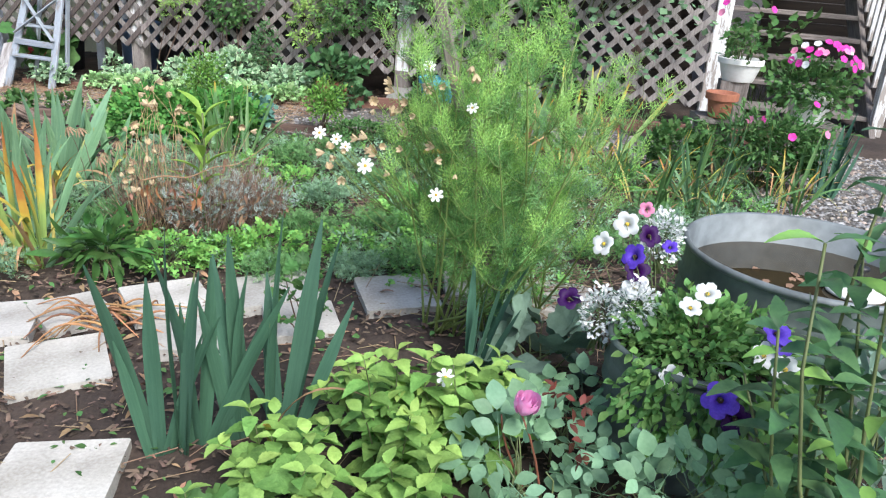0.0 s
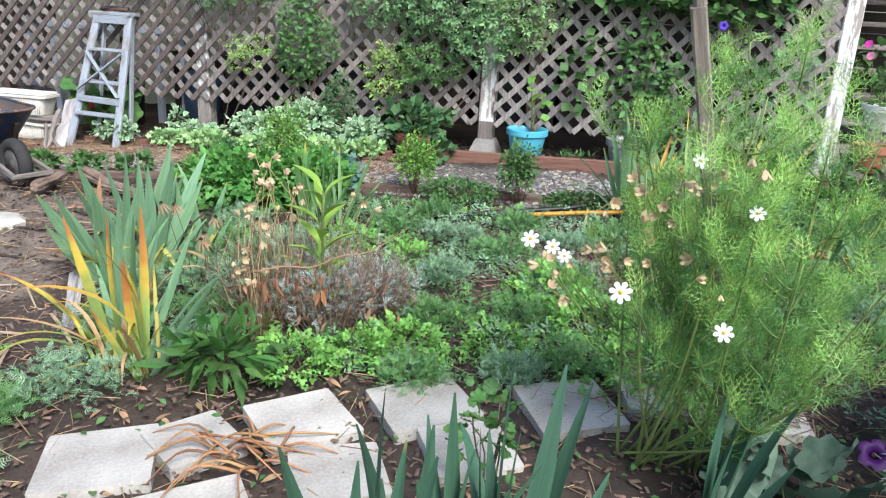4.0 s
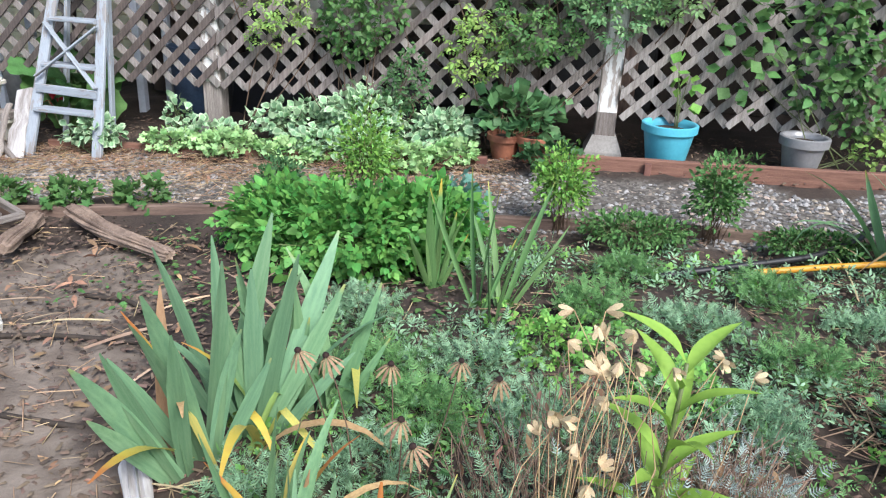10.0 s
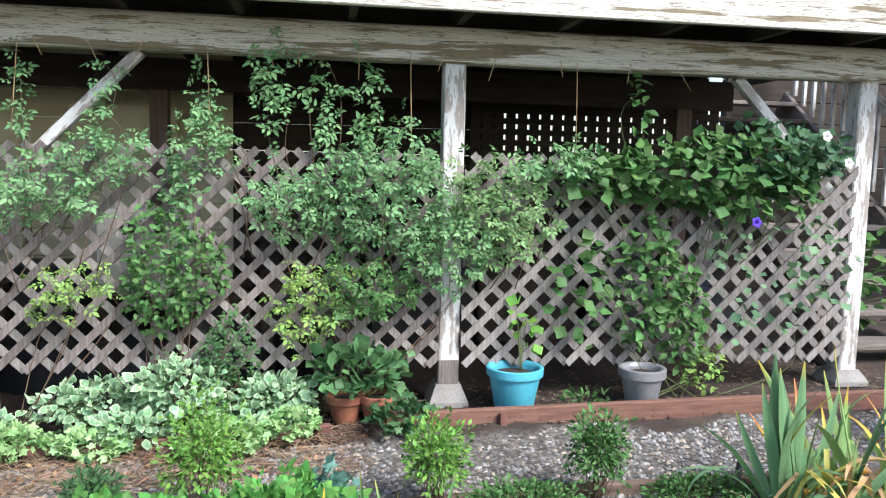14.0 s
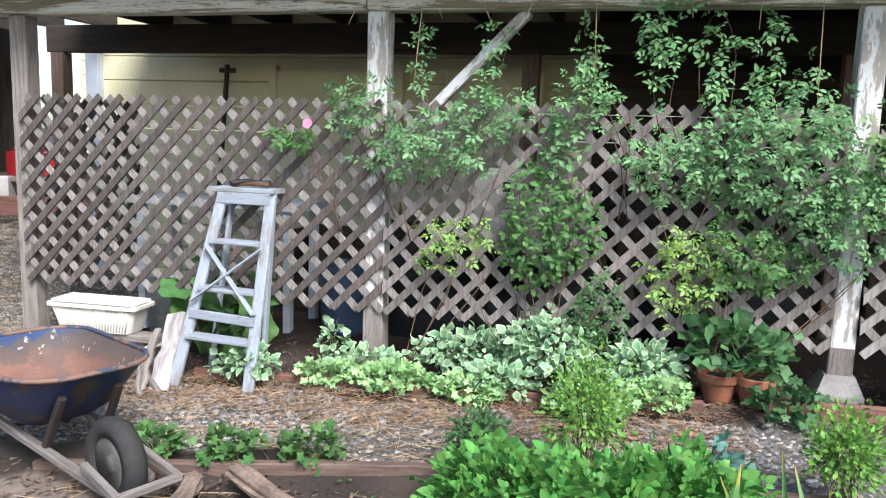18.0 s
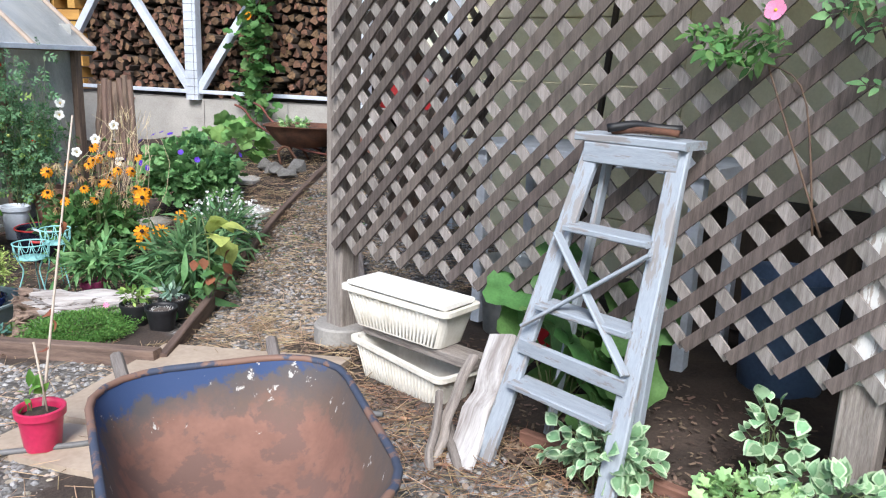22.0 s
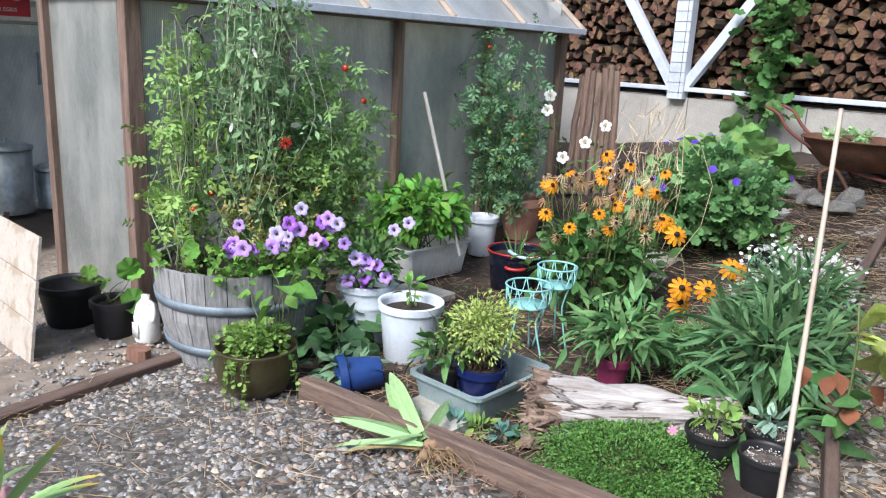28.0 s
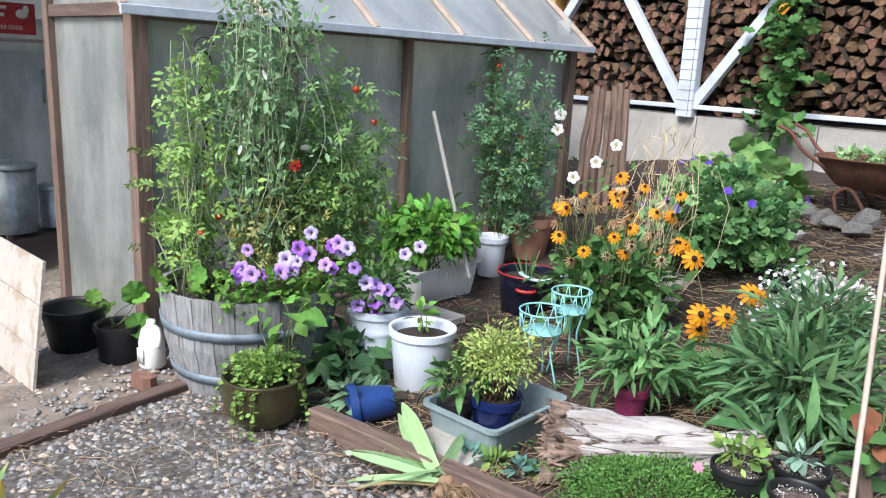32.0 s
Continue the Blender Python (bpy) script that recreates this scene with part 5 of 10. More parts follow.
for p in ((0.14, -0.14, 0.28), (0.16, 0.02, 0.17), (0.18, 0.06, 0.11), (0.1, 0.12, 0.33), (0.08, 0.2, 0.36)):
    bloom(root, p, (1, -0.2, 0.3), 0.062, "trumpet", M_LILAC if p[2] > 0.3 else M_VIOLET, M_DARK_EYE)
leafy("dark_leaf_plant", -9.6, 5.2, "dark green broad-leaved plant between barrel and bucket", "plant", 70, 0.13, BROAD, M_DEEP, 0.2, 0.2, 0.26, 10, seed=17)
leafy("lambs_ear_plant", -9.24, 5.12, "grey-green rosette of soft lance leaves", "plant", 90, 0.095, leaf_t(0.34, 0.35, 0.1, 0.3), leaf("lambs_ear", (0.16, 0.25, 0.13), (0.11, 0.18, 0.095)), 0.18, 0.17, 0.14, 6, seed=18)

# grey tub with pots
TX, TY, TYAW = -8.865, 5.62, 118
tz = float(G(TX, TY))
M_TUB = mat("slate_blue_plastic", (0.25, 0.315, 0.33), (0.18, 0.23, 0.24), rough=0.45, bump=0.02)


def open_box(name, x, y, z, yaw, l, w, h, t, material, label, category, taper=0.9, lip=0.015, fluted=0):
    """An open tub with sloping walls, a thickness and a turned-out lip."""
    root = tagged(new(name), label, category)
    root.matrix_basis = pose(x, y, z, 0, 0, yaw)

    def ring(a, b, zz, r=0.04, n=5):
        V = []
        for cx, cy, a0 in ((a - r, b - r, 0), (-a + r, b - r, 90), (-a + r, -b + r, 180), (a - r, -b + r, 270)):
            for k in range(n):
                q = math.radians(a0 + 90 * k / (n - 1))
                V.append((cx + r * math.cos(q), cy + r * math.sin(q), zz))
        return V
    a, b = l / 2, w / 2
    rings = [ring(a * taper, b * taper, 0), ring(a, b, h - lip), ring(a + lip, b + lip, h - lip), ring(a + lip, b + lip, h), ring(a - t * 0.3, b - t * 0.3, h), ring(a * taper - t, b * taper - t, t)]
    n = len(rings[0])
    V = np.array(sum(rings, []))
    F = [np.array([(i * n + k, i * n + (k + 1) % n, (i + 1) * n + (k + 1) % n, (i + 1) * n + k) for i in range(len(rings) - 1) for k in range(n)]), np.arange(n)[::-1][None], (np.arange(n) + 5 * n)[None]]
    MB().add(V, F).part("shell", material, root, smooth=False)
    if fluted:
        for side in (-1, 1):
            for k in range(fluted):
                u = (-0.45 + 0.9 * k / (fluted - 1)) * l
                MB().add(*tube_vf([(u * taper, side * (b * taper + 0.002), 0.01), (u, side * (b + 0.001), h - lip - 0.005)], 0.004, 4)).part("flute", material, root)
    return root


open_box("plastic_tub", TX, TY, tz, TYAW, 0.47, 0.36, 0.15, 0.008, M_TUB, "slate blue-grey plastic tub holding potted herbs", "tub")
M_NAVY = mat("navy_glaze", (0.012, 0.022, 0.10), (0.008, 0.014, 0.065), rough=0.15, bump=0.0)
pot("navy_pot", TX, TY, 0.1, 0.08, 0.16, M_NAVY, "glossy navy blue ceramic pot in the tub", z=tz + 0.012)
leafy("herb_bush", TX, TY, "bushy yellow-green herb in a navy pot", "herb", 2300, 0.023, leaf_t(0.42, 0.35, 0.12, 0.2, n=3), leaf("herb", (0.38, 0.43, 0.12), (0.24, 0.30, 0.08)), 0.21, 0.22, 0.34, 60, M_BROWN_STEM, 0.002, seed=21, z=tz + 0.16, shell=0.2)
pot("black_nursery_pot", TX - 0.07, TY - 0.15, 0.07, 0.065, 0.13, M_BLACK_PLASTIC, "small black plastic nursery pot in the tub", z=tz + 0.012)
leafy("lance_leaf_plant", TX - 0.07, TY - 0.15, "small plant with narrow leaves in a nursery pot", "plant", 70, 0.1, LANCE, M_MID, 0.13, 0.13, 0.2, 8, seed=22, z=tz + 0.12)

# driftwood log
def driftwood(p0, p1, r, label, seed, material, name="driftwood_log"):
    root = thing(name, p0[0], p0[1], label, "log", 0)
    p0, p1 = np.array((0, 0, p0[2])), np.array((p1[0] - p0[0], p1[1] - p0[1], p1[2]))
    n, m = (110, 60) if r > 0.1 else (32, 24)
    d = (p1 - p0) / np.linalg.norm(p1 - p0)
    u = np.cross(d, (0, 0, 1.0))
    u /= np.linalg.norm(u)
    v = np.cross(u, d)
    l = float(np.linalg.norm(p1 - p0))
    V = []
    for i in range(m):
        t = i / (m - 1)
        for k in range(n):
            a = 2 * math.pi * k / n
            c, sn_ = math.cos(a), math.sin(a)
            q = noise.noise(Vector((c * 1.6, sn_ * 1.6, t * 1.8 + seed))) * 0.45 + noise.noise(Vector((c * 5, sn_ * 5, t * 2 + seed))) * 0.3 - 0.55 * max(0, noise.noise(Vector((c * 8, sn_ * 8, t * 1.2 + seed + 3)))) ** 0.7
            if r > 0.1:
                for f, off in ((1.3, 5), (2.6, 9), (4.5, 13)):
                    q -= 0.3 * max(0, 1 - abs(noise.noise(Vector((c * f, sn_ * f, t * 1.3 + seed + off)))) / 0.07)
                q += 0.5 * max(0, 1 - t / 0.3) * (0.75 + 0.9 * noise.noise(Vector((c * 2, sn_ * 2, seed)))) + (0.3 * noise.noise(Vector((c * 9, sn_ * 9, t * 30))) if t < 0.1 else 0)
            e = 1.0 if 0.04 < t < 0.96 else 0.8
            w = r * (1 + q) * e * (1.1 - 0.3 * t)
            V.append((w * c, 0.85 * w * sn_ + r * (0.08 if r > 0.1 else 0.25) * math.sin(5 * t + seed), l * t + 0.35 * r * (1 if t > 0.5 else -1) * noise.noise(Vector((c * 3, sn_ * 3, seed))) * abs(2 * t - 1)))
    F = [np.array([(i * n + k, i * n + (k + 1) % n, (i + 1) * n + (k + 1) % n, (i + 1) * n + k) for i in range(m - 1) for k in range(n)]), np.arange(n)[::-1][None], (np.arange(n) + (m - 1) * n)[None]]
    MB().add(np.array(V), F).part("wood", material, root, smooth=False).matrix_basis = along(p0, p1)
    return root


M_DRIFT = mat("bleached_driftwood", (0.56, 0.54, 0.53), (0.25, 0.22, 0.205), scale=3, fine=16, rough=0.9, bump=0.6, stretch=(7, 7, 0.9))
M_DRIFT_LOG = mat("silvered_driftwood", (0.50, 0.475, 0.465), (0.22, 0.19, 0.175), scale=2.5, fine=14, rough=0.9, bump=0.9, stretch=(8, 8, 1.0))
cracked(M_DRIFT_LOG, (0.07, 0.05, 0.04), (4, 4, 0.6), 3.0, 0.022)
M_FRAYED = mat("frayed_brown_heartwood", (0.30, 0.22, 0.165), (0.07, 0.045, 0.035), scale=6, fine=30, rough=0.95, bump=0.8, stretch=(6, 6, 1), island=0.7)


def weathered_log(p0, p1, r0, r1, label, seed):
    """A broken trunk: flared, splintered root end, knots, and cracks that wander along the grain."""
    root = thing("driftwood_log", p0[0], p0[1], label, "log", 0)
    p0, p1 = np.array((0, 0, p0[2])), np.array((p1[0] - p0[0], p1[1] - p0[1], p1[2]))
    l, n, m = float(np.linalg.norm(p1 - p0)), 150, 150
    rng = np.random.default_rng(seed)
    T, A = np.meshgrid(np.linspace(0, 1, m), np.linspace(0, 2 * np.pi, n, endpoint=False), indexing="ij")
    N = lambda fa, ft, o: np.array([[noise.noise(Vector((math.cos(a) * fa, math.sin(a) * fa, t * ft + o))) for a in A[0]] for t in T[:, 0]])
    warp = 0.5 * N(0.8, 2.5, 31.0) + 0.5 * np.exp(-((T - 0.27) / 0.09) ** 2) * np.sin(A * 2 + 1)
    R = 1 + 0.42 * N(1.0, 2.4, 3.0) + 0.26 * N(2.6, 3.5, 9.0) + 0.12 * N(7.0, 2.5, 17.0) + 0.05 * N(20.0, 6.0, 23.0)
    R += 0.30 * np.clip(1 - T / 0.3, 0, 1) ** 1.5 * (1 + 0.8 * N(1.7, 0.5, 41.0))
    for a0, t0, h in ((1.2, 0.27, 0.16), (2.2, 0.6, 0.1), (0.4, 0.75, 0.08)):
        R += h * np.exp(-((T - t0) / 0.06) ** 2 - (np.angle(np.exp(1j * (A - a0))) / 0.35) ** 2)
    for k in range(13):
        a0, t0, t1, w, dep = rng.uniform(0, 6.28), rng.uniform(-0.1, 0.5), rng.uniform(0.5, 1.1), rng.uniform(0.035, 0.09), rng.uniform(0.08, 0.24)
        d = np.angle(np.exp(1j * (A + warp - a0 - 0.25 * np.sin(3 * T + k))))
        R -= dep * np.exp(-(d / w) ** 2) * np.clip((T - t0) * 8, 0, 1) * np.clip((t1 - T) * 8, 0, 1)
    rad = R * (r0 + (r1 - r0) * T) * np.where(T > 0.97, 0.8, 1.0)
    Z = l * T + np.where(T < 0.12, -0.09, 0.0) * (N(2.2, 0.0, 5.0) + 0.6 * N(7.0, 0.0, 8.0)) * (1 - T / 0.12) + np.where(T > 0.9, 0.08, 0.0) * N(3.0, 0.0, 12.0) * (T - 0.9) * 10
    V = np.stack([rad * np.cos(A), 0.86 * rad * np.sin(A) + 0.012 * np.sin(5 * T + seed), Z], -1).reshape(-1, 3)
    q = np.array([(i * n + k, i * n + (k + 1) % n, (i + 1) * n + (k + 1) % n, (i + 1) * n + k) for i in range(m - 1) for k in range(n)])
    turn = along(p0, p1)
    edge = (N(1.8, 0.0, 50.0)[0] + 0.6 * N(6.0, 0.0, 55.0)[0]) * 0.09 + 0.075
    row, col = np.divmod(np.arange(len(q)), n)
    raw = row / m < edge[col]
    old = ~raw & (row < m - 3)
    MB().add(V, [q[old]]).part("wood", M_DRIFT_LOG, root).matrix_basis = turn
    MB().add(V, [q[raw], np.arange(n)[::-1][None]]).part("frayed_end", M_FRAYED, root, "splintered brown end", smooth=False).matrix_basis = turn
    MB().add(V, [q[~raw & ~old], (np.arange(n) + (m - 1) * n)[None]]).part("broken_end", M_FRAYED, root, "broken brown end", smooth=False).matrix_basis = turn
    mb = MB()
    for k in range(90):
        a, rr = rng.uniform(0, 6.28), r0 * 1.25 * math.sqrt(rng.random())
        c = np.array((rr * math.cos(a), 0.86 * rr * math.sin(a), rng.uniform(-0.02, 0.05)))
        d = np.array((rng.normal(0, 0.5), rng.normal(0, 0.5), -1.0))
        d *= rng.uniform(0.03, 0.075) / np.linalg.norm(d)
        mb.add(*tube_vf([c - d * 0.6, c + d * 0.3 + rng.normal(0, 0.006, 3), c + d], [rng.uniform(0.006, 0.013), 0.008, 0.002], 4))
    tagged(mb.part("splinter", M_FRAYED, root), kind="stuff").matrix_basis = turn
    return root


weathered_log((-8.50, 5.69, -0.365), (-8.235, 6.40, -0.365), 0.125, 0.095, "bleached grey driftwood log with deep cracks", 2)

# turquoise wire stands
M_AQUA = mat("turquoise_paint", (0.30, 0.62, 0.60), (0.22, 0.5, 0.5), rough=0.5, bump=0.05)


def wire_stand(x, y, h, r, label):
    root = thing("plant_stand", x, y, label, "plant stand", group="turquoise wire plant stands")
    a = np.linspace(0, 2 * np.pi, 33)
    for zz, rr in ((h, r), (h - 0.1, r * 0.8)):
        MB().add(*tube_vf(np.stack([rr * np.cos(a), rr * np.sin(a), np.full(33, zz)], 1), 0.005, 5, False)).part("ring", M_AQUA, root)
    MB().add(*lathe_vf([(0.001, h - 0.1), (r * 0.8, h - 0.1), (r * 0.8, h - 0.096), (0.001, h - 0.095)], 24)).part("tray", M_AQUA, root)
    for k in range(10):
        q = 2 * math.pi * k / 10
        Q = [(r * math.cos(q + s) * (1 - 0.1 * (1 - abs(s) / 0.3)), r * math.sin(q + s) * (1 - 0.1 * (1 - abs(s) / 0.3)), h - 0.09 * (1 - (s / 0.3) ** 2)) for s in np.linspace(-0.3, 0.3, 7)]
        MB().add(*tube_vf(Q, 0.003, 4)).part("scroll", M_AQUA, root)
    for k in range(3):
        q = 2 * math.pi * k / 3 + 0.4
        Q = smooth_line([(r * 0.8 * math.cos(q), r * 0.8 * math.sin(q), h - 0.1), (r * 0.45 * math.cos(q), r * 0.45 * math.sin(q), h * 0.5), (r * 1.0 * math.cos(q), r * 1.0 * math.sin(q), 0)], 14)
        MB().add(*tube_vf(Q, 0.005, 5)).part("leg", M_AQUA, root)


wire_stand(-9.46, 6.26, 0.43, 0.1, "tall turquoise scrolled wire plant stand")
wire_stand(-9.36, 6.06, 0.37, 0.115, "low turquoise wire plant stand beside the taller one")

# background pots by the greenhouse wall
root = pot("black_pot", -10.62, 6.58, 0.19, 0.165, 0.28, mat("navy_enamel", (0.012, 0.014, 0.03), (0.008, 0.009, 0.02), rough=0.25, bump=0.02), "dark navy enamel pot with red rim and handles", lip=0.008)
MB().add(*tube_vf([(0.2 * math.cos(q), 0.2 * math.sin(q), 0.277) for q in np.linspace(0, 2 * math.pi, 40)], 0.006, 6, False)).part("rim", mat("red_plastic", (0.55, 0.03, 0.03), rough=0.4, bump=0), root, "red enamel rim")
MB().add(*tube_vf(smooth_line([(0.12 * math.cos(q) + 0.12, 0.17 * math.sin(q) + 0.06, 0.285 + 0.012 * math.sin(3 * q)) for q in np.linspace(-2.4, 1.8, 12)] + [(0.2, 0.24, 0.2), (0.24, 0.23, 0.06)], 60), 0.011, 7)).part("hose", mat("pale_blue_hose", (0.45, 0.66, 0.72), (0.36, 0.55, 0.6), rough=0.5, bump=0.03), thing("garden_hose", -10.62, 6.58, "short pale blue hose lying over the dark pot", "hose"))
root = tagged(new("pot_handle"), "red plastic grip of the black pot", "handle")
root.matrix_basis = pose(-10.45, 6.49, float(G(-10.62, 6.58)) + 0.2, 0, 0, -30)
MB().add(*tube_vf(smooth_line([(0, -0.06, 0), (0.03, -0.05, 0), (0.035, 0, -0.005), (0.03, 0.05, 0), (0, 0.06, 0)], 14), 0.011, 6)).part("grip", mat("red_plastic", (0.55, 0.03, 0.03), rough=0.4, bump=0), root)
iris(-10.62, 6.58, 14, 0.22, "grassy seedling in the black pot", 23, 0, 0.06, name="grass_seedling", category="plant", z=float(G(-10.62, 6.58)) + 0.22, material=M_IRIS_MID)
open_box("window_box", -11.12, 6.12, float(G(-11, 6)) + 0.0, 116, 0.62, 0.24, 0.24, 0.008, M_WHITE_PLASTIC, "white fluted plastic window box full of foliage", "planter", 0.85, fluted=18)
leafy("dahlia_plant", -11.15, 6.05, "bushy bright green broad-leaved plant in a white box", "plant", 820, 0.085, leaf_t(0.52, 0.42, 0.14, 0.3, n=6), leaf("pepper", (0.165, 0.345, 0.055), (0.10, 0.235, 0.04), 0.9), 0.40, 0.44, 0.52, 26, seed=24, z=float(G(-11, 6)) + 0.2, droop=0.25)
pot("white_bucket", -11.5, 6.68, 0.115, 0.095, 0.31, M_BUCKET, "white bucket holding a tomato plant", category="bucket", lip=0.014)
pot("terracotta_pot", -11.6, 7.05, 0.17, 0.125, 0.34, mat("pink_terracotta", (0.48, 0.26, 0.19), (0.36, 0.18, 0.13), rough=0.85), "large pinkish terracotta pot with a rim", lip=0.022)
pea_tower("tomato_vine", -11.52, 6.84, float(G(-11.2, 6.7)) + 0.3, 0.44, 0.40, 1.4, 1000, "tall dark green tomato plant on a cage by the greenhouse", "tomato plant", 25, leaf("tomato_deep", (0.125, 0.225, 0.105), (0.08, 0.16, 0.075)), fruits=9, T=TOMATO_LEAF, size=0.115, yellow=0.05)
root = new("garden_stick")
tagged(root, "pale grey wooden stick leaning on the greenhouse", "stick")
board("shaft", (-10.88, 6.27, -0.42), (-11.27, 6.09, 0.66), 0.03, 0.02, mat("silvered_stick", (0.44, 0.42, 0.40), (0.28, 0.26, 0.24), rough=0.85, stretch=(10, 10, 1), bump=0.3), root, up=(0, 1, 0))
root = thing("hollyhock", -11.3, 7.3, "white mallow flowers on thin tall stems", "flowering plant")
rng = np.random.default_rng(27)
fl = [np.array((rng.normal(0.1, 0.16), rng.normal(0.0, 0.2), z)) for z in np.linspace(0.55, 1.08, 6)]
for p in fl:
    bloom(root, p, (1, -0.6, 0.2), 0.085, "trumpet", M_WHITE_PETAL, M_YELLOW_EYE, rng.uniform(0, 72))
stalks(root, [((0, 0, 0), p) for p in fl], 0.003, M_STEM)
MB().inst(LOBED, np.array(fl).repeat(6, 0) * (1, 1, 0.8) + rng.normal(0, 0.07, (36, 3)), frames(rng.normal(0, 1, (36, 3)), rng), 0.07).part("foliage", M_MID, root)

# weathered slab of split wood by the corner
root = thing("wood_slab", -12.12, 7.95, "upright weathered slab of split brown wood", "wood slab")
rng = np.random.default_rng(28)
for k in range(7):
    xx = (k - 3) * 0.062
    board("split", (xx * 0.5 * 1.1, xx * 0.86 * 1.1, 0.0), (xx * 0.5 * 0.8 - 0.1, xx * 0.86 * 0.8 + 0.06, 1.1 + rng.normal(0, 0.05)), 0.06, 0.07, M_BROWN_WOOD, root, up=(0.86, -0.5, 0), c=0.02, n=5, wob=0.008, seed=k)

# rudbeckias
M_FADED = leaf("faded_petal", (0.36, 0.21, 0.10), (0.22, 0.12, 0.06), 0.7, rough=0.85)
root = thing("rudbeckia_clump", -9.82, 6.7, "orange coneflower clump with dark centres, partly faded", "flowering plant", group="rudbeckia clumps")
rng = np.random.default_rng(31)
heads = []
for k in range(58):
    a, r = rng.uniform(0, 6.28), 0.38 * math.sqrt(rng.random())
    p = np.array((r * math.cos(a), r * math.sin(a) * 1.05, rng.uniform(0.6, 0.98) - 0.35 * r))
    heads.append(p)
    d = (0.8 + rng.normal(0, 0.3), -0.4 + rng.normal(0, 0.3), 0.6)
    if k % 5 < 2:
        bloom(root, p, d, rng.uniform(0.07, 0.092), "daisy", M_ORANGE, M_DARK_EYE, rng.uniform(0, 90))
    else:
        bloom(root, p, d, rng.uniform(0.06, 0.085), "wilted", M_FADED if k % 4 else M_FLOWER_STRAW, M_DARK_EYE, rng.uniform(0, 90), "faded straw-coloured bloom")
stalks(root, [((p[0] * 0.5, p[1] * 0.5, 0), p) for p in heads], 0.0028, M_STEM)
n = 900
P, D = in_shape(n, rng, 0.44, 0.46, 0.68, 0.3)
MB().inst(TOOTHED, P, frames(D + rng.normal(0, 0.5, D.shape), rng), 0.085 * rng.uniform(0.6, 1.2, n)).part("foliage", M_MID, root)
root = thing("rudbeckia_clump", -8.98, 6.72, "three large orange coneflowers on short stems", "flowering plant", group="rudbeckia clumps")
for p in ((0.0, -0.06, 0.37), (0.02, 0.07, 0.36), (-0.1, 0.3, 0.42), (-0.05, -0.02, 0.28), (-0.12, 0.36, 0.4), (-0.3, 0.1, 0.55)):
    bloom(root, p, (0.9, -0.4, 0.5), 0.115, "daisy", M_ORANGE, M_DARK_EYE)
    stalks(root, [((0, 0, 0), p)], 0.003, M_STEM, "stem")
M_PALE_STALK = mat("bleached_stalk", (0.66, 0.55, 0.38), (0.44, 0.34, 0.2), rough=0.8, island=0.7)
root = thing("dry_stalks", -9.86, 6.88, "bundle of pale dry flower stalks", "dry plant")
stalks(root, [((rng.normal(0, 0.05), rng.normal(0, 0.05), 0), (rng.normal(0.04, 0.1), rng.normal(0.08, 0.1), rng.uniform(0.7, 1.1))) for k in range(34)], 0.002, M_PALE_STALK, "dry_stem", 0.12)
q = np.stack([rng.normal(0.05, 0.1, 160), rng.normal(0.08, 0.1, 160), rng.uniform(0.65, 1.12, 160)], 1)
tagged(MB().inst(NEEDLE, q, frames(rng.normal(0, 0.7, (160, 3)) + (0, 0, 1.2), rng), 0.11).part("seed_tuft", M_PALE_STALK, root, "pale feathery seed tuft"), kind="stuff")

# foliage plants in the bed
leafy("phlox_plant", -8.88, 6.3, "mound of long lance-shaped leaves in a burgundy pot", "plant", 340, 0.115, leaf_t(0.25, 0.4, 0.14, 0.3, n=5), leaf("phlox", (0.15, 0.26, 0.095), (0.085, 0.175, 0.06), 0.9), 0.27, 0.29, 0.38, 20, seed=33, shell=0.2, z=float(G(-8.88, 6.3)) + 0.06)
pot("burgundy_pot", -8.84, 6.24, 0.07, 0.06, 0.15, mat("burgundy_plastic", (0.22, 0.03, 0.09), rough=0.45, bump=0.02), "burgundy plastic pot behind the log")
leafy("fine_leaf_mound", -8.85, 6.68, "low bright mound of very fine leaves", "plant", 1500, 0.03, SMALL, M_FERNY, 0.27, 0.25, 0.22, 20, seed=34, shell=0.6)
leafy("tall_lance_plant", -8.42, 6.72, "dense clump of upright dark lance leaves", "plant", 560, 0.17, leaf_t(0.15, 0.4, 0.16, 0.35, n=5), leaf("blue_lance", (0.115, 0.20, 0.08), (0.06, 0.125, 0.05), 1.0), 0.36, 0.36, 0.46, 40, seed=35, shell=0.2, roll=0.8)
leafy("tall_lance_plant", -8.72, 7.08, "clump of dark lance leaves along the path edge", "plant", 480, 0.15, leaf_t(0.14, 0.4, 0.16, 0.35, n=5), MATS["leaf_blue_lance"], 0.34, 0.36, 0.5, 30, seed=36, shell=0.25)
root = leafy("alyssum_plant", -8.95, 7.3, "airy plant with tiny white flowers", "flowering plant", 500, 0.05, LANCE, M_GREYGREEN, 0.34, 0.34, 0.42, 30, seed=37)
rng = np.random.default_rng(38)
n = 380
P, D = in_shape(n, rng, 0.38, 0.38, 0.5, 0.8)
MB().inst(petals_t(5, 0.5, 0.45, 0.2), P, frames(rng.normal(0, 1, (n, 3)), rng), 0.022).part("tiny_flower", M_WHITE_PETAL, root)
leafy("fern_moss_mound", -8.12, 5.86, "feathery bright green moss-like mound at the timber edge", "ground cover", 17000, 0.0135, SMALL, leaf("moss", (0.115, 0.225, 0.05), (0.07, 0.15, 0.032)), 0.42, 0.36, 0.13, 30, seed=39, shell=0.5)
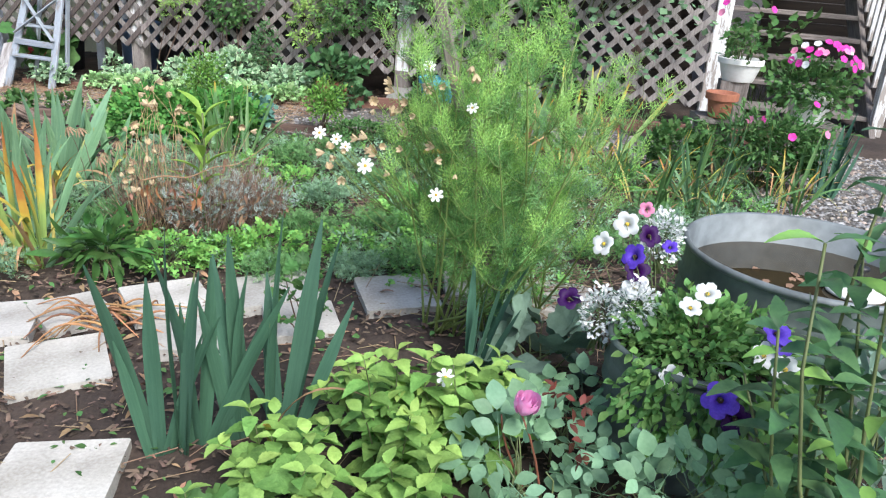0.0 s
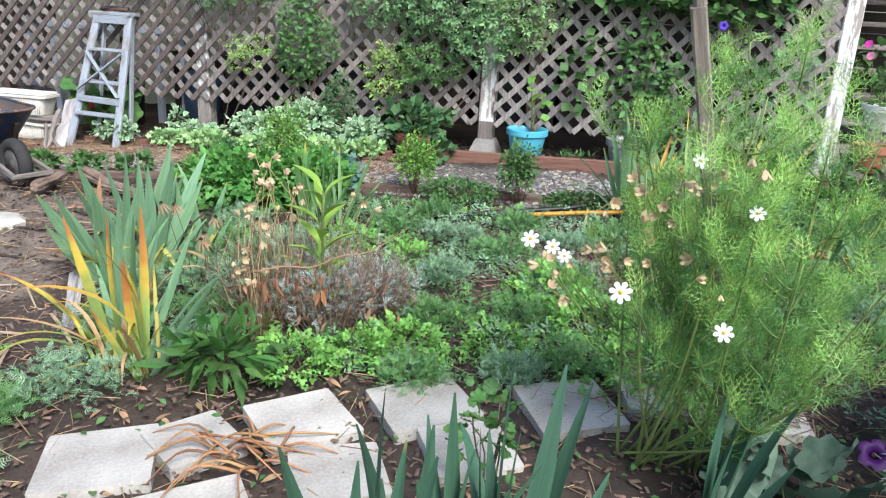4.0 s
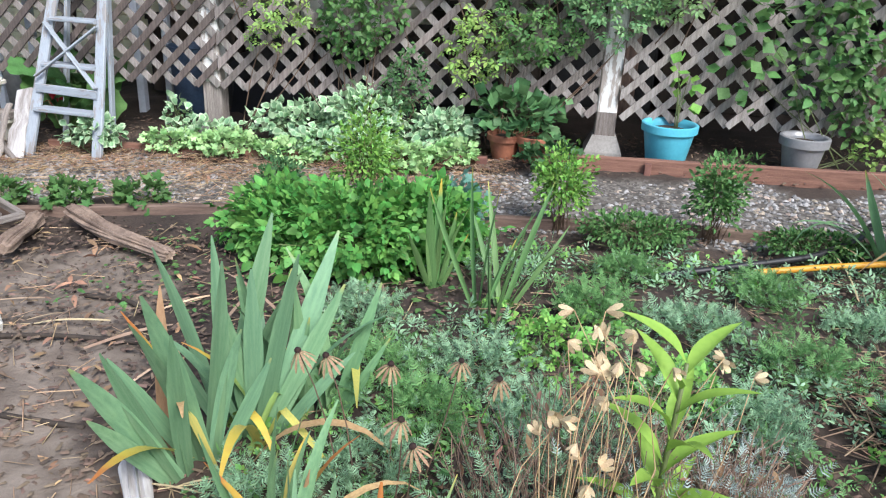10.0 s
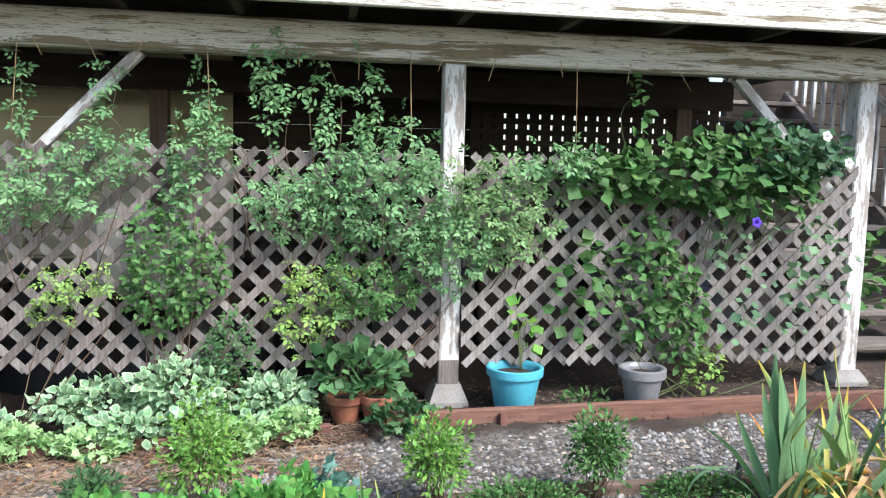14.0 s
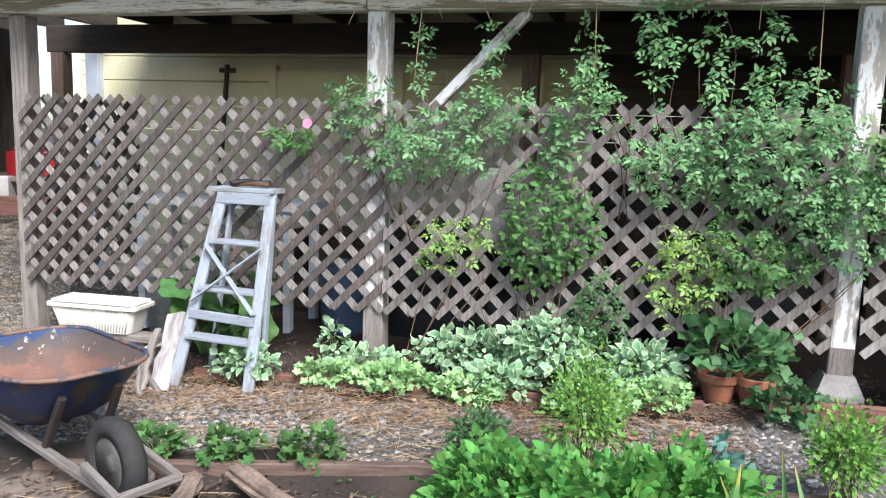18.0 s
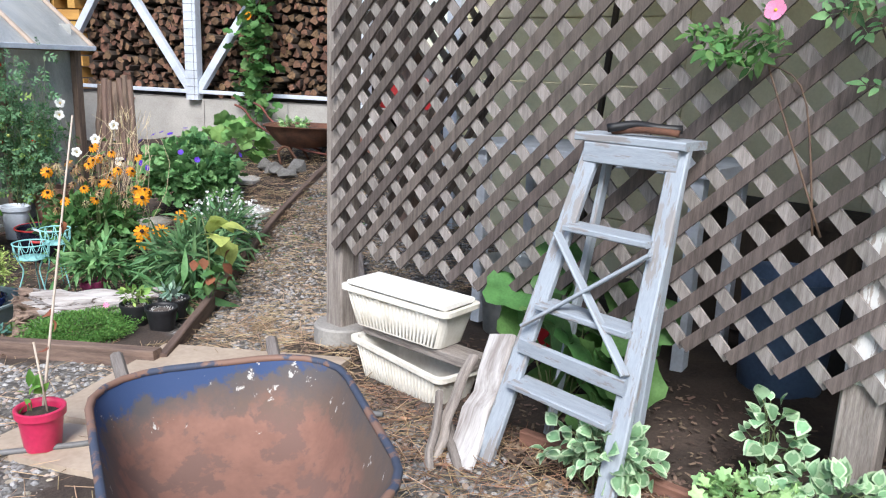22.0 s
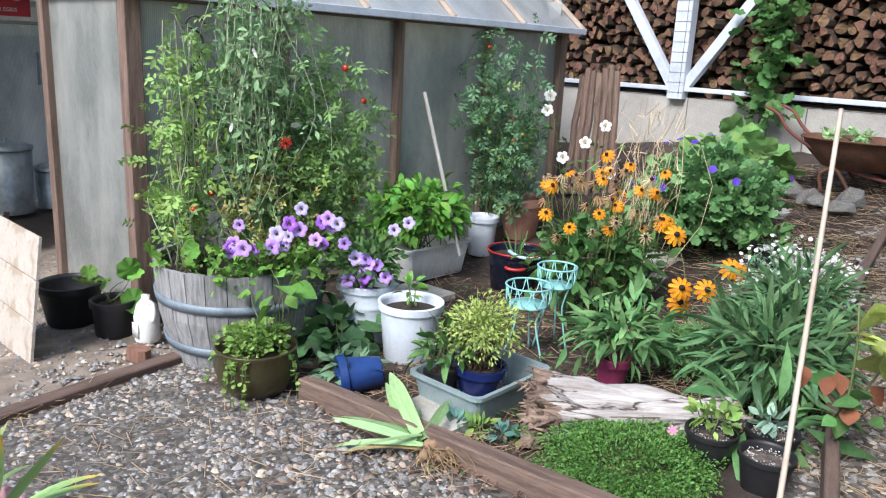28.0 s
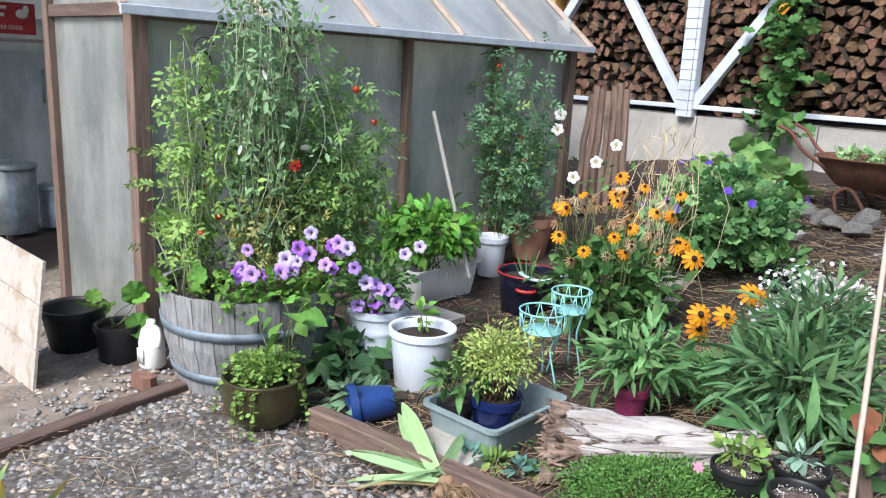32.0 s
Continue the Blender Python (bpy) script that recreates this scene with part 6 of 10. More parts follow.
leafy("mullein_rosette", -8.12, 6.42, "rosette of long pale green leaves beside the log", "plant", 30, 0.24, leaf_t(0.2, 0.4, 0.12, 0.35, n=6), MATS["leaf_phlox"], 0.24, 0.22, 0.22, 6, seed=40, base_r=0.05, shell=0.15)
M_PERLITE = mat("perlite", (0.72, 0.71, 0.68), (0.55, 0.54, 0.5), rough=0.9)
for px, py in ((-8.07, 6.16), (-8.0, 6.36), (-7.86, 6.21)):
    root = pot("black_nursery_pot", px, py, 0.085, 0.066, 0.14, M_BLACK_PLASTIC, "black nursery pot with gritty soil", lip=0.006, soil=mat("gritty_soil", (0.16, 0.13, 0.11), (0.03, 0.02, 0.018), scale=60, fine=200, rough=0.95, bump=0.8))
    q = np.random.default_rng(int(-px * 1000))
    a, r = q.uniform(0, 6.28, 130), 0.07 * np.sqrt(q.random(130))
    MB().inst(lathe_vf([(0.001, -0.4), (0.5, 0.0), (0.001, 0.4)], 5), np.stack([r * np.cos(a), r * np.sin(a), np.full(130, 0.125)], 1), frames(q.normal(0, 1, (130, 3)), q), q.uniform(0.003, 0.007, 130)).part("perlite", M_PERLITE, root, "white perlite grains")
leafy("succulent", -8.0, 6.34, "pale green succulent rosette in a black pot", "succulent", 26, 0.07, leaf_t(0.5, 0.3, 0.1, 0.0), leaf("succulent", (0.33, 0.45, 0.32)), 0.06, 0.06, 0.08, 3, seed=41, z=float(G(-8.0, 6.34)) + 0.13)
leafy("succulent", -8.07, 6.16, "wilting trailing succulent in a black pot", "succulent", 60, 0.05, OVATE, M_YELLOWGREEN, 0.1, 0.1, 0.1, 6, seed=42, z=float(G(-8.07, 6.16)) + 0.13)
for k, (px, py) in enumerate(((-8.57, 5.5), (-8.48, 5.56), (-8.45, 5.64), (-8.63, 5.43), (-8.4, 5.7))):
    leafy("sempervivum", px, py, "small blue-green succulent rosette by the timber", "succulent", 30, 0.055, leaf_t(0.4, 0.3, 0.1, -0.2), M_BLUEGREEN if k % 2 else M_YELLOWGREEN, 0.045, 0.045, 0.05, 2, seed=43 + k, group="succulent rosettes")
bloom(thing("pink_flower", -8.05, 5.98, "small pink blossom over the moss mound", "flower"), (0, 0, 0.17), (1, -0.5, 0.6), 0.036, "cosmos", M_PINK_PETAL)

# sunflower with dead leaves and the white cane in the pink pot
root = thing("sunflower_plant", -7.92, 6.52, "leggy sunflower with yellowing and dead brown leaves", "plant")
rng = np.random.default_rng(48)
stalks(root, [((0, 0, 0), (0.05, -0.03, 0.62)), ((0, 0, 0), (0.1, 0.15, 0.5))], 0.006, M_STEM)
for pn, m, c, z0, z1, s in (("yellow_foliage", leaf("sun_yellow", (0.42, 0.44, 0.12)), 10, 0.42, 0.62, 0.14), ("dead_leaves", mat("rust_leaf", (0.23, 0.078, 0.038), (0.14, 0.047, 0.025), rough=0.85, island=0.5), 8, 0.2, 0.5, 0.085), ("green_foliage", M_MID, 10, 0.2, 0.4, 0.08)):
    P = np.stack([rng.normal(0.04, 0.05, c), rng.normal(0.04, 0.06, c), rng.uniform(z0, z1, c)], 1)
    D = rng.normal(0, 1, (c, 3)) * (1, 1, 0.3) - (0, 0, 1.0 if pn[0] == "d" else 0.2)
    MB().inst(BROAD, P, frames(D, rng), s * rng.uniform(0.7, 1.2, c)).part(pn, m, root)
PPX, PPY = -6.745, 5.155
pot("pink_pot", PPX, PPY, 0.079, 0.064, 0.165, mat("hot_pink_plastic", (0.56, 0.03, 0.10), (0.42, 0.02, 0.07), rough=0.4, bump=0.02), "hot pink plastic pot with a cane and seedling", lip=0.01, z=float(G(PPX, PPY)) + 0.022)
leafy("bean_seedling", PPX - 0.03, PPY - 0.02, "pale green seedling in the pink pot", "plant", 8, 0.06, OVATE, M_BRIGHT, 0.03, 0.03, 0.15, 3, seed=49, z=float(G(PPX, PPY)) + 0.15)
root = new("garden_cane")
tagged(root, "thin pale cane with dead vine leaves", "cane")
MB().add(*tube_vf(curve((PPX - 0.045, PPY + 0.02, float(G(PPX, PPY)) + 0.12), (-7.133, 5.506, 0.88), (0, 0, 0.01), 8), np.linspace(0.006, 0.004, 8), 6)).part("rod", mat("pale_cane", (0.52, 0.44, 0.37), (0.36, 0.29, 0.23), rough=0.7), root)
MB().add(*tube_vf([(PPX + 0.03, PPY + 0.02, float(G(PPX, PPY)) + 0.12), (PPX - 0.005, PPY, 0.10)], 0.004, 5)).part("short_rod", MATS["pale_cane"], root)
t = np.array([0.22, 0.3, 0.34, 0.63])[:, None]
P = (1 - t) * np.array((PPX - 0.045, PPY + 0.02, -0.2)) + t * np.array((-7.133, 5.506, 0.88))
MB().inst(leaf_t(0.55, 0.4, 0.3, 0.5, teeth=0.1, n=8), P, frames(np.random.default_rng(5).normal(0, 0.4, (4, 3)) - (0, 0, 1), np.random.default_rng(6)), 0.05).part("dead_leaves", MATS["rust_leaf"], root)

# pulled-up iris on the gravel
M_IRIS_PULLED = blade_mat("pulled_iris_leaf", (0.28, 0.42, 0.20), (0.19, 0.32, 0.14), 0.5, 2.0)
M_RHIZOME = mat("rhizome", (0.36, 0.24, 0.145), (0.2, 0.125, 0.07), scale=20, rough=0.85, bump=0.4)
M_ROOT = mat("iris_roots", (0.36, 0.25, 0.14), (0.18, 0.115, 0.065), rough=0.9, island=0.8)
root = thing("uprooted_iris", -8.43, 5.25, "pulled-up iris fan with roots lying on gravel", "plant")
rng = np.random.default_rng(50)
for j, (tx, ty, wz, wide) in enumerate(((-8.86, 5.13, 0.05, 1.3), (-8.80, 5.10, 0.03, 1.1), (-8.93, 5.22, 0.10, 1.5), (-8.99, 5.27, 0.14, 1.5), (-8.96, 5.31, 0.10, 1.2), (-8.74, 5.02, 0.02, 1.0), (-8.58, 4.92, 0.02, 0.9), (-8.42, 4.97, 0.03, 1.0), (-8.66, 4.98, 0.06, 1.2), (-8.92, 5.36, 0.05, 1.0), (-8.70, 5.46, 0.06, 1.6), (-8.88, 5.18, 0.16, 1.4))):
    d = Vector((tx + 8.43, ty - 5.25, wz * 0.35))
    blade(root, (1, 2, 1, 1, 2)[j % 5], M_IRIS_PULLED, (rng.normal(-0.02, 0.015), rng.normal(-0.02, 0.015), rng.uniform(0.04, 0.08)), d, (rng.normal(0, 0.4), rng.normal(0, 0.4), 1), d.length * 1.0, 0.95 * wide)
blade(root, 2, blade_mat("withered_iris_leaf", (0.40, 0.30, 0.16), (0.26, 0.18, 0.09), 0.5, 2.0), (0, 0, 0.03), (-0.2, -0.4, 0.02), (0, 0, 1), 0.42, 0.9)
stalks(root, [((rng.normal(0.03, 0.03), rng.normal(0.02, 0.03), 0.05), (0.08 + rng.normal(0, 0.06), 0.03 + rng.normal(0, 0.07), rng.uniform(0.0, 0.05))) for k in range(130)], 0.0022, M_ROOT, "root_tangle", 0.2)
for k, (dx, dy, dz, r) in enumerate(((0.0, 0.01, 0.05, 0.021), (0.05, -0.03, 0.045, 0.018), (0.06, 0.06, 0.05, 0.019), (0.02, 0.07, 0.045, 0.017), (0.09, 0.02, 0.05, 0.015))):
    V, F = lathe_vf([(0.001, -1.5), (0.7, -1.25), (1.0, -0.4), (0.8, 0.1), (1.0, 0.6), (0.75, 1.2), (0.001, 1.4)], 12)
    V = V * np.array([1 + 0.25 * noise.noise(Vector(v * 1.3 + k)) for v in V])[:, None]
    MB().add(V, F).part("rhizome", M_RHIZOME, root, "pale fleshy rhizome").matrix_basis = Matrix.Translation((dx, dy, dz)) @ turn_to((0.6 + 0.5 * math.sin(k * 2.0), math.cos(k * 2.3), 0.15)) @ Matrix.Scale(r, 4)

# back of the bed: squash, blue-flowered bush, old barrow, raised box
root = leafy("borage_bush", -10.25, 7.75, "leafy bush with small violet blue flowers", "bush", 1500, 0.08, ROUND, leaf("borage", (0.17, 0.30, 0.11), (0.11, 0.215, 0.08)), 0.6, 0.55, 0.72, 30, seed=52)
rng = np.random.default_rng(53)
for k in range(14):
    d = sphere_dirs(1, rng, 0.1)[0]
    bloom(root, d * (0.58, 0.53, 0.36) + (0, 0, 0.4), d, 0.05, "five", M_BLUE_VIOLET)
leafy("squash_plant", -11.25, 8.72, "squash plant with big pale green leaves", "vegetable plant", 66, 0.2, lobed_t(5, 0.2, 0.25), leaf("squash", (0.21, 0.34, 0.10), (0.14, 0.25, 0.075)), 0.6, 0.5, 0.46, 22, seed=54, shell=0.6)
leafy("bean_plant", -9.64, 7.75, "small leafy plant in a dark pot", "plant", 120, 0.07, OVATE, M_MID, 0.16, 0.16, 0.3, 10, seed=55)
pot("black_nursery_pot", -9.64, 7.75, 0.09, 0.07, 0.15, M_BLACK_PLASTIC, "small black nursery pot in the bed")
root = thing("bean_vine", -12.05, 9.72, "green vine climbing the wood shed front", "climbing plant", 0.05)
rng = np.random.default_rng(56)
n = 260
zz = rng.uniform(0.1, 2.3, n)
P = np.stack([rng.normal(0, 0.17, n) * (1.2 - zz * 0.2) + 0.05, rng.normal(-0.08, 0.07, n), zz], 1)
MB().inst(ROUND, P, frames(rng.normal(0, 0.6, (n, 3)) + (0.3, -0.7, -0.4), rng), 0.14 * rng.uniform(0.6, 1.2, n)).part("foliage", M_MID, root)
stalks(root, [((0.1 * k, -0.05, 0), (0.05 * k, -0.05, 2.4)) for k in (-1, 0, 1)], 0.005, M_STEM)
for z in (1.55, 2.1):
    bloom(root, (0.1, -0.2, z), (0.3, -1, 0.3), 0.1, "five", M_ORANGE)
M_RUST = mat("rusty_steel", (0.17, 0.075, 0.045), (0.08, 0.04, 0.028), scale=9, rough=0.85, bump=0.3, metal=0.2)
root = thing("old_barrow", -10.34, 9.07, "rusty old wheelbarrow used as a planter", "wheelbarrow", rz=33)
rings = []
for a, b, z, e in ((0.16, 0.13, 0.17, 0.0), (0.24, 0.19, 0.19, 0.02), (0.37, 0.27, 0.31, 0.03), (0.42, 0.32, 0.39, 0.05), (0.435, 0.335, 0.395, 0.05), (0.435, 0.335, 0.382, 0.05), (0.41, 0.31, 0.38, 0.05), (0.36, 0.26, 0.315, 0.03), (0.22, 0.17, 0.205, 0.02)):
    q = np.linspace(0, 2 * math.pi, 36, endpoint=False)
    rings.append(np.stack([a * np.sign(np.cos(q)) * abs(np.cos(q)) ** 0.8 + e, b * np.sign(np.sin(q)) * abs(np.sin(q)) ** 0.75, np.full(36, z) + 0.03 * (np.cos(q) < -0.2) * (z > 0.4)], 1))
q = np.array([(i * 36 + k, i * 36 + (k + 1) % 36, (i + 1) * 36 + (k + 1) % 36, (i + 1) * 36 + k) for i in range(8) for k in range(36)])
MB().add(np.concatenate(rings), [q, np.arange(36)[::-1][None]]).part("tray", M_RUST, root)
MB().add(*lathe_vf([(0.37, 0.35), (0.001, 0.36)], 24)).part("soil", M_EARTH, root).matrix_basis = Matrix.Translation((0.04, 0, 0)) @ Matrix.Diagonal((1, 0.7, 1, 1))
for sy in (-0.2, 0.2):
    MB().add(*tube_vf(smooth_line([(-0.16, sy * 0.9, 0.0), (-0.2, sy * 0.9, 0.14), (-0.1, sy * 0.8, 0.2), (0.02, sy * 0.8, 0.02)], 16), 0.014, 6)).part("leg", M_RUST, root)
    MB().add(*tube_vf(smooth_line([(0.32, sy * 0.4, 0.11), (0.0, sy * 0.7, 0.16), (-0.36, sy, 0.36), (-0.46, sy * 1.1, 0.44), (-0.52, sy * 1.1, 0.54), (-0.62, sy * 1.15, 0.58)], 24), 0.012, 7)).part("handle", mat("red_brown_pipe", (0.20, 0.06, 0.045), (0.11, 0.04, 0.03), rough=0.7, metal=0.2), root, "red-brown bent pipe handle")
MB().add(*tube_vf([(0.3 + 0.075 * math.cos(q), 0, 0.105 + 0.075 * math.sin(q)) for q in np.linspace(0, 2 * math.pi, 24)], 0.036, 8, False)).part("wheel", mat("black_rubber", (0.02, 0.02, 0.022), rough=0.8), root, "black rubber wheel")
MB().add(*tube_vf([(0.3, -0.05, 0.105), (0.3, 0.05, 0.105)], 0.05, 10)).part("hub", M_RUST, root)
leafy("succulent", -10.42, 9.02, "pale succulents filling the rusty barrow", "succulent", 130, 0.06, OVATE, M_LIME, 0.26, 0.18, 0.1, 6, seed=57, z=float(G(-10.34, 9.07)) + 0.35, group="barrow succulents")
root = thing("raised_bed_box", -9.3, 9.55, "empty raised bed frame of brown planks", "raised bed", rz=23)
for a, b in (((-0.7, -0.3, 0.06), (0.9, -0.3, 0.06)), ((-0.7, 0.5, 0.06), (0.9, 0.5, 0.06)), ((-0.7, -0.27, 0.06), (-0.7, 0.47, 0.06)), ((0.9, -0.27, 0.06), (0.9, 0.47, 0.06))):
    board("plank", a, b, 0.045, 0.14, M_RED_BOARD, root)
for k, s in enumerate((-0.12, -0.5)):
    p = shed_at(s, 0.45, 0.6)
    root = thing("fuel_can", p.x, p.y, "red plastic fuel can on the shed floor", "fuel can", 0.6, rz=20 * k, group="fuel cans")
    MB().add(*board_vf(0.3, 0.22, 0.3, 0.05)).part("body", mat("red_fuel_plastic", (0.28, 0.012, 0.016), (0.20, 0.009, 0.011), rough=0.4, bump=0.02), root, smooth=False)
    MB().add(*tube_vf(smooth_line([(-0.1, 0, 0.28), (-0.08, 0, 0.36), (0.06, 0, 0.37), (0.1, 0, 0.28)], 12), 0.02, 6)).part("grip", MATS["red_fuel_plastic"], root)
# shed floor and house corner behind
root = tagged(new("shed_floor"), "bare timber floor of the wood shed porch", "floor", kind="structure")
board("slab", shed_at(-3.0, 1.0, 0.56), shed_at(6.0, 1.0, 0.56), 1.9, 0.05, M_BROWN_WOOD, root)
wall_boards("shed_side_wall", tuple(shed_at(-0.6, 1.6, 0))[:2], tuple(shed_at(-3.2, 1.6, 0))[:2], 0.6, 3.4, "cream siding beside the wood shed", 14, M_WALL)

# pavers and stones in the bed
for k, (px, py, yaw, s) in enumerate(((-8.74, 5.4, 28, 0.3), (-10.6, 5.88, 30, 0.36), (-9.43, 7.9, 20, 0.32), (-10.08, 7.17, 40, 0.32), (-10.3, 7.45, 10, 0.28), (-10.5, 8.5, 25, 0.36))):
    root = thing("stepping_slab", px, py, "pale concrete slab lying in the bed", "paving slab", rz=yaw, group="slabs in the potted bed")
    MB().add(*board_vf(s, s, 0.04, 0.006)).part("slab", M_PAVER, root, smooth=False)
rng = np.random.default_rng(60)
M_STONE = mat("rough_field_stone", (0.25, 0.24, 0.225), (0.12, 0.115, 0.105), scale=9, fine=60, rough=0.95, bump=0.6, obj=0.4)
for k in range(5):
    px, py = (-10.56 + 0.15 * k + rng.normal(0, 0.03), 8.80 + rng.normal(0, 0.04) - 0.02 * k)
    root = thing("field_stone", px, py, "rough grey field stone edging the bed", "stone", rz=rng.uniform(0, 90), group="field stones")
    a = sphere_dirs(26, rng, -0.5)
    bm = bmesh.new()
    for v in a:
        bm.verts.new(Vector(v) * rng.uniform(0.8, 1.1))
    bmesh.ops.convex_hull(bm, input=bm.verts)
    me = bpy.data.meshes.new("stone")
    bm.to_mesh(me)
    bm.free()
    me.materials.append(M_STONE)
    sub("stone", me, root, Matrix.Translation((0, 0, 0.04)) @ Matrix.Diagonal((0.1 + 0.02 * (k % 2), 0.08, 0.1 - 0.02 * (k % 3), 1)))

# ---- west raised bed, yard and greenhouse door ----
def fence_board(pts, h, label, name="raised_bed_edge"):
    root = thing(name, *pts[0], label, "raised bed", 0, kind="structure")
    x0, y0 = pts[0]
    for a, b in zip(pts, pts[1:]):
        for k in range(2):
            za, zb = float(G(*a)) + (k + 0.5) * h / 2 - 0.03, float(G(*b)) + (k + 0.5) * h / 2 - 0.03
            board("plank", (a[0] - x0, a[1] - y0, za), (b[0] - x0, b[1] - y0, zb), 0.045, h / 2 - 0.004, M_BROWN_WOOD, root, c=0.006, n=4, wob=0.002)
        board("stake", (a[0] - x0 - 0.05, a[1] - y0 - 0.06, float(G(*a)) - 0.05), (a[0] - x0 - 0.05, a[1] - y0 - 0.06, float(G(*a)) + h), 0.05, 0.09, M_BROWN_WOOD, root, up=(0, 1, 0))
    return root


fence_board([(-10.3, 2.68), (-8.6, 3.45), (-7.45, 4.02), (-6.82, 4.5)], 0.2, "leaning brown plank edge of a raised bed")
open_box("window_box", -9.62, 3.0, float(G(-9.6, 3.0)) + 0.1, 25, 0.62, 0.22, 0.17, 0.008, M_WHITE_PLASTIC, "dirty white plastic window box with seedlings", "planter", 0.85)
root = leafy("salvia_plant", -9.62, 3.0, "mixed seedlings with purple salvia spikes", "flowering plant", 150, 0.075, LANCE, M_BRIGHT, 0.28, 0.14, 0.2, 14, seed=61, z=float(G(-9.6, 3)) + 0.22)
for dx, dy in ((-0.2, -0.1), (0.0, -0.05), (0.12, 0.08)):
    q = np.linspace(0, 1, 40)[:, None]
    P = np.array((dx, dy, 0.14)) + q * (0.01, 0, 0.13)
    MB().inst(petals_t(4, 0.5, 0.5, 0.3), P, frames(np.random.default_rng(3).normal(0, 1, (40, 3)), np.random.default_rng(4)), 0.028).part("flower_spike", M_BLUE_VIOLET, root)
open_box("seed_tray", -9.2, 3.28, float(G(-9.2, 3.28)), 30, 0.24, 0.2, 0.12, 0.006, M_BLACK_PLASTIC, "black plastic cell tray with seedlings", "seed tray", 0.9)
leafy("seedling", -9.2, 3.28, "small seedlings in a black tray", "plant", 90, 0.06, TOOTHED, M_MID, 0.14, 0.12, 0.16, 8, seed=62, z=float(G(-9.2, 3.28)) + 0.08)
pot("pink_bowl", -8.3, 3.86, 0.125, 0.09, 0.12, mat("faded_pink_plastic", (0.55, 0.30, 0.33), (0.42, 0.22, 0.25), rough=0.6), "faded pink plastic bowl beside the plank edge", lip=0.012)
iris(-8.28, 3.86, 12, 0.42, "pale iris leaves flopping over a pink bowl", 63, 1, 0.06, 1.35, M_IRIS_PALE, z=float(G(-8.28, 3.86)) + 0.09, bends=(2, 2, 3, 4), wide=1.3)
M_FELT = mat("dark_coir_felt", (0.055, 0.040, 0.028), (0.03, 0.022, 0.016), scale=30, fine=120, rough=0.97, bump=0.7)
open_box("coir_basket", -7.7, 4.2, float(G(-7.7, 4.2)), 35, 0.34, 0.25, 0.18, 0.012, M_FELT, "sagging dark coir planter of dry grass", "planter", 0.75, 0.006)
root = thing("dry_grass", -7.7, 4.2, "dry matted grass filling the coir planter", "dry plant", float(G(-7.7, 4.2)) + 0.13)
rng = np.random.default_rng(64)
stalks(root, [((rng.uniform(-0.12, 0.12), rng.uniform(-0.1, 0.1), 0), (rng.uniform(-0.15, 0.15), rng.uniform(-0.13, 0.13), rng.uniform(0.0, 0.12))) for k in range(150)], 0.002, M_STRAW, "straw_tangle", 0.15)
for k, (px, py, n, L, lab) in enumerate(((-7.75, 3.72, 20, 0.3, "arching pale iris leaves in the raised bed"), (-7.1, 4.2, 24, 0.3, "pale green iris fans with dry tips by the plank"), (-6.9, 3.95, 24, 0.3, "flopping iris leaves in the raised bed corner"), (-8.35, 3.3, 20, 0.3, "iris leaves among weeds in the raised bed"))):
    iris(px, py, n, L, lab, 66 + k, 5, 0.16, 1.0, M_IRIS_PALE, bends=(2, 3, 2, 4, 5, 3), wide=1.45)
for k, (px, py) in enumerate(((-8.0, 3.45), (-7.4, 3.7), (-8.7, 2.9), (-9.2, 2.6), (-7.0, 3.7), (-8.4, 2.6), (-7.9, 3.1))):
    leafy("weedy_plant", px, py, "loose green weeds in the raised bed", "weeds", 400, 0.085, leaf_t(0.17, 0.35, 0.12, 0.5, n=5), (leaf("pale_weed", (0.29, 0.37, 0.15), (0.20, 0.28, 0.10), 0.9), M_YELLOWGREEN, leaf("dying_weed", (0.36, 0.33, 0.15), (0.23, 0.19, 0.09), 0.9))[k % 3], 0.38, 0.34, 0.2, 14, seed=71 + k, group="weeds of the raised bed", droop=0.5)
root = thing("tile_board", -10.28, 3.64, "dirty white board of three panels leaning upright", "board", rz=27)
M_TILE = aged_paint("grimy_white_tile", (0.56, 0.50, 0.44), (0.38, 0.30, 0.23), 0.5, rough=0.55, scale=1.6)
for k in range(3):
    board("panel", (-0.31, -0.02 + 0.03 * k, 0.105 + 0.213 * k), (0.31, -0.02 + 0.03 * k, 0.105 + 0.213 * k), 0.209, 0.014, M_TILE, root, up=(0, -1, 0.14), c=0.002)
board("backing", (-0.306, 0.0, 0.0), (-0.306, 0.1, 0.64), 0.012, 0.03, M_DARK_WOOD, root, up=(0, 1, 0))
pot("black_nursery_pot", -10.66, 3.86, 0.165, 0.13, 0.24, M_BLACK_PLASTIC, "large empty black nursery pot by the door", fill=0.3)
pot("black_nursery_pot", -10.38, 4.1, 0.11, 0.1, 0.2, M_BLACK_PLASTIC, "black grow bag with a young squash plant")
leafy("squash_seedling", -10.38, 4.1, "young squash with round leaves, one yellow", "plant", 7, 0.13, ROUND, M_BRIGHT, 0.16, 0.14, 0.2, 6, seed=80, z=float(G(-10.38, 4.1)) + 0.18)
root = thing("plastic_jug", -10.2, 4.27, "empty dirty white plastic jug with a handle", "jug", rz=30)
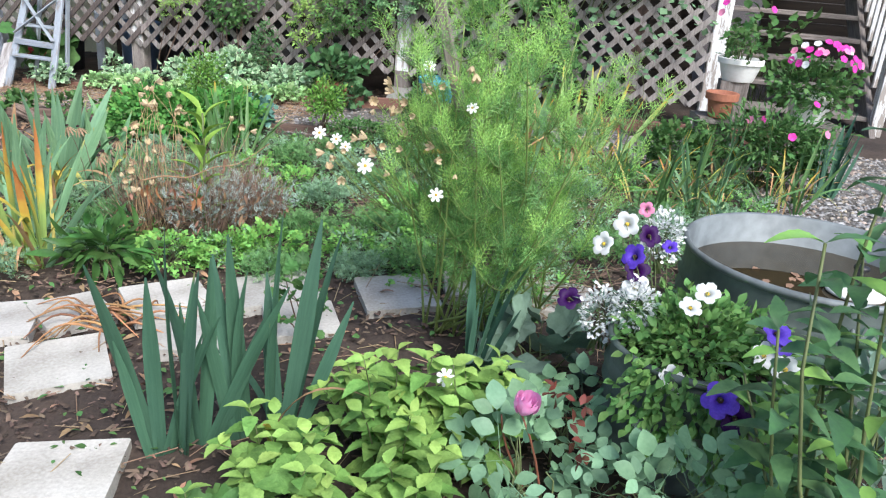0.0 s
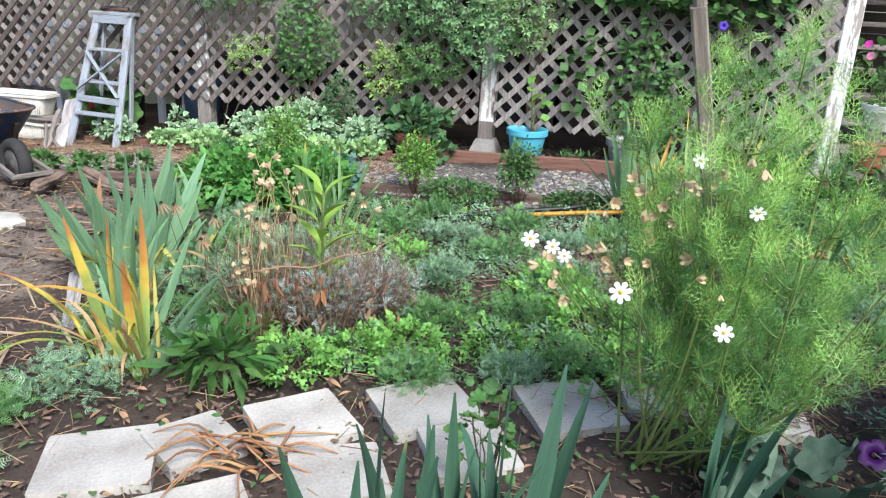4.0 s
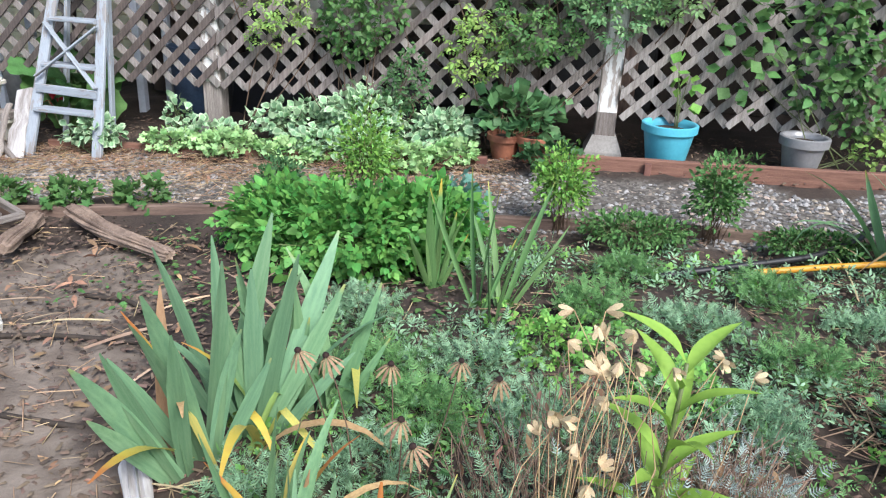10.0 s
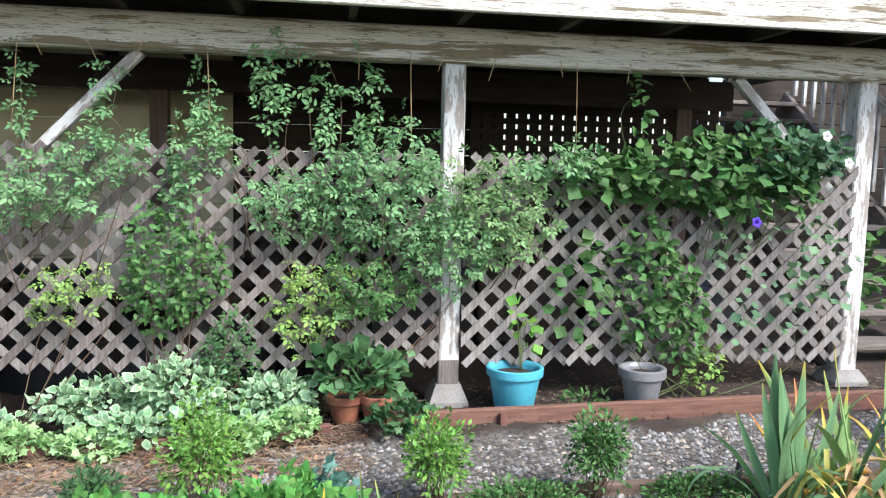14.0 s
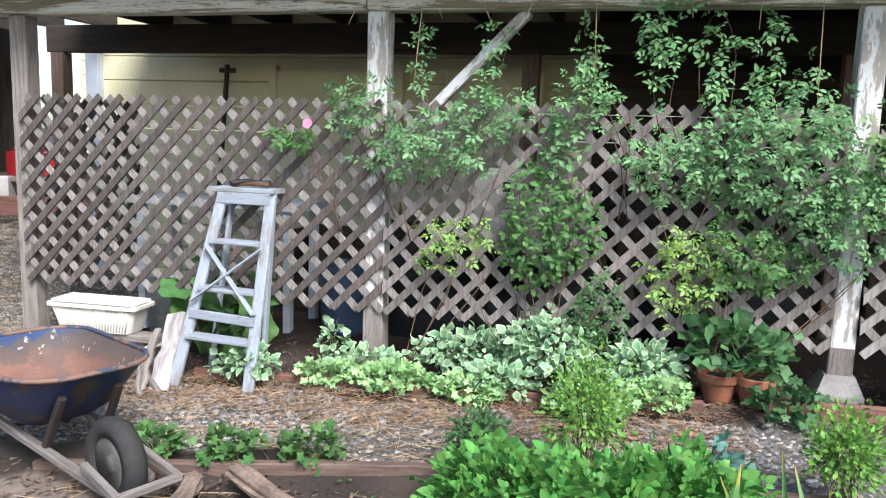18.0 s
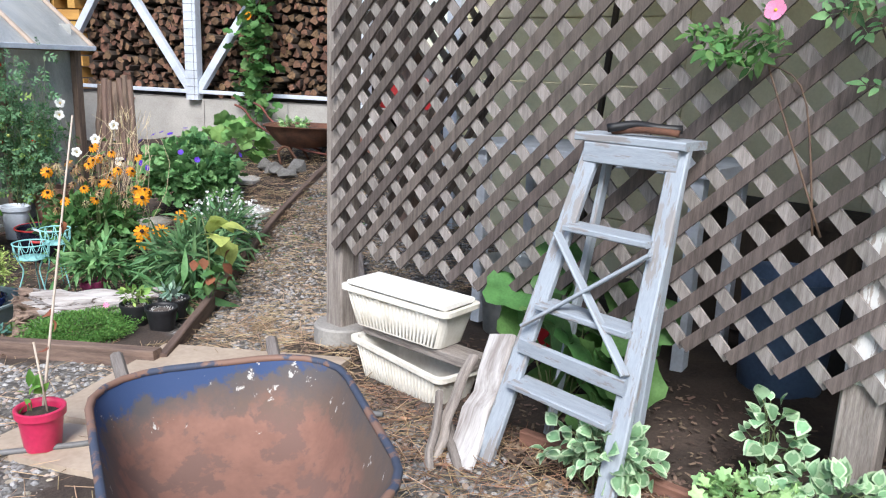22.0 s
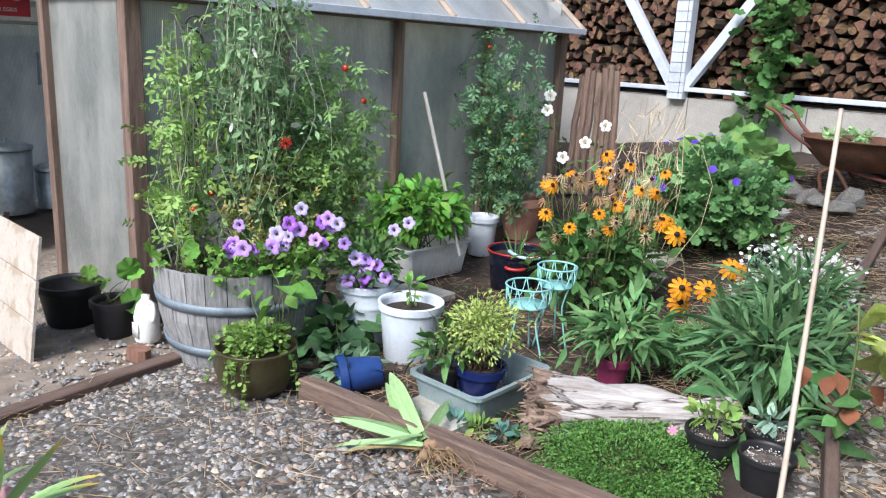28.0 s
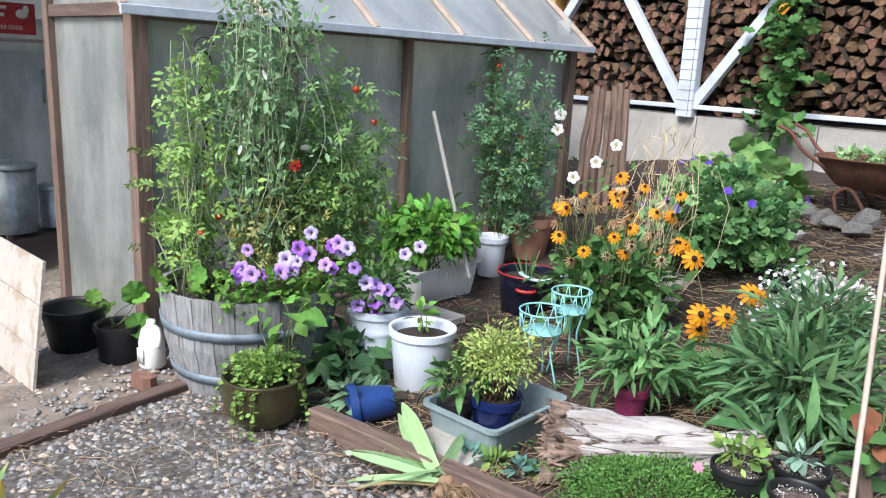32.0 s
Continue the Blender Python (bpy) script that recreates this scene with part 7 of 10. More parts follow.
MB().add(*lathe_vf([(0.0, 0.0), (0.06, 0.0), (0.065, 0.01), (0.065, 0.14), (0.05, 0.2), (0.022, 0.23), (0.022, 0.25), (0.0, 0.25)], 16)).part("body", M_WHITE_PLASTIC, root)
MB().add(*tube_vf(smooth_line([(0.03, 0, 0.22), (0.075, 0, 0.22), (0.085, 0, 0.16), (0.062, 0, 0.12)], 12), 0.011, 6)).part("handle", M_WHITE_PLASTIC, root)
MB().add(*board_vf(0.06, 0.004, 0.08)).part("label", mat("paper_label", (0.75, 0.75, 0.72), rough=0.6), root, "white paper label").matrix_basis = pose(0, -0.066, 0.03)
root = thing("loose_brick", -9.88, 4.24, "worn reddish stone beside the barrel", "brick", rz=40)
MB().add(*board_vf(0.13, 0.08, 0.06, 0.03)).part("brick", M_RED_BOARD, root, smooth=False)
for k, (s, b, r, h) in enumerate(((0.42, 3.45, 0.2, 0.6), (0.8, 3.5, 0.14, 0.38))):
    p = gh(s, b, -0.66)
    root = thing("trash_can", p.x, p.y, "ribbed galvanised steel can with a lid in the greenhouse", "metal can", -0.66, group="galvanised cans")
    a = np.arange(36) * 2 * np.pi / 36
    V = np.array([((rr + 0.006 * (kk % 2)) * math.cos(q), (rr + 0.006 * (kk % 2)) * math.sin(q), zz) for rr, zz in ((r * 0.9, 0.0), (r, h), (r - 0.01, h)) for kk, q in enumerate(a)])
    MB().add(V, [np.array([(i * 36 + j, i * 36 + (j + 1) % 36, (i + 1) * 36 + (j + 1) % 36, (i + 1) * 36 + j) for i in range(2) for j in range(36)])]).part("body", M_GALV, root)
    MB().add(*lathe_vf([(r + 0.012, h - 0.03), (r + 0.014, h), (r * 0.6, h + 0.03), (0.001, h + 0.035)], 32)).part("lid", M_GALV, root)
    MB().add(*tube_vf(smooth_line([(-0.06, 0, h + 0.03), (-0.05, 0, h + 0.07), (0.05, 0, h + 0.07), (0.06, 0, h + 0.03)], 10), 0.006, 5)).part("lid_handle", M_GALV, root)
root = tagged(new("greenhouse_shelf"), "grey plank shelf inside the greenhouse", "shelf", kind="structure")
board("plank", gh(0.1, 3.62, 1.0), gh(2.6, 3.62, 1.0), 0.3, 0.03, M_GREY_WOOD, root)
p = gh(0.48, 3.5, 1.05)
root = thing("poultry_sign", p.x, p.y, "small red sign with white lettering and a white hen shape", "sign", 1.0, rz=math.degrees(math.atan2(-gn.y, -gn.x)) - 90 + 150)
root.matrix_basis = look(p, p + gn)
MB().add(*board_vf(0.5, 0.012, 0.26)).part("plate", mat("barn_red_paint", (0.34, 0.02, 0.03), (0.28, 0.015, 0.02), rough=0.5, bump=0.03), root, smooth=False).matrix_basis = pose(0, 0, 0, -90, 0, 0)
M_LETTER = mat("white_letter_paint", (0.78, 0.76, 0.72), rough=0.6, bump=0)
for txt, size, x, z in (("BETTER EGGS", 0.045, 0.0, 0.04),):
    cu = bpy.data.curves.new("lettering", "FONT")
    cu.body, cu.size, cu.align_x, cu.extrude = txt, size, "CENTER", 0.001
    cu.materials.append(M_LETTER)
    ob = new("lettering", cu)
    ob.parent = root
    ob.matrix_basis = pose(x, z, 0.009)
for w, z in ((0.2, 0.2), (0.16, 0.14)):
    MB().add(*board_vf(w, 0.003, 0.03)).part("lettering_bar", M_LETTER, root).matrix_basis = pose(-0.08, z, 0.008, -90, 0, 0)
V, F = lathe_vf([(0.001, 0.0), (0.05, 0.0), (0.05, 0.003), (0.001, 0.003)], 14)
MB().add(V * (1, 0.8, 1), F).part("hen_body", M_LETTER, root).matrix_basis = pose(0.14, 0.17, 0.007)
MB().add(V * (0.5, 0.7, 1), F).part("hen_head", M_LETTER, root).matrix_basis = pose(0.175, 0.21, 0.0075)
MB().add(*board_vf(0.16, 0.003, 0.3)).part("sheet", M_WHITE, tagged(new("paper_notice"), "white paper pinned inside the greenhouse", "paper")).parent.matrix_basis = Matrix.Translation(gh(0.86, 3.8, 0.45))

# flat slabs under the pink pot
M_PLY = mat("worn_plywood", (0.46, 0.37, 0.29), (0.33, 0.26, 0.20), scale=3, fine=40, rough=0.88, bump=0.15)


def slab(name, poly, h, material, label, category, lift=0.0):
    cx, cy = np.mean(poly, axis=0)
    root = thing(name, cx, cy, label, category, 0)
    n = len(poly)
    V = [(x - cx, y - cy, float(G(x, y)) + lift - 0.005) for x, y in poly] + [(x - cx, y - cy, float(G(x, y)) + lift + h) for x, y in poly]
    F = [np.array([(k, (k + 1) % n, (k + 1) % n + n, k + n) for k in range(n)]), (np.arange(n) + n)[None]]
    MB().add(np.array(V), F).part("sheet", material, root, smooth=False)
    return root


slab("plywood_sheet", [(-7.5, 6.04), (-7.05, 5.26), (-6.2, 5.62), (-6.55, 6.5)], 0.03, M_PLY, "worn beige plywood sheet lying on the path", "plywood", 0.01)
slab("stone_slab", [(-7.05, 5.24), (-6.95, 4.98), (-6.35, 5.2), (-6.45, 5.5)], 0.022, M_PLY, "flat beige stone slab under the pink pot", "stone slab")
root = new("grey_hose")
tagged(root, "thin grey hose lying across the gravel", "hose")
Q = smooth_line([(-5.95, 6.15), (-6.4, 5.95), (-6.6, 5.3), (-6.85, 4.95), (-7.2, 4.75), (-7.6, 4.35)], 60)
MB().add(*tube_vf(np.column_stack([Q, G(Q[:, 0], Q[:, 1]) + 0.03]), 0.012, 8)).part("tube", mat("grey_rubber", (0.16, 0.16, 0.16), rough=0.6), root)
root = new("loose_timber")
tagged(root, "narrow grey timber strip lying along the path", "timber")
board("strip", (-6.55, 6.62, -0.26), (-7.9, 7.7, -0.1), 0.05, 0.05, M_GREY_WOOD, root)

# ---- wheelbarrow ----
root = thing("wheelbarrow", -5.42, 5.16, "old blue wheelbarrow with a rusted tray and wooden handles", "wheelbarrow", z=float(G(-5.42, 5.16)) - 0.025, rz=-24)
M_BARROW = aged_paint("worn_navy_paint", (0.014, 0.028, 0.085), (0.06, 0.038, 0.03), 0.35, rough=0.5)
M_TRAY = aged_paint("rust_with_old_paint", (0.235, 0.12, 0.088), (0.155, 0.09, 0.072), 0.45, rough=0.8, scale=9)


def worn_layer(m, colour, x, y, z, lo, hi, noise_scale, noise_amount, stretch=(1, 1, 1)):
    """Old paint or dirt left where x, y and z, ragged by noise, add up to more than lo."""
    nt, N = m.node_tree, m.node_tree.nodes
    L, b = nt.links.new, N["Principled BSDF"]
    src = b.inputs["Base Color"].links[0].from_socket
    co, no, dot, add, rr, mx, mp = [N.new("ShaderNode" + k) for k in ("TexCoord", "TexNoise", "VectorMath", "Math", "MapRange", "Mix", "Mapping")]
    no.inputs["Scale"].default_value, no.inputs["Detail"].default_value, no.inputs["Roughness"].default_value = noise_scale, 8, 0.7
    mp.inputs["Scale"].default_value = stretch
    dot.operation, add.operation, mx.data_type = "DOT_PRODUCT", "MULTIPLY_ADD", "RGBA"
    dot.inputs[1].default_value = (x, y, z)
    add.inputs[1].default_value = noise_amount
    rr.inputs["From Min"].default_value, rr.inputs["From Max"].default_value = lo, hi
    mx.inputs[7].default_value = (*colour, 1)
    L(co.outputs["Object"], dot.inputs[0]), L(co.outputs["Object"], mp.inputs[0]), L(mp.outputs[0], no.inputs[0])
    L(no.outputs[0], add.inputs[0]), L(dot.outputs["Value"], add.inputs[2]), L(add.outputs[0], rr.inputs[0]), L(rr.outputs[0], mx.inputs[0])
    L(src, mx.inputs[6]), L(mx.outputs[2], b.inputs["Base Color"])


M_RIM = aged_paint("rusty_rim", (0.05, 0.065, 0.105), (0.2, 0.115, 0.085), 0.55, rough=0.7, scale=7)
worn_layer(M_TRAY, (0.13, 0.088, 0.068), -0.05, 0.05, 1, 0.515, 0.58, 9, 0.25)
worn_layer(M_TRAY, (0.085, 0.075, 0.075), -0.1, -0.08, 1, 0.53, 0.62, 12, 0.22)
worn_layer(M_TRAY, (0.03, 0.06, 0.15), -0.14, -0.12, 1, 0.615, 0.64, 14, 0.2)
worn_layer(M_TRAY, (0.5, 0.48, 0.45), -0.06, 0, 0.35, 0.805, 0.83, 15, 1.0, (1, 1, 0.8))


def tray_ring(x0, x1, w, z0, z1, r, n=6):
    V = []
    for cx, cy, a0 in ((x1 - r, w - r, 0), (x0 + r, w - r, 90), (x0 + r, -w + r, 180), (x1 - r, -w + r, 270)):
        for k in range(n):
            q = math.radians(a0 + 90 * k / (n - 1))
            x = cx + r * math.cos(q)
            V.append((x, (cy + r * math.sin(q)) * (1 - 0.18 * (x - x0) / (x1 - x0)), z0 + (z1 - z0) * (x - x0) / (x1 - x0)))
    return V


def shell_of(rings, flip=False):
    n = len(rings[0])
    V = np.array(sum(rings, []))
    F = [np.array([(i * n + k, i * n + (k + 1) % n, (i + 1) * n + (k + 1) % n, (i + 1) * n + k) for i in range(len(rings) - 1) for k in range(n)]), (np.arange(n)[::-1])[None]]
    return V, F


out_r = [tray_ring(-0.22, 0.22, 0.2, 0.30, 0.26, 0.12), tray_ring(-0.33, 0.32, 0.27, 0.345, 0.32, 0.17), tray_ring(-0.38, 0.42, 0.315, 0.43, 0.43, 0.2), tray_ring(-0.41, 0.52, 0.35, 0.52, 0.54, 0.22)]
in_r = [tray_ring(-0.215, 0.215, 0.195, 0.306, 0.266, 0.12), tray_ring(-0.325, 0.315, 0.266, 0.35, 0.326, 0.17), tray_ring(-0.376, 0.416, 0.312, 0.434, 0.434, 0.2), tray_ring(-0.406, 0.516, 0.347, 0.522, 0.542, 0.22)]
MB().add(*shell_of(out_r)).part("tray_outside", M_BARROW, root, "chipped navy blue outside")
MB().add(*shell_of(in_r)).part("tray_inside", M_TRAY, root, "rust-red inside with old paint")
rim = np.array(out_r[3] + out_r[3][:1])
MB().add(*tube_vf(rim, 0.011, 6, False)).part("rim", M_RIM, root, "rusty rolled rim")
for s in (-1, 1):
    board("handle", (-0.98, s * 0.27, 0.36), (0.72, s * 0.09, 0.12), 0.042, 0.04, M_GREY_WOOD, root, c=0.01)
    Q = smooth_line([(-0.2, s * 0.2, 0.3), (-0.3, s * 0.25, 0.05), (-0.4, s * 0.25, 0.02), (-0.5, s * 0.24, 0.28)], 18)
    MB().add(*tube_vf(Q, 0.014, 6)).part("leg", mat("rusty_dark_steel", (0.07, 0.05, 0.045), (0.04, 0.03, 0.028), rough=0.7, metal=0.4), root)
    board("wedge", (0.3, s * 0.13, 0.2), (0.44, s * 0.12, 0.44), 0.03, 0.03, MATS["rusty_dark_steel"], root, up=(0, 1, 0))
board("cross_bar", (-0.4, -0.25, 0.06), (-0.4, 0.25, 0.06), 0.02, 0.02, MATS["rusty_dark_steel"], root)
board("nose_bar", (0.86, -0.14, 0.15), (0.86, 0.14, 0.15), 0.03, 0.03, M_GREY_WOOD, root)
for s in (-1, 1):
    board("nose_arm", (0.6, s * 0.12, 0.2), (0.87, s * 0.13, 0.15), 0.03, 0.035, M_GREY_WOOD, root)
wheel = new("wheel")
wheel.parent = root
wheel.matrix_basis = pose(0.62, 0, 0.185, 90, 0, 0)
MB().add(*lathe_vf([(0.11, -0.035), (0.165, -0.045), (0.183, -0.02), (0.187, 0), (0.183, 0.02), (0.165, 0.045), (0.11, 0.035), (0.11, -0.035)], 40)).part("tyre", mat("tyre_rubber", (0.022, 0.022, 0.023), (0.04, 0.037, 0.034), rough=0.85, bump=0.3), wheel)
MB().add(*lathe_vf([(0.001, -0.03), (0.03, -0.03), (0.04, -0.012), (0.112, -0.03), (0.112, 0.03), (0.04, 0.012), (0.03, 0.03), (0.001, 0.03)], 30)).part("hub", mat("dull_wheel_steel", (0.22, 0.21, 0.20), (0.12, 0.10, 0.09), rough=0.6, metal=0.4), wheel)

# ---- step ladder ----
root = thing("step_ladder", -5.17, 6.2, "old wooden step ladder painted grey-blue, leaning on lattice", "ladder")
fl, fr, tl, tr = Vector((-0.25, -0.06, -0.02)), Vector((0.25, -0.11, -0.02)), Vector((-0.145, 0.34, 1.1)), Vector((0.175, 0.33, 1.1))
for a, b in ((fl, tl), (fr, tr)):
    board("rail", a, b, 0.066, 0.03, M_LADDER, root, up=(0, 1, 0.3), c=0.005)
for t in (0.26, 0.50, 0.74):
    board("tread", fl.lerp(tl, t) + Vector((0.02, 0.0, 0)), fr.lerp(tr, t) + Vector((-0.02, 0.0, 0)), 0.105, 0.022, M_LADDER, root)
board("cap", (-0.205, 0.37, 1.112), (0.21, 0.36, 1.112), 0.15, 0.028, M_LADDER, root)
board("cap_apron", (-0.165, 0.305, 1.062), (0.185, 0.295, 1.062), 0.02, 0.07, M_LADDER, root)
bl, br = Vector((-0.20, 0.26, 0)), Vector((0.17, 0.22, 0))
for a, b in ((bl, tl + Vector((0.02, 0.07, -0.02))), (br, tr + Vector((-0.02, 0.07, -0.02)))):
    board("back_rail", a, b, 0.022, 0.045, M_LADDER, root, up=(0, 1, 0.3))
board("back_bar", fl.lerp(tl, 0.375) + Vector((0, -0.03, 0)), fr.lerp(tr, 0.365) + Vector((0, -0.03, 0)), 0.02, 0.055, M_LADDER, root)
board("cross_brace", fl.lerp(tl, 0.72) + Vector((0, -0.045, 0)), fr.lerp(tr, 0.40) + Vector((0, -0.045, 0)), 0.012, 0.04, M_LADDER, root, up=(0, 1, 0))
board("cross_brace", fl.lerp(tl, 0.44) + Vector((0, -0.058, 0)), fr.lerp(tr, 0.72) + Vector((0, -0.058, 0)), 0.012, 0.04, M_LADDER, root, up=(0, 1, 0))
root = thing("hand_tool", -5.12, 6.54, "dark rusty hand tool lying on the ladder top", "tool", float(G(-5.17, 6.2)) + 1.127, rz=15)
MB().add(*tube_vf(smooth_line([(-0.14, 0.0, 0.02), (-0.05, 0.02, 0.04), (0.02, 0.0, 0.03), (0.1, 0.03, 0.03)], 14), 0.016, 6)).part("grip", M_BLACK_PLASTIC, root)
MB().add(*tube_vf(smooth_line([(-0.13, 0.03, 0.01), (-0.02, 0.0, 0.025), (0.1, -0.02, 0.02)], 12), 0.012, 6)).part("jaw", M_RUST, root)
M_CREAM_PLASTIC = mat("cream_plastic", (0.78, 0.755, 0.69), (0.62, 0.58, 0.50), rough=0.5, bump=0.03)
zl = float(G(-6.2, 6.4))
open_box("window_box", -6.12, 6.50, zl - 0.02, -7, 0.62, 0.24, 0.2, 0.008, M_CREAM_PLASTIC, "cream fluted window box standing on the ground", "planter", 0.82, 0.02, 24)
open_box("window_box", -6.208, 6.537, zl + 0.235, 3.4, 0.60, 0.22, 0.18, 0.008, M_CREAM_PLASTIC, "cream fluted window box stacked on another", "planter", 0.84, 0.02, 24)
root = tagged(new("box_lid"), "white flat saucer lying on the window box", "lid")
board("saucer", (-6.49, 6.52, zl + 0.427), (-5.92, 6.554, zl + 0.427), 0.215, 0.02, M_WHITE_PLASTIC, root, c=0.01)
root = tagged(new("packing_timber"), "grey timber between the two window boxes", "timber")
board("timber", (-6.42, 6.52, zl + 0.208), (-5.78, 6.54, zl + 0.208), 0.12, 0.045, M_GREY_WOOD, root)
root = tagged(new("split_rail"), "broad split grey plank leaning by the ladder", "wood plank")
board("rail", (-5.47, 6.06, -0.24), (-5.57, 6.42, 0.14), 0.13, 0.035, M_DRIFT, root, up=(0, 1, 0), c=0.012, n=7, wob=0.006, seed=3)
board("splinter", (-5.56, 6.02, -0.24), (-5.66, 6.34, 0.06), 0.045, 0.03, M_GREY_WOOD, root, up=(0, 1, 0), c=0.01, n=5, wob=0.006, seed=4)
board("splinter", (-5.4, 6.0, -0.23), (-5.66, 6.2, -0.14), 0.035, 0.025, M_GREY_WOOD, root, up=(0, 0, 1), c=0.006, n=4, wob=0.004, seed=5)
board("splinter", (-5.52, 5.96, -0.23), (-5.68, 6.18, -0.05), 0.03, 0.025, M_GREY_WOOD, root, up=(0, 1, 0), c=0.006, n=4, wob=0.004, seed=6)
leafy("hollyhock_leaves", -5.45, 6.62, "large round lobed leaves behind the ladder", "plant", 34, 0.24, lobed_t(5, 0.22, 0.2), M_MID, 0.36, 0.16, 0.6, 12, seed=90, up=(0, -1, 0.5), shell=0.4)

# ---- storage under the deck ----
root = thing("machine_stand", -3.64, 7.3, "dark wooden stand under the grey machine", "stand", -0.13)
for sx in (-0.24, 0.24):
    for sy in (-0.15, 0.15):
        board("leg", (sx, sy, 0), (sx, sy, 0.68), 0.05, 0.05, M_DARK_WOOD, root, up=(0, 1, 0))
board("shelf", (-0.3, 0, 0.695), (0.3, 0, 0.695), 0.4, 0.03, M_DARK_WOOD, root)
root = thing("storage_box", -3.64, 7.3, "pale grey machine cover with dark lettering bars", "machine", 0.58)
MB().add(*board_vf(0.58, 0.4, 0.5, 0.04)).part("cover", mat("pale_grey_enamel", (0.55, 0.55, 0.52), (0.44, 0.44, 0.41), rough=0.4), root, smooth=False)
for k in range(4):
    MB().add(*board_vf(0.05, 0.004, 0.06)).part("lettering_bar", M_BLACK_PLASTIC, root).matrix_basis = pose(-0.12 + 0.075 * k, -0.203, 0.36)
root = thing("work_table", -5.9, 7.6, "white painted trestle table behind the lattice", "table", -0.25)
board("top", (-0.7, 0, 0.98), (0.7, 0, 0.98), 0.55, 0.05, M_WHITE, root)
for sx in (-0.6, 0.6):
    for sy in (-0.22, 0.22):
        board("leg", (sx, sy, 0), (sx, sy, 0.96), 0.06, 0.06, M_WHITE, root, up=(0, 1, 0))
for k, (px, py, r, h, m, lab) in enumerate(((-6.3, 7.4, 0.16, 0.4, M_GALV, "steel pail under the deck"), (-5.6, 7.3, 0.14, 0.35, M_BLACK_PLASTIC, "black bucket under the deck"), (-4.9, 7.5, 0.2, 0.5, mat("faded_blue_plastic", (0.10, 0.16, 0.28), rough=0.5), "faded blue bucket under the deck"), (-2.7, 7.3, 0.18, 0.45, M_BLACK_PLASTIC, "black tub under the deck"))):
    pot("storage_bucket", px, py, r, r * 0.85, h, m, lab, category="bucket", fill=0.4)
root = thing("red_container", -6.05, 7.35, "red plastic container on the ground", "container")
MB().add(*board_vf(0.16, 0.16, 0.22, 0.03)).part("body", MATS["red_fuel_plastic"], root, smooth=False)
root = thing("garden_shovel", -6.62, 8.55, "long dark shovel handle against the wall", "shovel", -0.1)
board("shaft", (0, 0, 0), (0.05, 0.2, 1.95), 0.035, 0.035, M_DARK_WOOD, root, up=(0, 1, 0))
board("grip", (-0.02, 0.19, 1.9), (0.12, 0.21, 1.9), 0.04, 0.04, M_BLACK_PLASTIC, root)
root = thing("wall_panel", -4.1, 8.72, "pale fridge-like cabinet at the house wall", "cabinet", -0.1)
MB().add(*board_vf(0.8, 0.22, 1.9, 0.02)).part("body", M_WALL, root, smooth=False)
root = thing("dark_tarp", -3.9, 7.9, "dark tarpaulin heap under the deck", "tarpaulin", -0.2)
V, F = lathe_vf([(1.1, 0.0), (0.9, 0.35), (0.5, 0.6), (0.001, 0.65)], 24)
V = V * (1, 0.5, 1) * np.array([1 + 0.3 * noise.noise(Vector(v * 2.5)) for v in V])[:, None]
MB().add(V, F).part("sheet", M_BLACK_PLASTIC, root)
# invented dark crates, so the lower lattice holes look black
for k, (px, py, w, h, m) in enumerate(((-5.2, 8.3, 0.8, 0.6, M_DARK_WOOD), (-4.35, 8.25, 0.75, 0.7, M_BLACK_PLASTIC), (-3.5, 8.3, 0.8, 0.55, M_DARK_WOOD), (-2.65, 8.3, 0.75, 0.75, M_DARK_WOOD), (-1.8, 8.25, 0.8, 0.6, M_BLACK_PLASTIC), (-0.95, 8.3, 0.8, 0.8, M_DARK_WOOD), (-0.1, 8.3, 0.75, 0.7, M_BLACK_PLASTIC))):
    root = thing("storage_crate", px, py, "made-up dark crate that darkens the space under the deck", "crate", rz=(k * 7) % 5 - 2, group="crates under the deck")
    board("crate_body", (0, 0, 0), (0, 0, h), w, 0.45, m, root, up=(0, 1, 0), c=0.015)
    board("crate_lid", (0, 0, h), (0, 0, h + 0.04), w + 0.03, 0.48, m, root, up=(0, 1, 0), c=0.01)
# grid screen at the far end under the deck
root = tagged(new("square_trellis"), "dark square trellis screen under the deck", "trellis", kind="structure")
for k in range(22):
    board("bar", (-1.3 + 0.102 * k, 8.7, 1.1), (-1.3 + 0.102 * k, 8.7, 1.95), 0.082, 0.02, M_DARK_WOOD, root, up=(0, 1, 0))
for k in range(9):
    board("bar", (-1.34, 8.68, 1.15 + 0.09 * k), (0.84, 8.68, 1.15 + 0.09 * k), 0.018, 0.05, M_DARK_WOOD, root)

# ---- climbers on the lattice ----


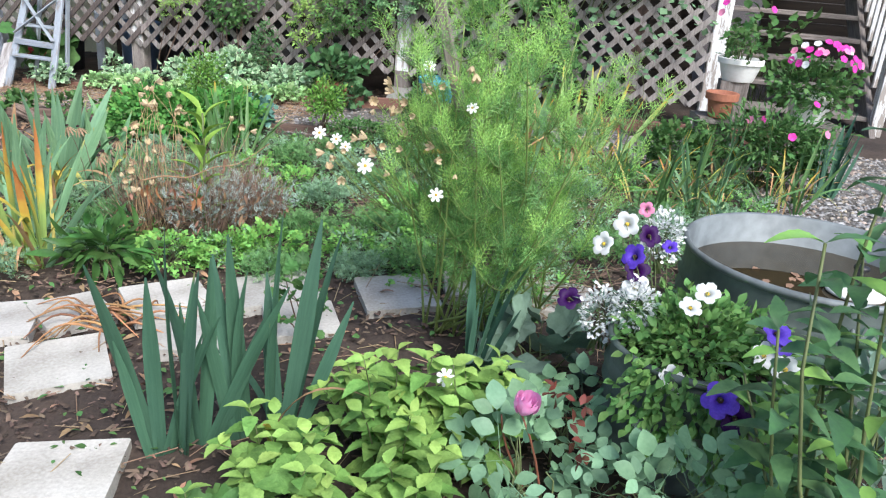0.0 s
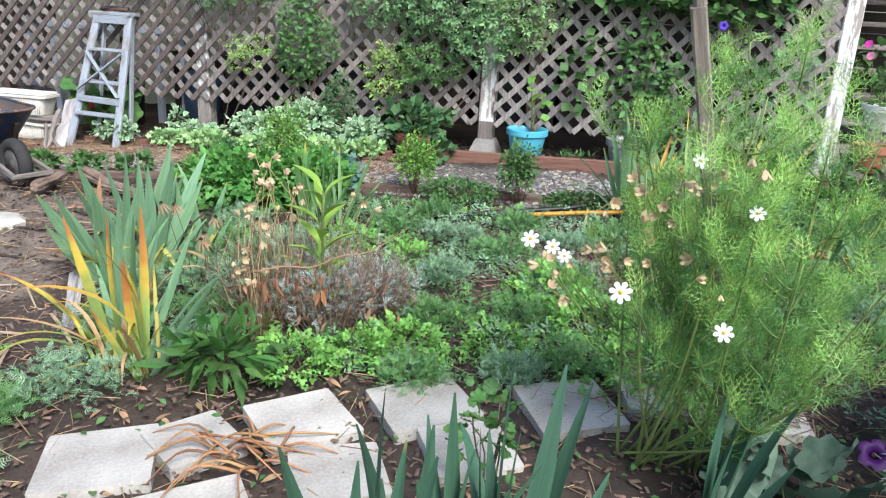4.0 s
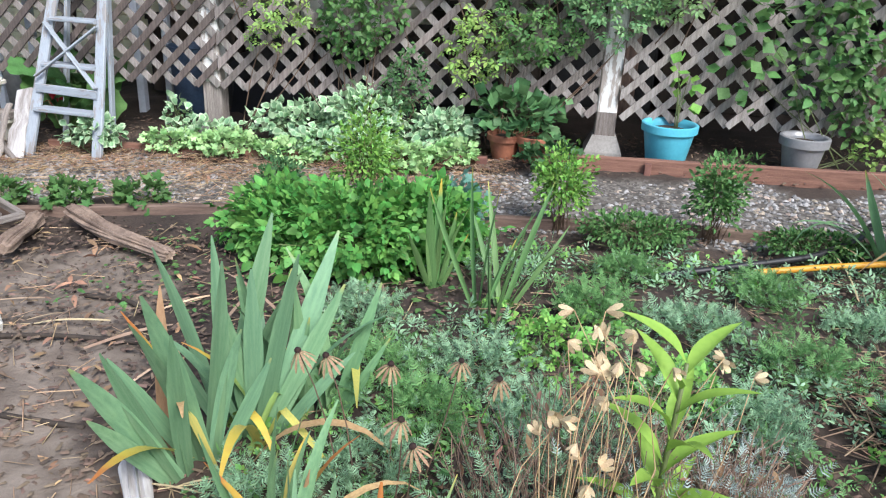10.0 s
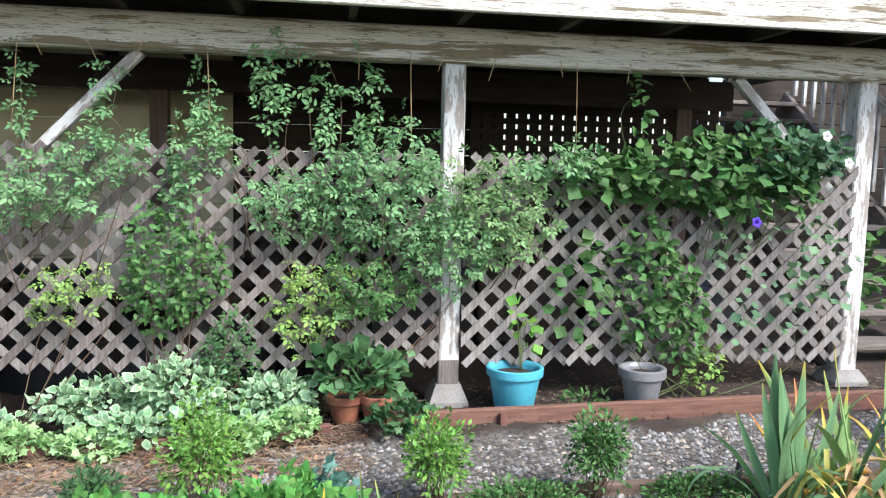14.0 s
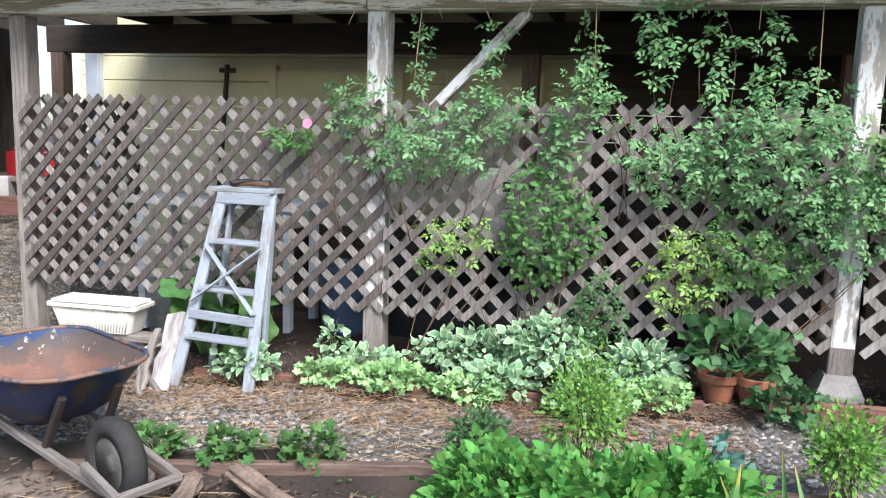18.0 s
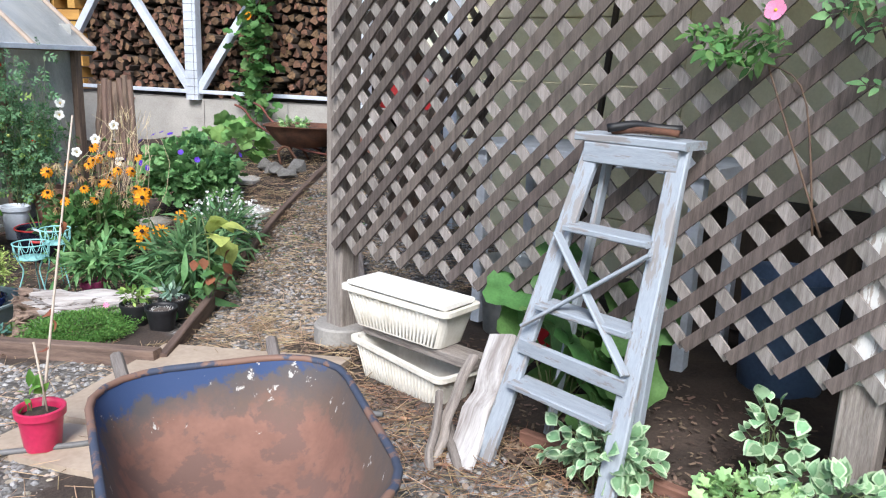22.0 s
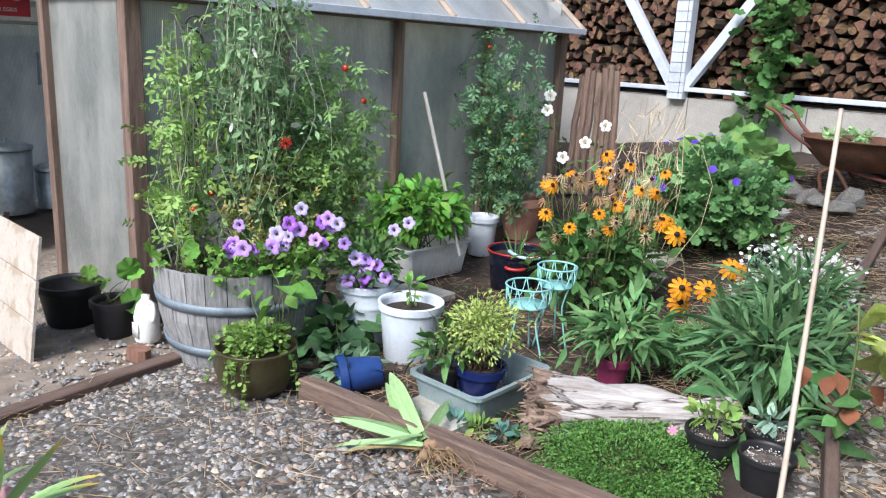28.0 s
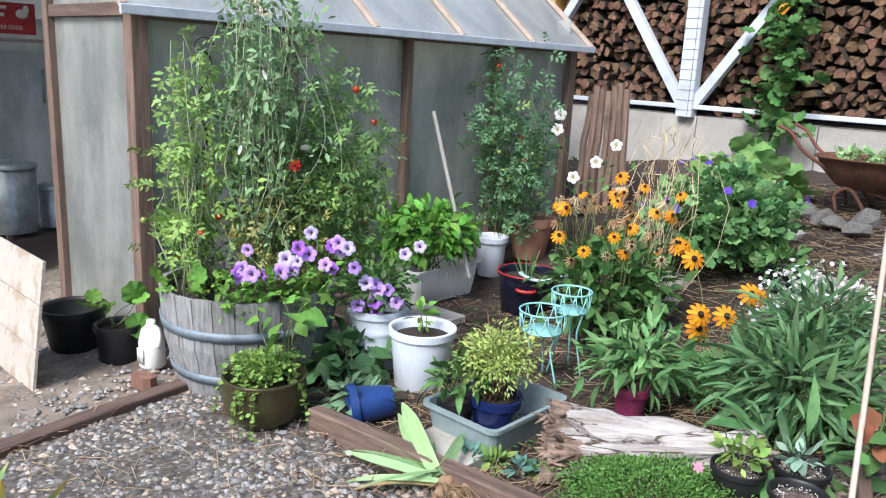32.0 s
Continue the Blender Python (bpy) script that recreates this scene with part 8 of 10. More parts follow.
def climber(name, label, base, clumps, seed, category="climbing rose", stem_mat=None):
    """A climber on the fence; clumps: x, z, half width, half height, leaves, size, template, material."""
    rng = np.random.default_rng(seed)
    root = thing(name, base, FY - 0.12, label, category)
    gz = float(G(base, FY - 0.12))
    mb = MB()
    for cx, cz, rx, rz, n, size, T, m in clumps:
        n, size = int(n * 1.3), size * 0.87
        a, r = rng.uniform(0, 6.28, n), np.sqrt(rng.random(n))
        k = 1 + 0.3 * np.sin(3 * a + cx * 7) * rng.random(n)
        X, Z = cx + rx * r * k * np.cos(a), cz + rz * r * k * np.sin(a)
        depth = 0.05 + 0.26 * np.sqrt(np.maximum(0, 1 - r * r)) * min(1, rx * 3) * rng.random(n)
        P = np.stack([X - base, 0.12 - depth, Z - gz], 1)
        D = np.stack([rng.normal(0, 0.8, n), rng.normal(-0.55, 0.35, n), rng.normal(-0.15, 0.6, n)], 1)
        MB().inst(T, P, frames(D, rng, (0, -0.6, 0.8), 0.35), size * rng.uniform(0.6, 1.2, n)).part("foliage", m, root)
        for j in rng.integers(0, n, max(2, n // 90)):
            mb = MB()
            mid = P[j] + (rng.normal(0, 0.1), 0.03, -rz * 0.6)
            mb.add(*tube_vf(smooth_line([(rng.normal(0, 0.06), 0.02, 0) if cz < 1.0 else ((cx - base) * 0.6 + rng.normal(0, 0.1), 0.07, 0.6 * (cz - gz)), mid, P[j]], 10), np.linspace(0.004, 0.0015, 10), 5))
            mb.part("cane", stem_mat or M_BROWN_STEM, root)
    return root


RL, ML, YG = M_ROSE_LEAF, M_MID, M_YELLOWGREEN
r1 = climber("climbing_rose", "climbing rose with small pink bloom on the first post", -4.2, [(-4.05, 1.2, 0.36, 0.17, 150, 0.11, ROSE_LEAF, RL), (-4.45, 1.42, 0.2, 0.14, 50, 0.12, ROSE_LEAF, RL), (-4.85, 1.24, 0.15, 0.07, 26, 0.13, ROSE_LEAF, ML), (-3.68, 1.4, 0.24, 0.15, 80, 0.11, ROSE_LEAF, RL), (-3.7, 1.7, 0.07, 0.2, 22, 0.12, ROSE_LEAF, RL), (-4.1, 1.75, 0.05, 0.24, 26, 0.11, ROSE_LEAF, RL), (-3.85, 0.72, 0.24, 0.13, 45, 0.1, ROSE_LEAF, YG), (-4.0, 0.55, 0.12, 0.1, 14, 0.09, ROSE_LEAF, YG)], 101)
bloom(r1, (-4.72 + 4.2, -0.1, 1.3 + 0.17), (0, -1, 0.3), 0.06, "five", M_PINK_PETAL, M_YELLOW_EYE)
climber("climbing_rose", "dense small-leaved shrub growing through the lattice", -3.3, [(-3.36, 0.80, 0.27, 0.33, 650, 0.055, OVATE, ML), (-3.3, 1.22, 0.13, 0.16, 90, 0.06, OVATE, RL), (-3.05, 0.34, 0.16, 0.2, 420, 0.035, OVATE, leaf("box_deep", (0.085, 0.17, 0.06)))], 102, "shrub")
climber("climbing_rose", "tall climbing rose covering the lattice and wires", -2.5, [(-3.2, 1.46, 0.17, 0.16, 60, 0.11, ROSE_LEAF, RL), (-3.2, 1.72, 0.06, 0.16, 18, 0.11, ROSE_LEAF, RL), (-2.82, 1.78, 0.11, 0.36, 46, 0.13, ROSE_LEAF, RL), (-2.55, 1.72, 0.06, 0.34, 30, 0.12, ROSE_LEAF, RL), (-2.32, 1.7, 0.06, 0.28, 24, 0.12, ROSE_LEAF, RL), (-2.7, 1.18, 0.3, 0.2, 110, 0.11, ROSE_LEAF, RL), (-2.2, 1.26, 0.4, 0.34, 330, 0.115, ROSE_LEAF, RL), (-2.62, 0.62, 0.2, 0.26, 80, 0.11, ROSE_LEAF, YG), (-2.32, 0.75, 0.24, 0.26, 120, 0.12, ROSE_LEAF, ML), (-1.85, 0.95, 0.3, 0.24, 150, 0.12, ROSE_LEAF, RL)], 103)
climber("climbing_rose", "pale green climbing rose beside the middle post", -1.5, [(-1.55, 1.15, 0.32, 0.3, 190, 0.12, ROSE_LEAF, leaf("pale_rose", (0.21, 0.32, 0.12))), (-1.25, 1.4, 0.3, 0.13, 70, 0.12, ROSE_LEAF, RL)], 104)
mg = climber("morning_glory_vine", "morning glory with big heart-shaped leaves over the lattice", -0.3, [(-0.25, 1.38, 0.72, 0.24, 560, 0.105, HEART, M_MID), (0.15, 1.5, 0.4, 0.2, 260, 0.1, HEART, leaf("glory_deep", (0.075, 0.15, 0.07))), (-1.0, 1.35, 0.3, 0.13, 60, 0.12, HEART, M_MID), (-1.05, 0.7, 0.2, 0.32, 45, 0.12, HEART, M_MID), (0.2, 0.78, 0.5, 0.45, 90, 0.09, HEART, leaf("glory_dull", (0.14, 0.23, 0.11), (0.10, 0.17, 0.085))), (-0.73, 1.75, 0.06, 0.2, 22, 0.09, OVATE, M_MID)], 105, "climbing plant", M_STEM)
for p in ((0.3, 1.55), (-0.1, 1.05), (0.45, 1.4)):
    bloom(mg, (p[0] + 0.3, -0.2, p[1] + 0.05), (0.1, -1, 0.2), 0.06, "trumpet", M_BLUE_VIOLET if p[1] < 1.2 else M_WHITE_PETAL)
climber("bean_vine", "yellowing vine rising from the silver pot", -0.6, [(-0.62, 0.75, 0.2, 0.4, 190, 0.085, TOOTHED, M_MID), (-0.38, 0.5, 0.14, 0.32, 130, 0.075, TOOTHED, ML), (-0.25, 0.2, 0.14, 0.14, 80, 0.05, TOOTHED, YG)], 106, "climbing plant", M_STEM)
root = thing("hanging_wires", -2.5, FY - 0.05, "thin wires and dry tendrils hanging from the beam", "wires", 0)
rng = np.random.default_rng(107)
for k in range(16):
    wx = -2.0 + 0.26 * k + rng.normal(0, 0.08)
    MB().add(*tube_vf([(wx, -0.05, DZ + 0.03), (wx + rng.normal(0, 0.03), -0.06, DZ - rng.uniform(0.05, 0.14) - (0.45 if k % 4 == 1 else 0))], 0.0025, 4)).part("tendril", M_STRAW, root)

# ---- bed along the fence ----
M_VARIEG = leaf("cream_margin", (0.47, 0.56, 0.34), (0.36, 0.46, 0.26), 0.7)
M_VARIEG_HEART = leaf("grey_green_heart", (0.25, 0.385, 0.20), (0.16, 0.28, 0.13), 0.8)
for k, (px, py, rx, ry, h, n) in enumerate(((-3.75, 6.62, 0.5, 0.2, 0.34, 360), (-3.3, 6.55, 0.36, 0.24, 0.5, 420), (-4.35, 6.5, 0.3, 0.16, 0.2, 130), (-2.8, 6.55, 0.32, 0.24, 0.3, 330), (-5.0, 6.24, 0.24, 0.16, 0.26, 130), (-4.62, 6.62, 0.14, 0.1, 0.36, 46), (-3.55, 6.35, 0.3, 0.14, 0.22, 160))):
    leafy("variegated_plant", px, py, "clump of green leaves edged in creamy white", "foliage plant", int(n * 1.4), 0.058, leaf_t(0.78, 0.42, 0.12, 0.25, n=5), M_VARIEG, rx, ry, h, 16, seed=110 + k, group="variegated plants along the fence", up=(0, -0.4, 1), shell=0.4, heart=M_VARIEG_HEART)
for k, (px, py, rx, ry, h, n) in enumerate(((-4.55, 6.36, 0.22, 0.14, 0.16, 260), (-4.15, 6.33, 0.32, 0.15, 0.17, 420), (-3.7, 6.28, 0.26, 0.13, 0.15, 300), (-3.05, 6.2, 0.3, 0.18, 0.18, 420), (-2.7, 6.3, 0.18, 0.14, 0.16, 200))):
    leafy("lime_ground_cover", px, py, "low mat of pale lime green lobed leaves", "ground cover", n, 0.05, LOBED, M_LIME, rx, ry, h, 10, seed=120 + k, group="lime mats along the fence", shell=0.6)
for px, py in ((-2.42, 6.5), (-2.24, 6.47)):
    pot("terracotta_pot", px, py, 0.095, 0.07, 0.16, M_TERRA, "terracotta pot hidden under round leaves", lip=0.014)
leafy("violet_plant", -2.34, 6.48, "dark green heart-shaped leaves over terracotta pots", "plant", 210, 0.1, HEART, leaf("violet_leaf", (0.10, 0.205, 0.075)), 0.34, 0.22, 0.34, 16, seed=126, z=float(G(-2.34, 6.48)) + 0.12)
leafy("ivy_plant", -2.15, 6.25, "dark ivy trailing over the edging board", "plant", 110, 0.07, LOBED, M_DEEP, 0.22, 0.16, 0.2, 10, seed=127)
M_TURQ = mat("turquoise_plastic", (0.10, 0.47, 0.60), (0.075, 0.38, 0.5), rough=0.45, bump=0.02)
pot("turquoise_tub", -1.44, 6.53, 0.15, 0.112, 0.265, M_TURQ, "turquoise plastic pot with a banded rim", lip=0.016)
leafy("morning_glory_seedling", -1.4, 6.55, "heart-leaved vine rising from the turquoise pot", "plant", 16, 0.085, HEART, M_BRIGHT, 0.1, 0.08, 0.5, 4, seed=128, z=float(G(-1.44, 6.53)) + 0.22, up=(0, -1, 0.3))
pot("silver_pot", -0.68, 6.48, 0.12, 0.09, 0.24, mat("silver_grey_plastic", (0.34, 0.34, 0.35), (0.26, 0.26, 0.27), rough=0.4, metal=0.3), "silver-grey round pot with a stepped rim", lip=0.018)
leafy("low_weeds", -1.05, 6.45, "sparse green weeds in the fence bed", "weeds", 120, 0.05, LANCE, M_MID, 0.22, 0.1, 0.12, 8, seed=129)

# ---- garden bed between path and fence ----
def ferny(name, x, y, label, category, n, size, material, rx, ry, h, seed, group="", kind="", z=None, thin_leaf=0.13):
    """A soft mound of finely cut leaves: short ribs set with narrow leaflets."""
    rng = np.random.default_rng(seed)
    root = thing(name, x, y, label, category, z, group=group, kind=kind)
    T = []
    V, F, o = [], [], 0
    for k in range(6):
        t = k / 5
        for s in (-1, 1):
            m = np.array(pose(0, 0, 0, 12 * (k % 3), 0, -s * (70 - 45 * t)).to_3x3())
            q = np.array([(-thin_leaf, 0, 0), (thin_leaf, 0, 0), (thin_leaf * 0.8, 0.7, 0), (0, 1, 0.03), (-thin_leaf * 0.8, 0.7, 0)]) * (0.42 * (1 - 0.5 * t))
            V.append(q @ m.T + (0, 0.12 + 0.8 * t, -0.15 * t * t))
            F.append(np.arange(5)[None] + o)
            o += 5
    F = [np.concatenate(F)]
    T = (np.concatenate(V), F)
    P, D = in_shape(n, rng, rx, ry, h, 0.3)
    P *= (1, 1, 1) * (1 + 0.25 * rng.normal(0, 1, (n, 1)) * (rng.random((n, 1)) < 0.3))
    P[:, 2] = np.maximum(P[:, 2], 0.01)
    MB().inst(T, P, frames(D * (1, 1, 0.7) + rng.normal(0, 0.5, D.shape) + (0, 0, 0.5), rng, roll=0.6), size * rng.uniform(0.6, 1.25, n)).part("feathery_foliage", material, root)
    mb = MB()
    for k in rng.integers(0, n, 10):
        mb.add(*tube_vf(curve((0, 0, -0.01), P[k], (0, 0, h * 0.1), 4), 0.002, 4))
    mb.part("stem", M_STEM, root)
    return root


M_FEVERFEW = leaf("feverfew", (0.20, 0.38, 0.085), (0.14, 0.29, 0.06))
M_ARTEM = leaf("artemisia", (0.245, 0.36, 0.205), (0.16, 0.26, 0.135), 0.9, rough=0.65)
FEVERFEW = pinnate(5, 0.8)
FEVERFEW = (FEVERFEW[0] * (0.9, 1, 1), FEVERFEW[1])
rng = np.random.default_rng(201)
spots = [(-1.21, 4.78, 0.34, 0.24), (-0.88, 3.95, 0.36, 0.26), (-1.2, 4.2, 0.34, 0.24), (-0.5, 4.3, 0.34, 0.24), (-0.25, 3.9, 0.36, 0.26), (-1.55, 4.45, 0.3, 0.22), (-1.9, 4.5, 0.3, 0.24), (-2.3, 4.0, 0.36, 0.26), (-2.6, 3.9, 0.3, 0.24), (-0.1, 4.5, 0.32, 0.22), (-0.6, 4.75, 0.28, 0.2), (-1.45, 3.85, 0.3, 0.2), (-1.0, 3.45, 0.3, 0.18), (-0.3, 3.4, 0.34, 0.2), (0.1, 3.5, 0.32, 0.24), (0.4, 3.9, 0.34, 0.22), (-1.35, 3.35, 0.26, 0.16), (-2.75, 4.3, 0.28, 0.2), (0.35, 4.2, 0.3, 0.2), (-2.5, 3.45, 0.3, 0.25), (-2.25, 3.1, 0.3, 0.22), (-2.4, 2.45, 0.3, 0.2), (-2.6, 2.25, 0.28, 0.18), (-2.45, 1.95, 0.26, 0.14), (-0.75, 3.1, 0.26, 0.16), (-0.95, 2.95, 0.22, 0.14), (0.6, 3.6, 0.3, 0.2), (0.75, 4.1, 0.3, 0.22), (-1.75, 4.9, 0.26, 0.18), (-2.75, 3.3, 0.28, 0.18), (-2.4, 3.72, 0.28, 0.2), (-2.1, 3.8, 0.26, 0.2), (-2.62, 2.98, 0.24, 0.16), (-2.2, 2.85, 0.24, 0.15), (-1.3, 2.85, 0.22, 0.14), (-0.9, 4.55, 0.26, 0.16)]
for k, (px, py, r, h) in enumerate(spots):
    ferny("artemisia_plant", px, py, "soft grey-green mound of finely cut leaves", "ground cover", 330, 0.042, M_ARTEM if k % 2 else M_FERNY, r * (0.62 + 0.3 * (k * 0.37 % 1)), r * (0.55 + 0.25 * (k * 0.61 % 1)), h * (0.5 + 0.35 * (k * 0.23 % 1)), 202 + k, "feathery mounds in the bed")
for k, (px, py, r, h, n) in enumerate(((-0.91, 3.75, 0.32, 0.22, 190), (-0.7, 3.45, 0.3, 0.2, 170), (-1.4, 3.05, 0.26, 0.17, 130), (-1.55, 2.95, 0.22, 0.16, 110), (-1.05, 3.2, 0.22, 0.12, 70), (-0.5, 3.15, 0.24, 0.14, 90), (-1.65, 4.0, 0.24, 0.18, 100), (-2.05, 4.2, 0.22, 0.18, 90), (-0.3, 2.85, 0.2, 0.12, 60), (-1.75, 2.8, 0.24, 0.2, 120), (-0.4, 3.65, 0.24, 0.16, 90), (0.25, 4.75, 0.26, 0.2, 100), (-2.75, 1.85, 0.26, 0.14, 80), (-3.0, 2.5, 0.24, 0.1, 50))):
    leafy("feverfew_patch", px, py, "bright green low patch of cut leaves", "ground cover", int(n * 1.4), 0.055, FEVERFEW, M_FEVERFEW, r * 0.8, r * 0.7, h * 0.75, 12, seed=240 + k, group="bright low patches in the bed", shell=0.55)
for k, (px, py, r, h, n, m) in enumerate(((-2.95, 4.85, 0.42, 0.34, 420, leaf("cranesbill", (0.115, 0.27, 0.055), (0.07, 0.185, 0.04), 0.9)), (-3.3, 4.98, 0.34, 0.28, 280, MATS["leaf_cranesbill"]), (-2.65, 5.02, 0.34, 0.32, 320, MATS["leaf_cranesbill"]))):
    leafy("cranesbill_clump", px, py, "lush bright green clump of deeply lobed leaves", "foliage plant", int(n * 1.6), 0.105, FEVERFEW, m, r, r * 0.85, h, 24, seed=260 + k, group="cranesbill clumps")
for k, (px, py, r, h, m, lab) in enumerate(((-2.05, 5.45, 0.2, 0.47, M_BRIGHT, "small upright bright green boxwood"), (-1.33, 5.42, 0.18, 0.47, M_MID, "small upright boxwood by the edging"), (-3.02, 5.42, 0.24, 0.66, M_BRIGHT, "tall loose light green boxwood"), (-3.46, 5.38, 0.17, 0.34, M_DEEP, "compact dark green boxwood"))):
    leafy("boxwood_shrub", px, py, lab, "boxwood", 1500, 0.03, SMALL, m, r, r, h, 30, M_BROWN_STEM, 0.002, seed=265 + k, group="boxwood shrubs", shell=0.2, roll=0.8)
leafy("columbine_plant", -2.55, 5.3, "blue-green columbine foliage with a dry brown seed stalk", "plant", 190, 0.07, LOBED, M_BLUEGREEN, 0.19, 0.17, 0.3, 14, M_BROWN_STEM, seed=270)
leafy("thyme_mat", -1.7, 5.28, "low dark green mat along the edging", "ground cover", 1300, 0.03, SMALL, M_MID, 0.36, 0.18, 0.18, 20, seed=271, shell=0.5)
leafy("thyme_mat", -0.9, 5.3, "dark green mat beside the iris clump", "ground cover", 1000, 0.03, SMALL, M_MID, 0.34, 0.16, 0.14, 16, seed=272, shell=0.5)
for k, px in enumerate((-4.9, -4.55, -4.2)):
    leafy("edge_weeds", px, 5.2 + 0.07 * k, "small weeds growing along the edging board", "weeds", 110, 0.06, LOBED, M_MID, 0.2, 0.13, 0.16, 8, seed=273 + k, group="weeds at the edging")

# irises and other strap leaves
iris(-0.46, 5.18, 26, 0.66, "tall iris clump with flopping yellowed leaves by the path", 280, 8, 0.16, 0.5, M_IRIS, bends=(0, 1, 3, 2, 5))
iris(-0.12, 5.12, 26, 0.68, "iris leaves arching over with yellow tips", 281, 10, 0.2, 1.0, M_IRIS_PALE, bends=(2, 3, 5, 3, 1), wide=0.8)
iris(-2.98, 3.54, 26, 0.6, "large grey-green iris clump with one rust-coloured leaf", 282, 5, 0.16, 0.5, M_IRIS_GREY, bends=(0, 1, 1, 2, 1, 0, 2), wide=1.3)
iris(-2.72, 3.75, 14, 0.52, "iris leaves behind the larger clump", 283, 2, 0.14, 0.5, M_IRIS, wide=1.15)
iris(-2.38, 2.68, 24, 0.6, "iris clump with striking yellow and orange-brown leaves", 284, 7, 0.13, 0.6, M_IRIS_GREY, bends=(0, 1, 2, 3, 1), turning=13, wide=0.8)
iris(-2.62, 3.15, 10, 0.5, "iris blades turning brown at the tips", 285, 5, 0.12, 0.45, M_IRIS)
iris(-2.3, 4.45, 16, 0.55, "narrow sword leaves leaning across the bed", 286, 0, 0.14, 0.75, M_IRIS_MID, name="gladiolus_clump", category="gladiolus", bends=(0, 0, 1, 2), wide=0.6)
iris(-2.55, 4.75, 8, 0.45, "slim upright sword leaves among cranesbill", 287, 0, 0.06, 0.3, M_IRIS_MID, name="gladiolus_clump", category="gladiolus", bends=(0, 0, 1))
iris(-1.06, 1.68, 15, 0.66, "stout blue-green iris fan beside the stepping slabs", 288, 0, 0.09, 0.26, M_IRIS_BLUE, bends=(0, 0, 0, 1))
iris(-0.8, 1.74, 14, 0.66, "blue-green iris fan with one arching leaf", 289, 1, 0.09, 0.28, M_IRIS_BLUE, bends=(0, 0, 0, 1, 3))
iris(-0.38, 2.22, 9, 0.52, "blue-green iris fan at the foot of the cosmos", 290, 0, 0.1, 0.35, M_IRIS_BLUE, bends=(0, 0, 1))
for k, (px, py) in enumerate(((0.5, 4.65), (0.85, 5.0), (0.3, 4.4), (0.65, 4.4), (1.1, 4.7), (0.1, 4.85))):
    iris(px, py, 16, 0.5, "daylily clump with yellow and withered leaves", 291 + k, 7, 0.14, 0.6, M_IRIS if k % 2 else M_IRIS_MID, wide=0.6, name="daylily_clump", category="daylily", group="daylily clumps", bends=(1, 2, 3, 4, 5))
iris(-1.35, 1.35, 5, 0.3, "few young iris blades beside a slab", 299, 0, 0.05, 0.3, M_IRIS_BLUE, bends=(0, 1))

# milkweed, silver bush, dry stalks
root = thing("milkweed_plant", -1.83, 3.22, "upright plant with long yellow-green pointed leaves", "plant")
rng = np.random.default_rng(300)
stalks(root, [((0, 0, 0), (0.02, 0.0, 0.6))], 0.008, M_STEM, "stem", 0.02)
n = 18
P = np.stack([0.02 * np.linspace(0, 1, n), np.zeros(n), np.linspace(0.08, 0.6, n)], 1)
a = np.arange(n) * 2.4
for j in range(n):
    MB().inst(leaf_t(0.24, 0.35, 0.25, 0.35, n=8), P[j:j + 1], frames([(math.cos(a[j]), math.sin(a[j]), 1.25)], rng, roll=0.1), np.linspace(0.21, 0.16, n)[j]).part("leaf", leaf("milkweed", (0.26, 0.40, 0.07), (0.19, 0.32, 0.05), 0.4), root)
for k, (px, py, r, h) in enumerate(((-2.05, 3.2, 0.36, 0.5), (-1.75, 3.15, 0.34, 0.46), (-1.9, 3.45, 0.36, 0.5), (-1.62, 3.35, 0.28, 0.4))):
    root = ferny("silver_bush", px, py, "tangled silver-grey bush of dry fine twigs", "shrub", 430, 0.036, M_SILVER if k % 2 else M_ARTEM, r, r, h * 0.85, 301 + k, "silver bushes", thin_leaf=0.09)
    rng = np.random.default_rng(310 + k)
    P, D = in_shape(230, rng, r * 1.05, r * 1.05, h * 1.05, 0.5)
    stalks(root, [((P[j][0] * 0.3, P[j][1] * 0.3, 0), P[j]) for j in range(230)], 0.0016, mat("grey_twig", (0.27, 0.18, 0.13), (0.12, 0.08, 0.06), rough=0.9, island=0.8), "dry_twig", 0.1, k)
    P, D = in_shape(110, rng, r, r, h * 0.8, 0.5)
    tagged(MB().inst(LANCE, P, frames(rng.normal(0, 0.5, (110, 3)) - (0, 0, 0.7), rng), rng.uniform(0.03, 0.06, 110)).part("dead_foliage", mat("withered_brown_leaf", (0.30, 0.17, 0.10), (0.15, 0.085, 0.055), rough=0.9, island=0.9), root, "curled brown dead leaves"), kind="stuff")
root = thing("dead_flower_stalks", -2.0, 3.05, "dry straw-coloured flower heads on bent stalks", "dry plant")
rng = np.random.default_rng(320)
tip = []
for cx, cy, cz, c, r in ((0.01, 0.05, 0.64, 10, 0.045), (-0.02, 0.04, 0.74, 3, 0.025), (-0.04, 0.02, 0.55, 5, 0.04), (-0.02, -0.02, 0.4, 8, 0.045), (-0.02, -0.05, 0.29, 6, 0.04), (0.3, 0.3, 0.55, 3, 0.04), (0.02, 0.2, 0.6, 4, 0.05)):
    for k in range(c):
        p = np.array((cx, cy, cz)) + rng.normal(0, r, 3)
        tip.append(p)
        bloom(root, p, rng.normal(0, 1, 3) + (0, -0.3, -0.2), rng.uniform(0.022, 0.038), "dry", M_FLOWER_STRAW, M_PALE_DRY)
stalks(root, [((p[0] * 0.5, p[1] * 0.5, 0), p) for p in tip], 0.0016, M_STRAW, "dry_stem", 0.1)
